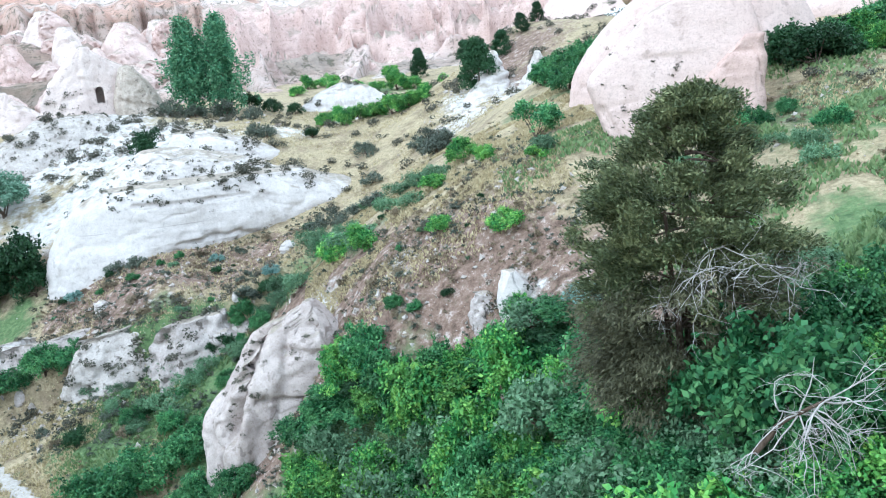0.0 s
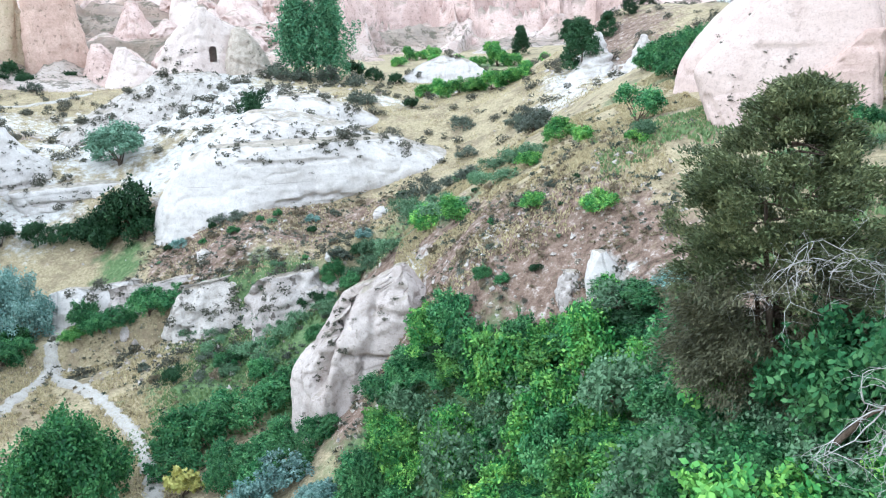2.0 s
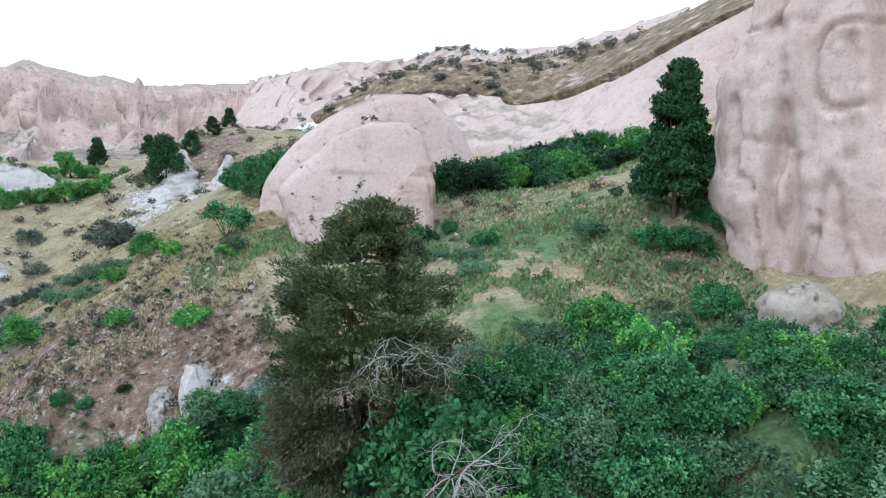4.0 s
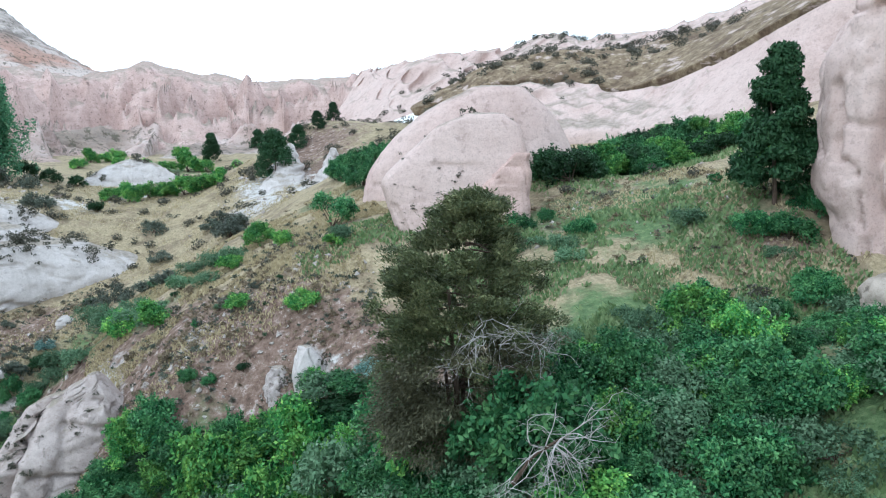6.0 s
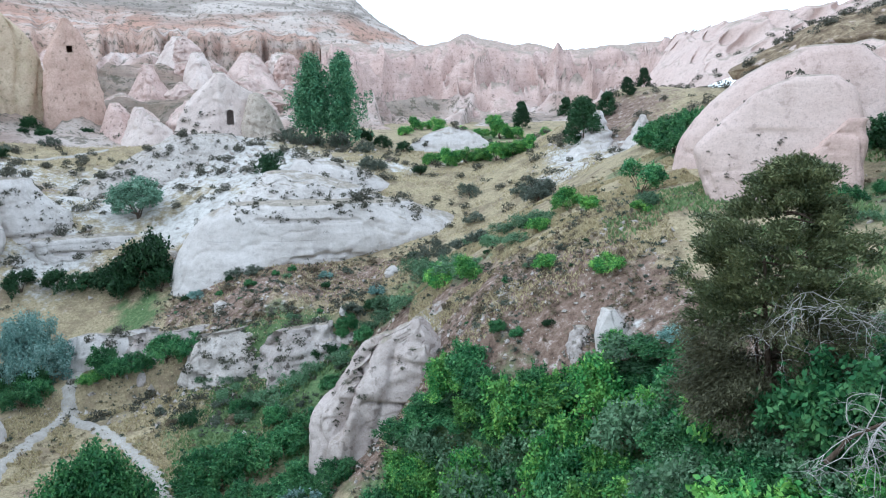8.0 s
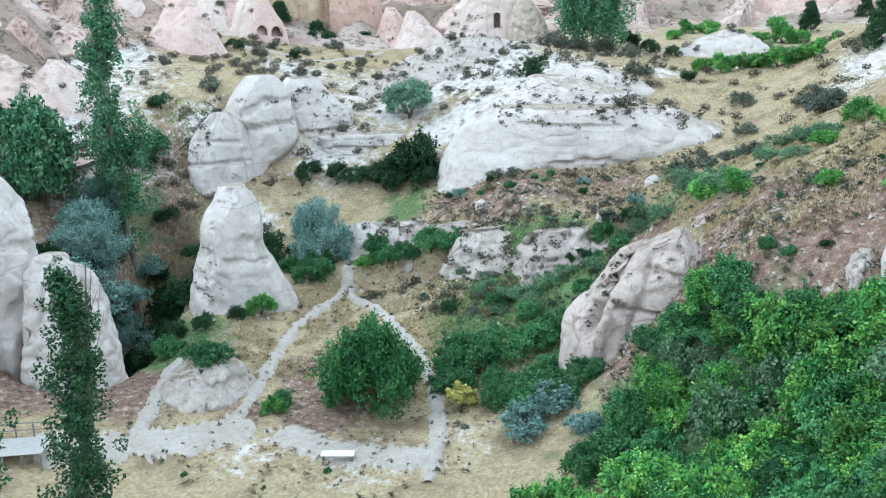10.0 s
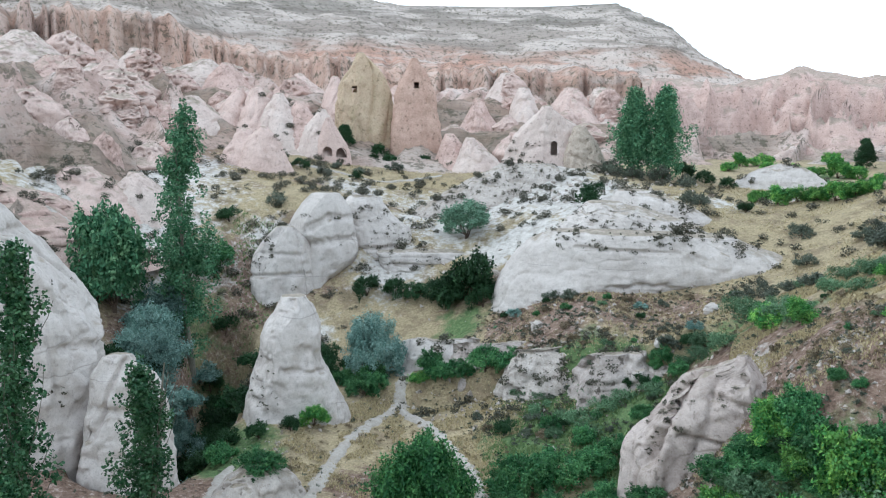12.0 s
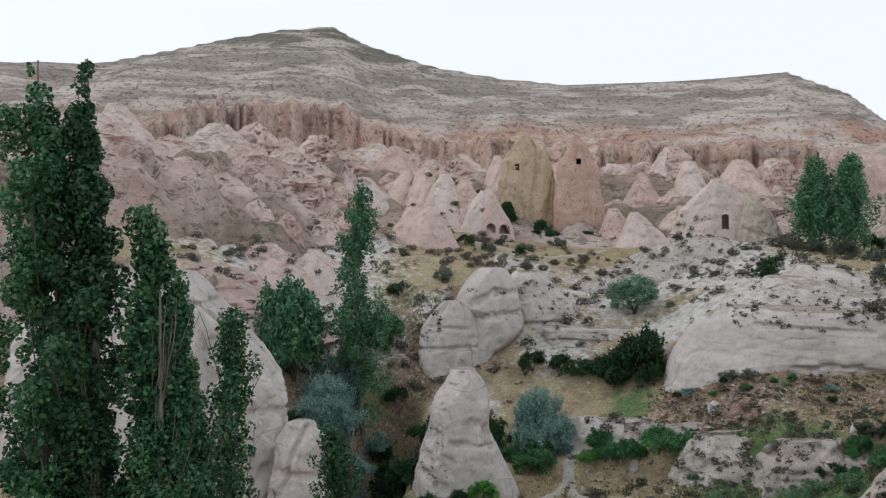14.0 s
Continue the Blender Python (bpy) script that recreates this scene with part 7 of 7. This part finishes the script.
def herb_tufts(name, rows, ma, label, seed):
    """Small ragged tufts strewn thickly over bare slopes."""
    rng = np.random.default_rng(seed)
    P = np.concatenate([np.c_[rng.uniform(a, b, n), rng.uniform(c, d, n)] for a, b, c, d, n in rows])
    P = P[fbm(P[:, 0] / 2.2, P[:, 1] / 2.2, 0, 3, seed) > -0.1]
    r = 0.08 + 0.22 * rng.random(len(P)) ** 2.5
    c = np.c_[P, ground_height(P[:, 0], P[:, 1]) + 0.5 * r]
    per = 22
    tone = np.repeat(rng.random(len(P)), per)
    q = np.repeat(np.arange(len(P)), per)
    d = unit(rng.normal(size=(len(q), 3)))
    d[:, 2] = np.abs(d[:, 2])
    spot = c[q] + d * (r[q] * rng.uniform(0.3, 1.0, len(q)))[:, None]
    ax = unit(d + 0.5 * rng.normal(size=(len(q), 3)))
    ac = unit(np.cross(ax, rng.normal(size=(len(q), 3))))
    sz = (r[q] * rng.uniform(0.4, 0.8, len(q)))[:, None]
    return tagged(new(name, quads_mesh(name, spot, ax * sz * 0.6, ac * sz * 0.3, ma, tone)), label, "herbs", kind="stuff")


herb_tufts("brown_herbs", [(-13, 8, 42, 58, 2600), (-44, -12, 66, 86, 3000), (-12, 12, 58, 76, 300), (20, 34, 30, 52, 900), (-50, -20, 28, 60, 1200)], L_BROWN, "brown dry herbs strewn over the stony slopes", 31)
herb_tufts("dark_herbs", [(-13, 8, 42, 58, 1500), (-44, -12, 66, 86, 2200), (-36, -14, 58, 70, 900), (-12, 12, 58, 76, 400), (-60, -20, 28, 66, 900)], L_SAGE, "dull green herbs strewn over the stony slopes", 32)
grass("dry_grass", [(-12, 12, 52, 75, 60000), (-12, 8, 46, 52, 6000), (-40, -12, 66, 84, 12000), (-50, -24, 44, 66, 34000), (-30, 8, 86, 130, 22000), (-105, -60, 95, 150, 24000), (20, 34, 30, 52, 8000)], L_STRAW, 0.24, "straw-coloured dry grass on the shelves", 3)
grass("green_grass", [(10, 32, 14, 46, 30000), (-32, -14, 48, 66, 9000), (22, 46, 50, 70, 8000), (-86, -72, 60, 84, 5000), (4, 14, 48, 60, 4000)], L_GRASS, 0.36, "rank green grass of the slope", 5)
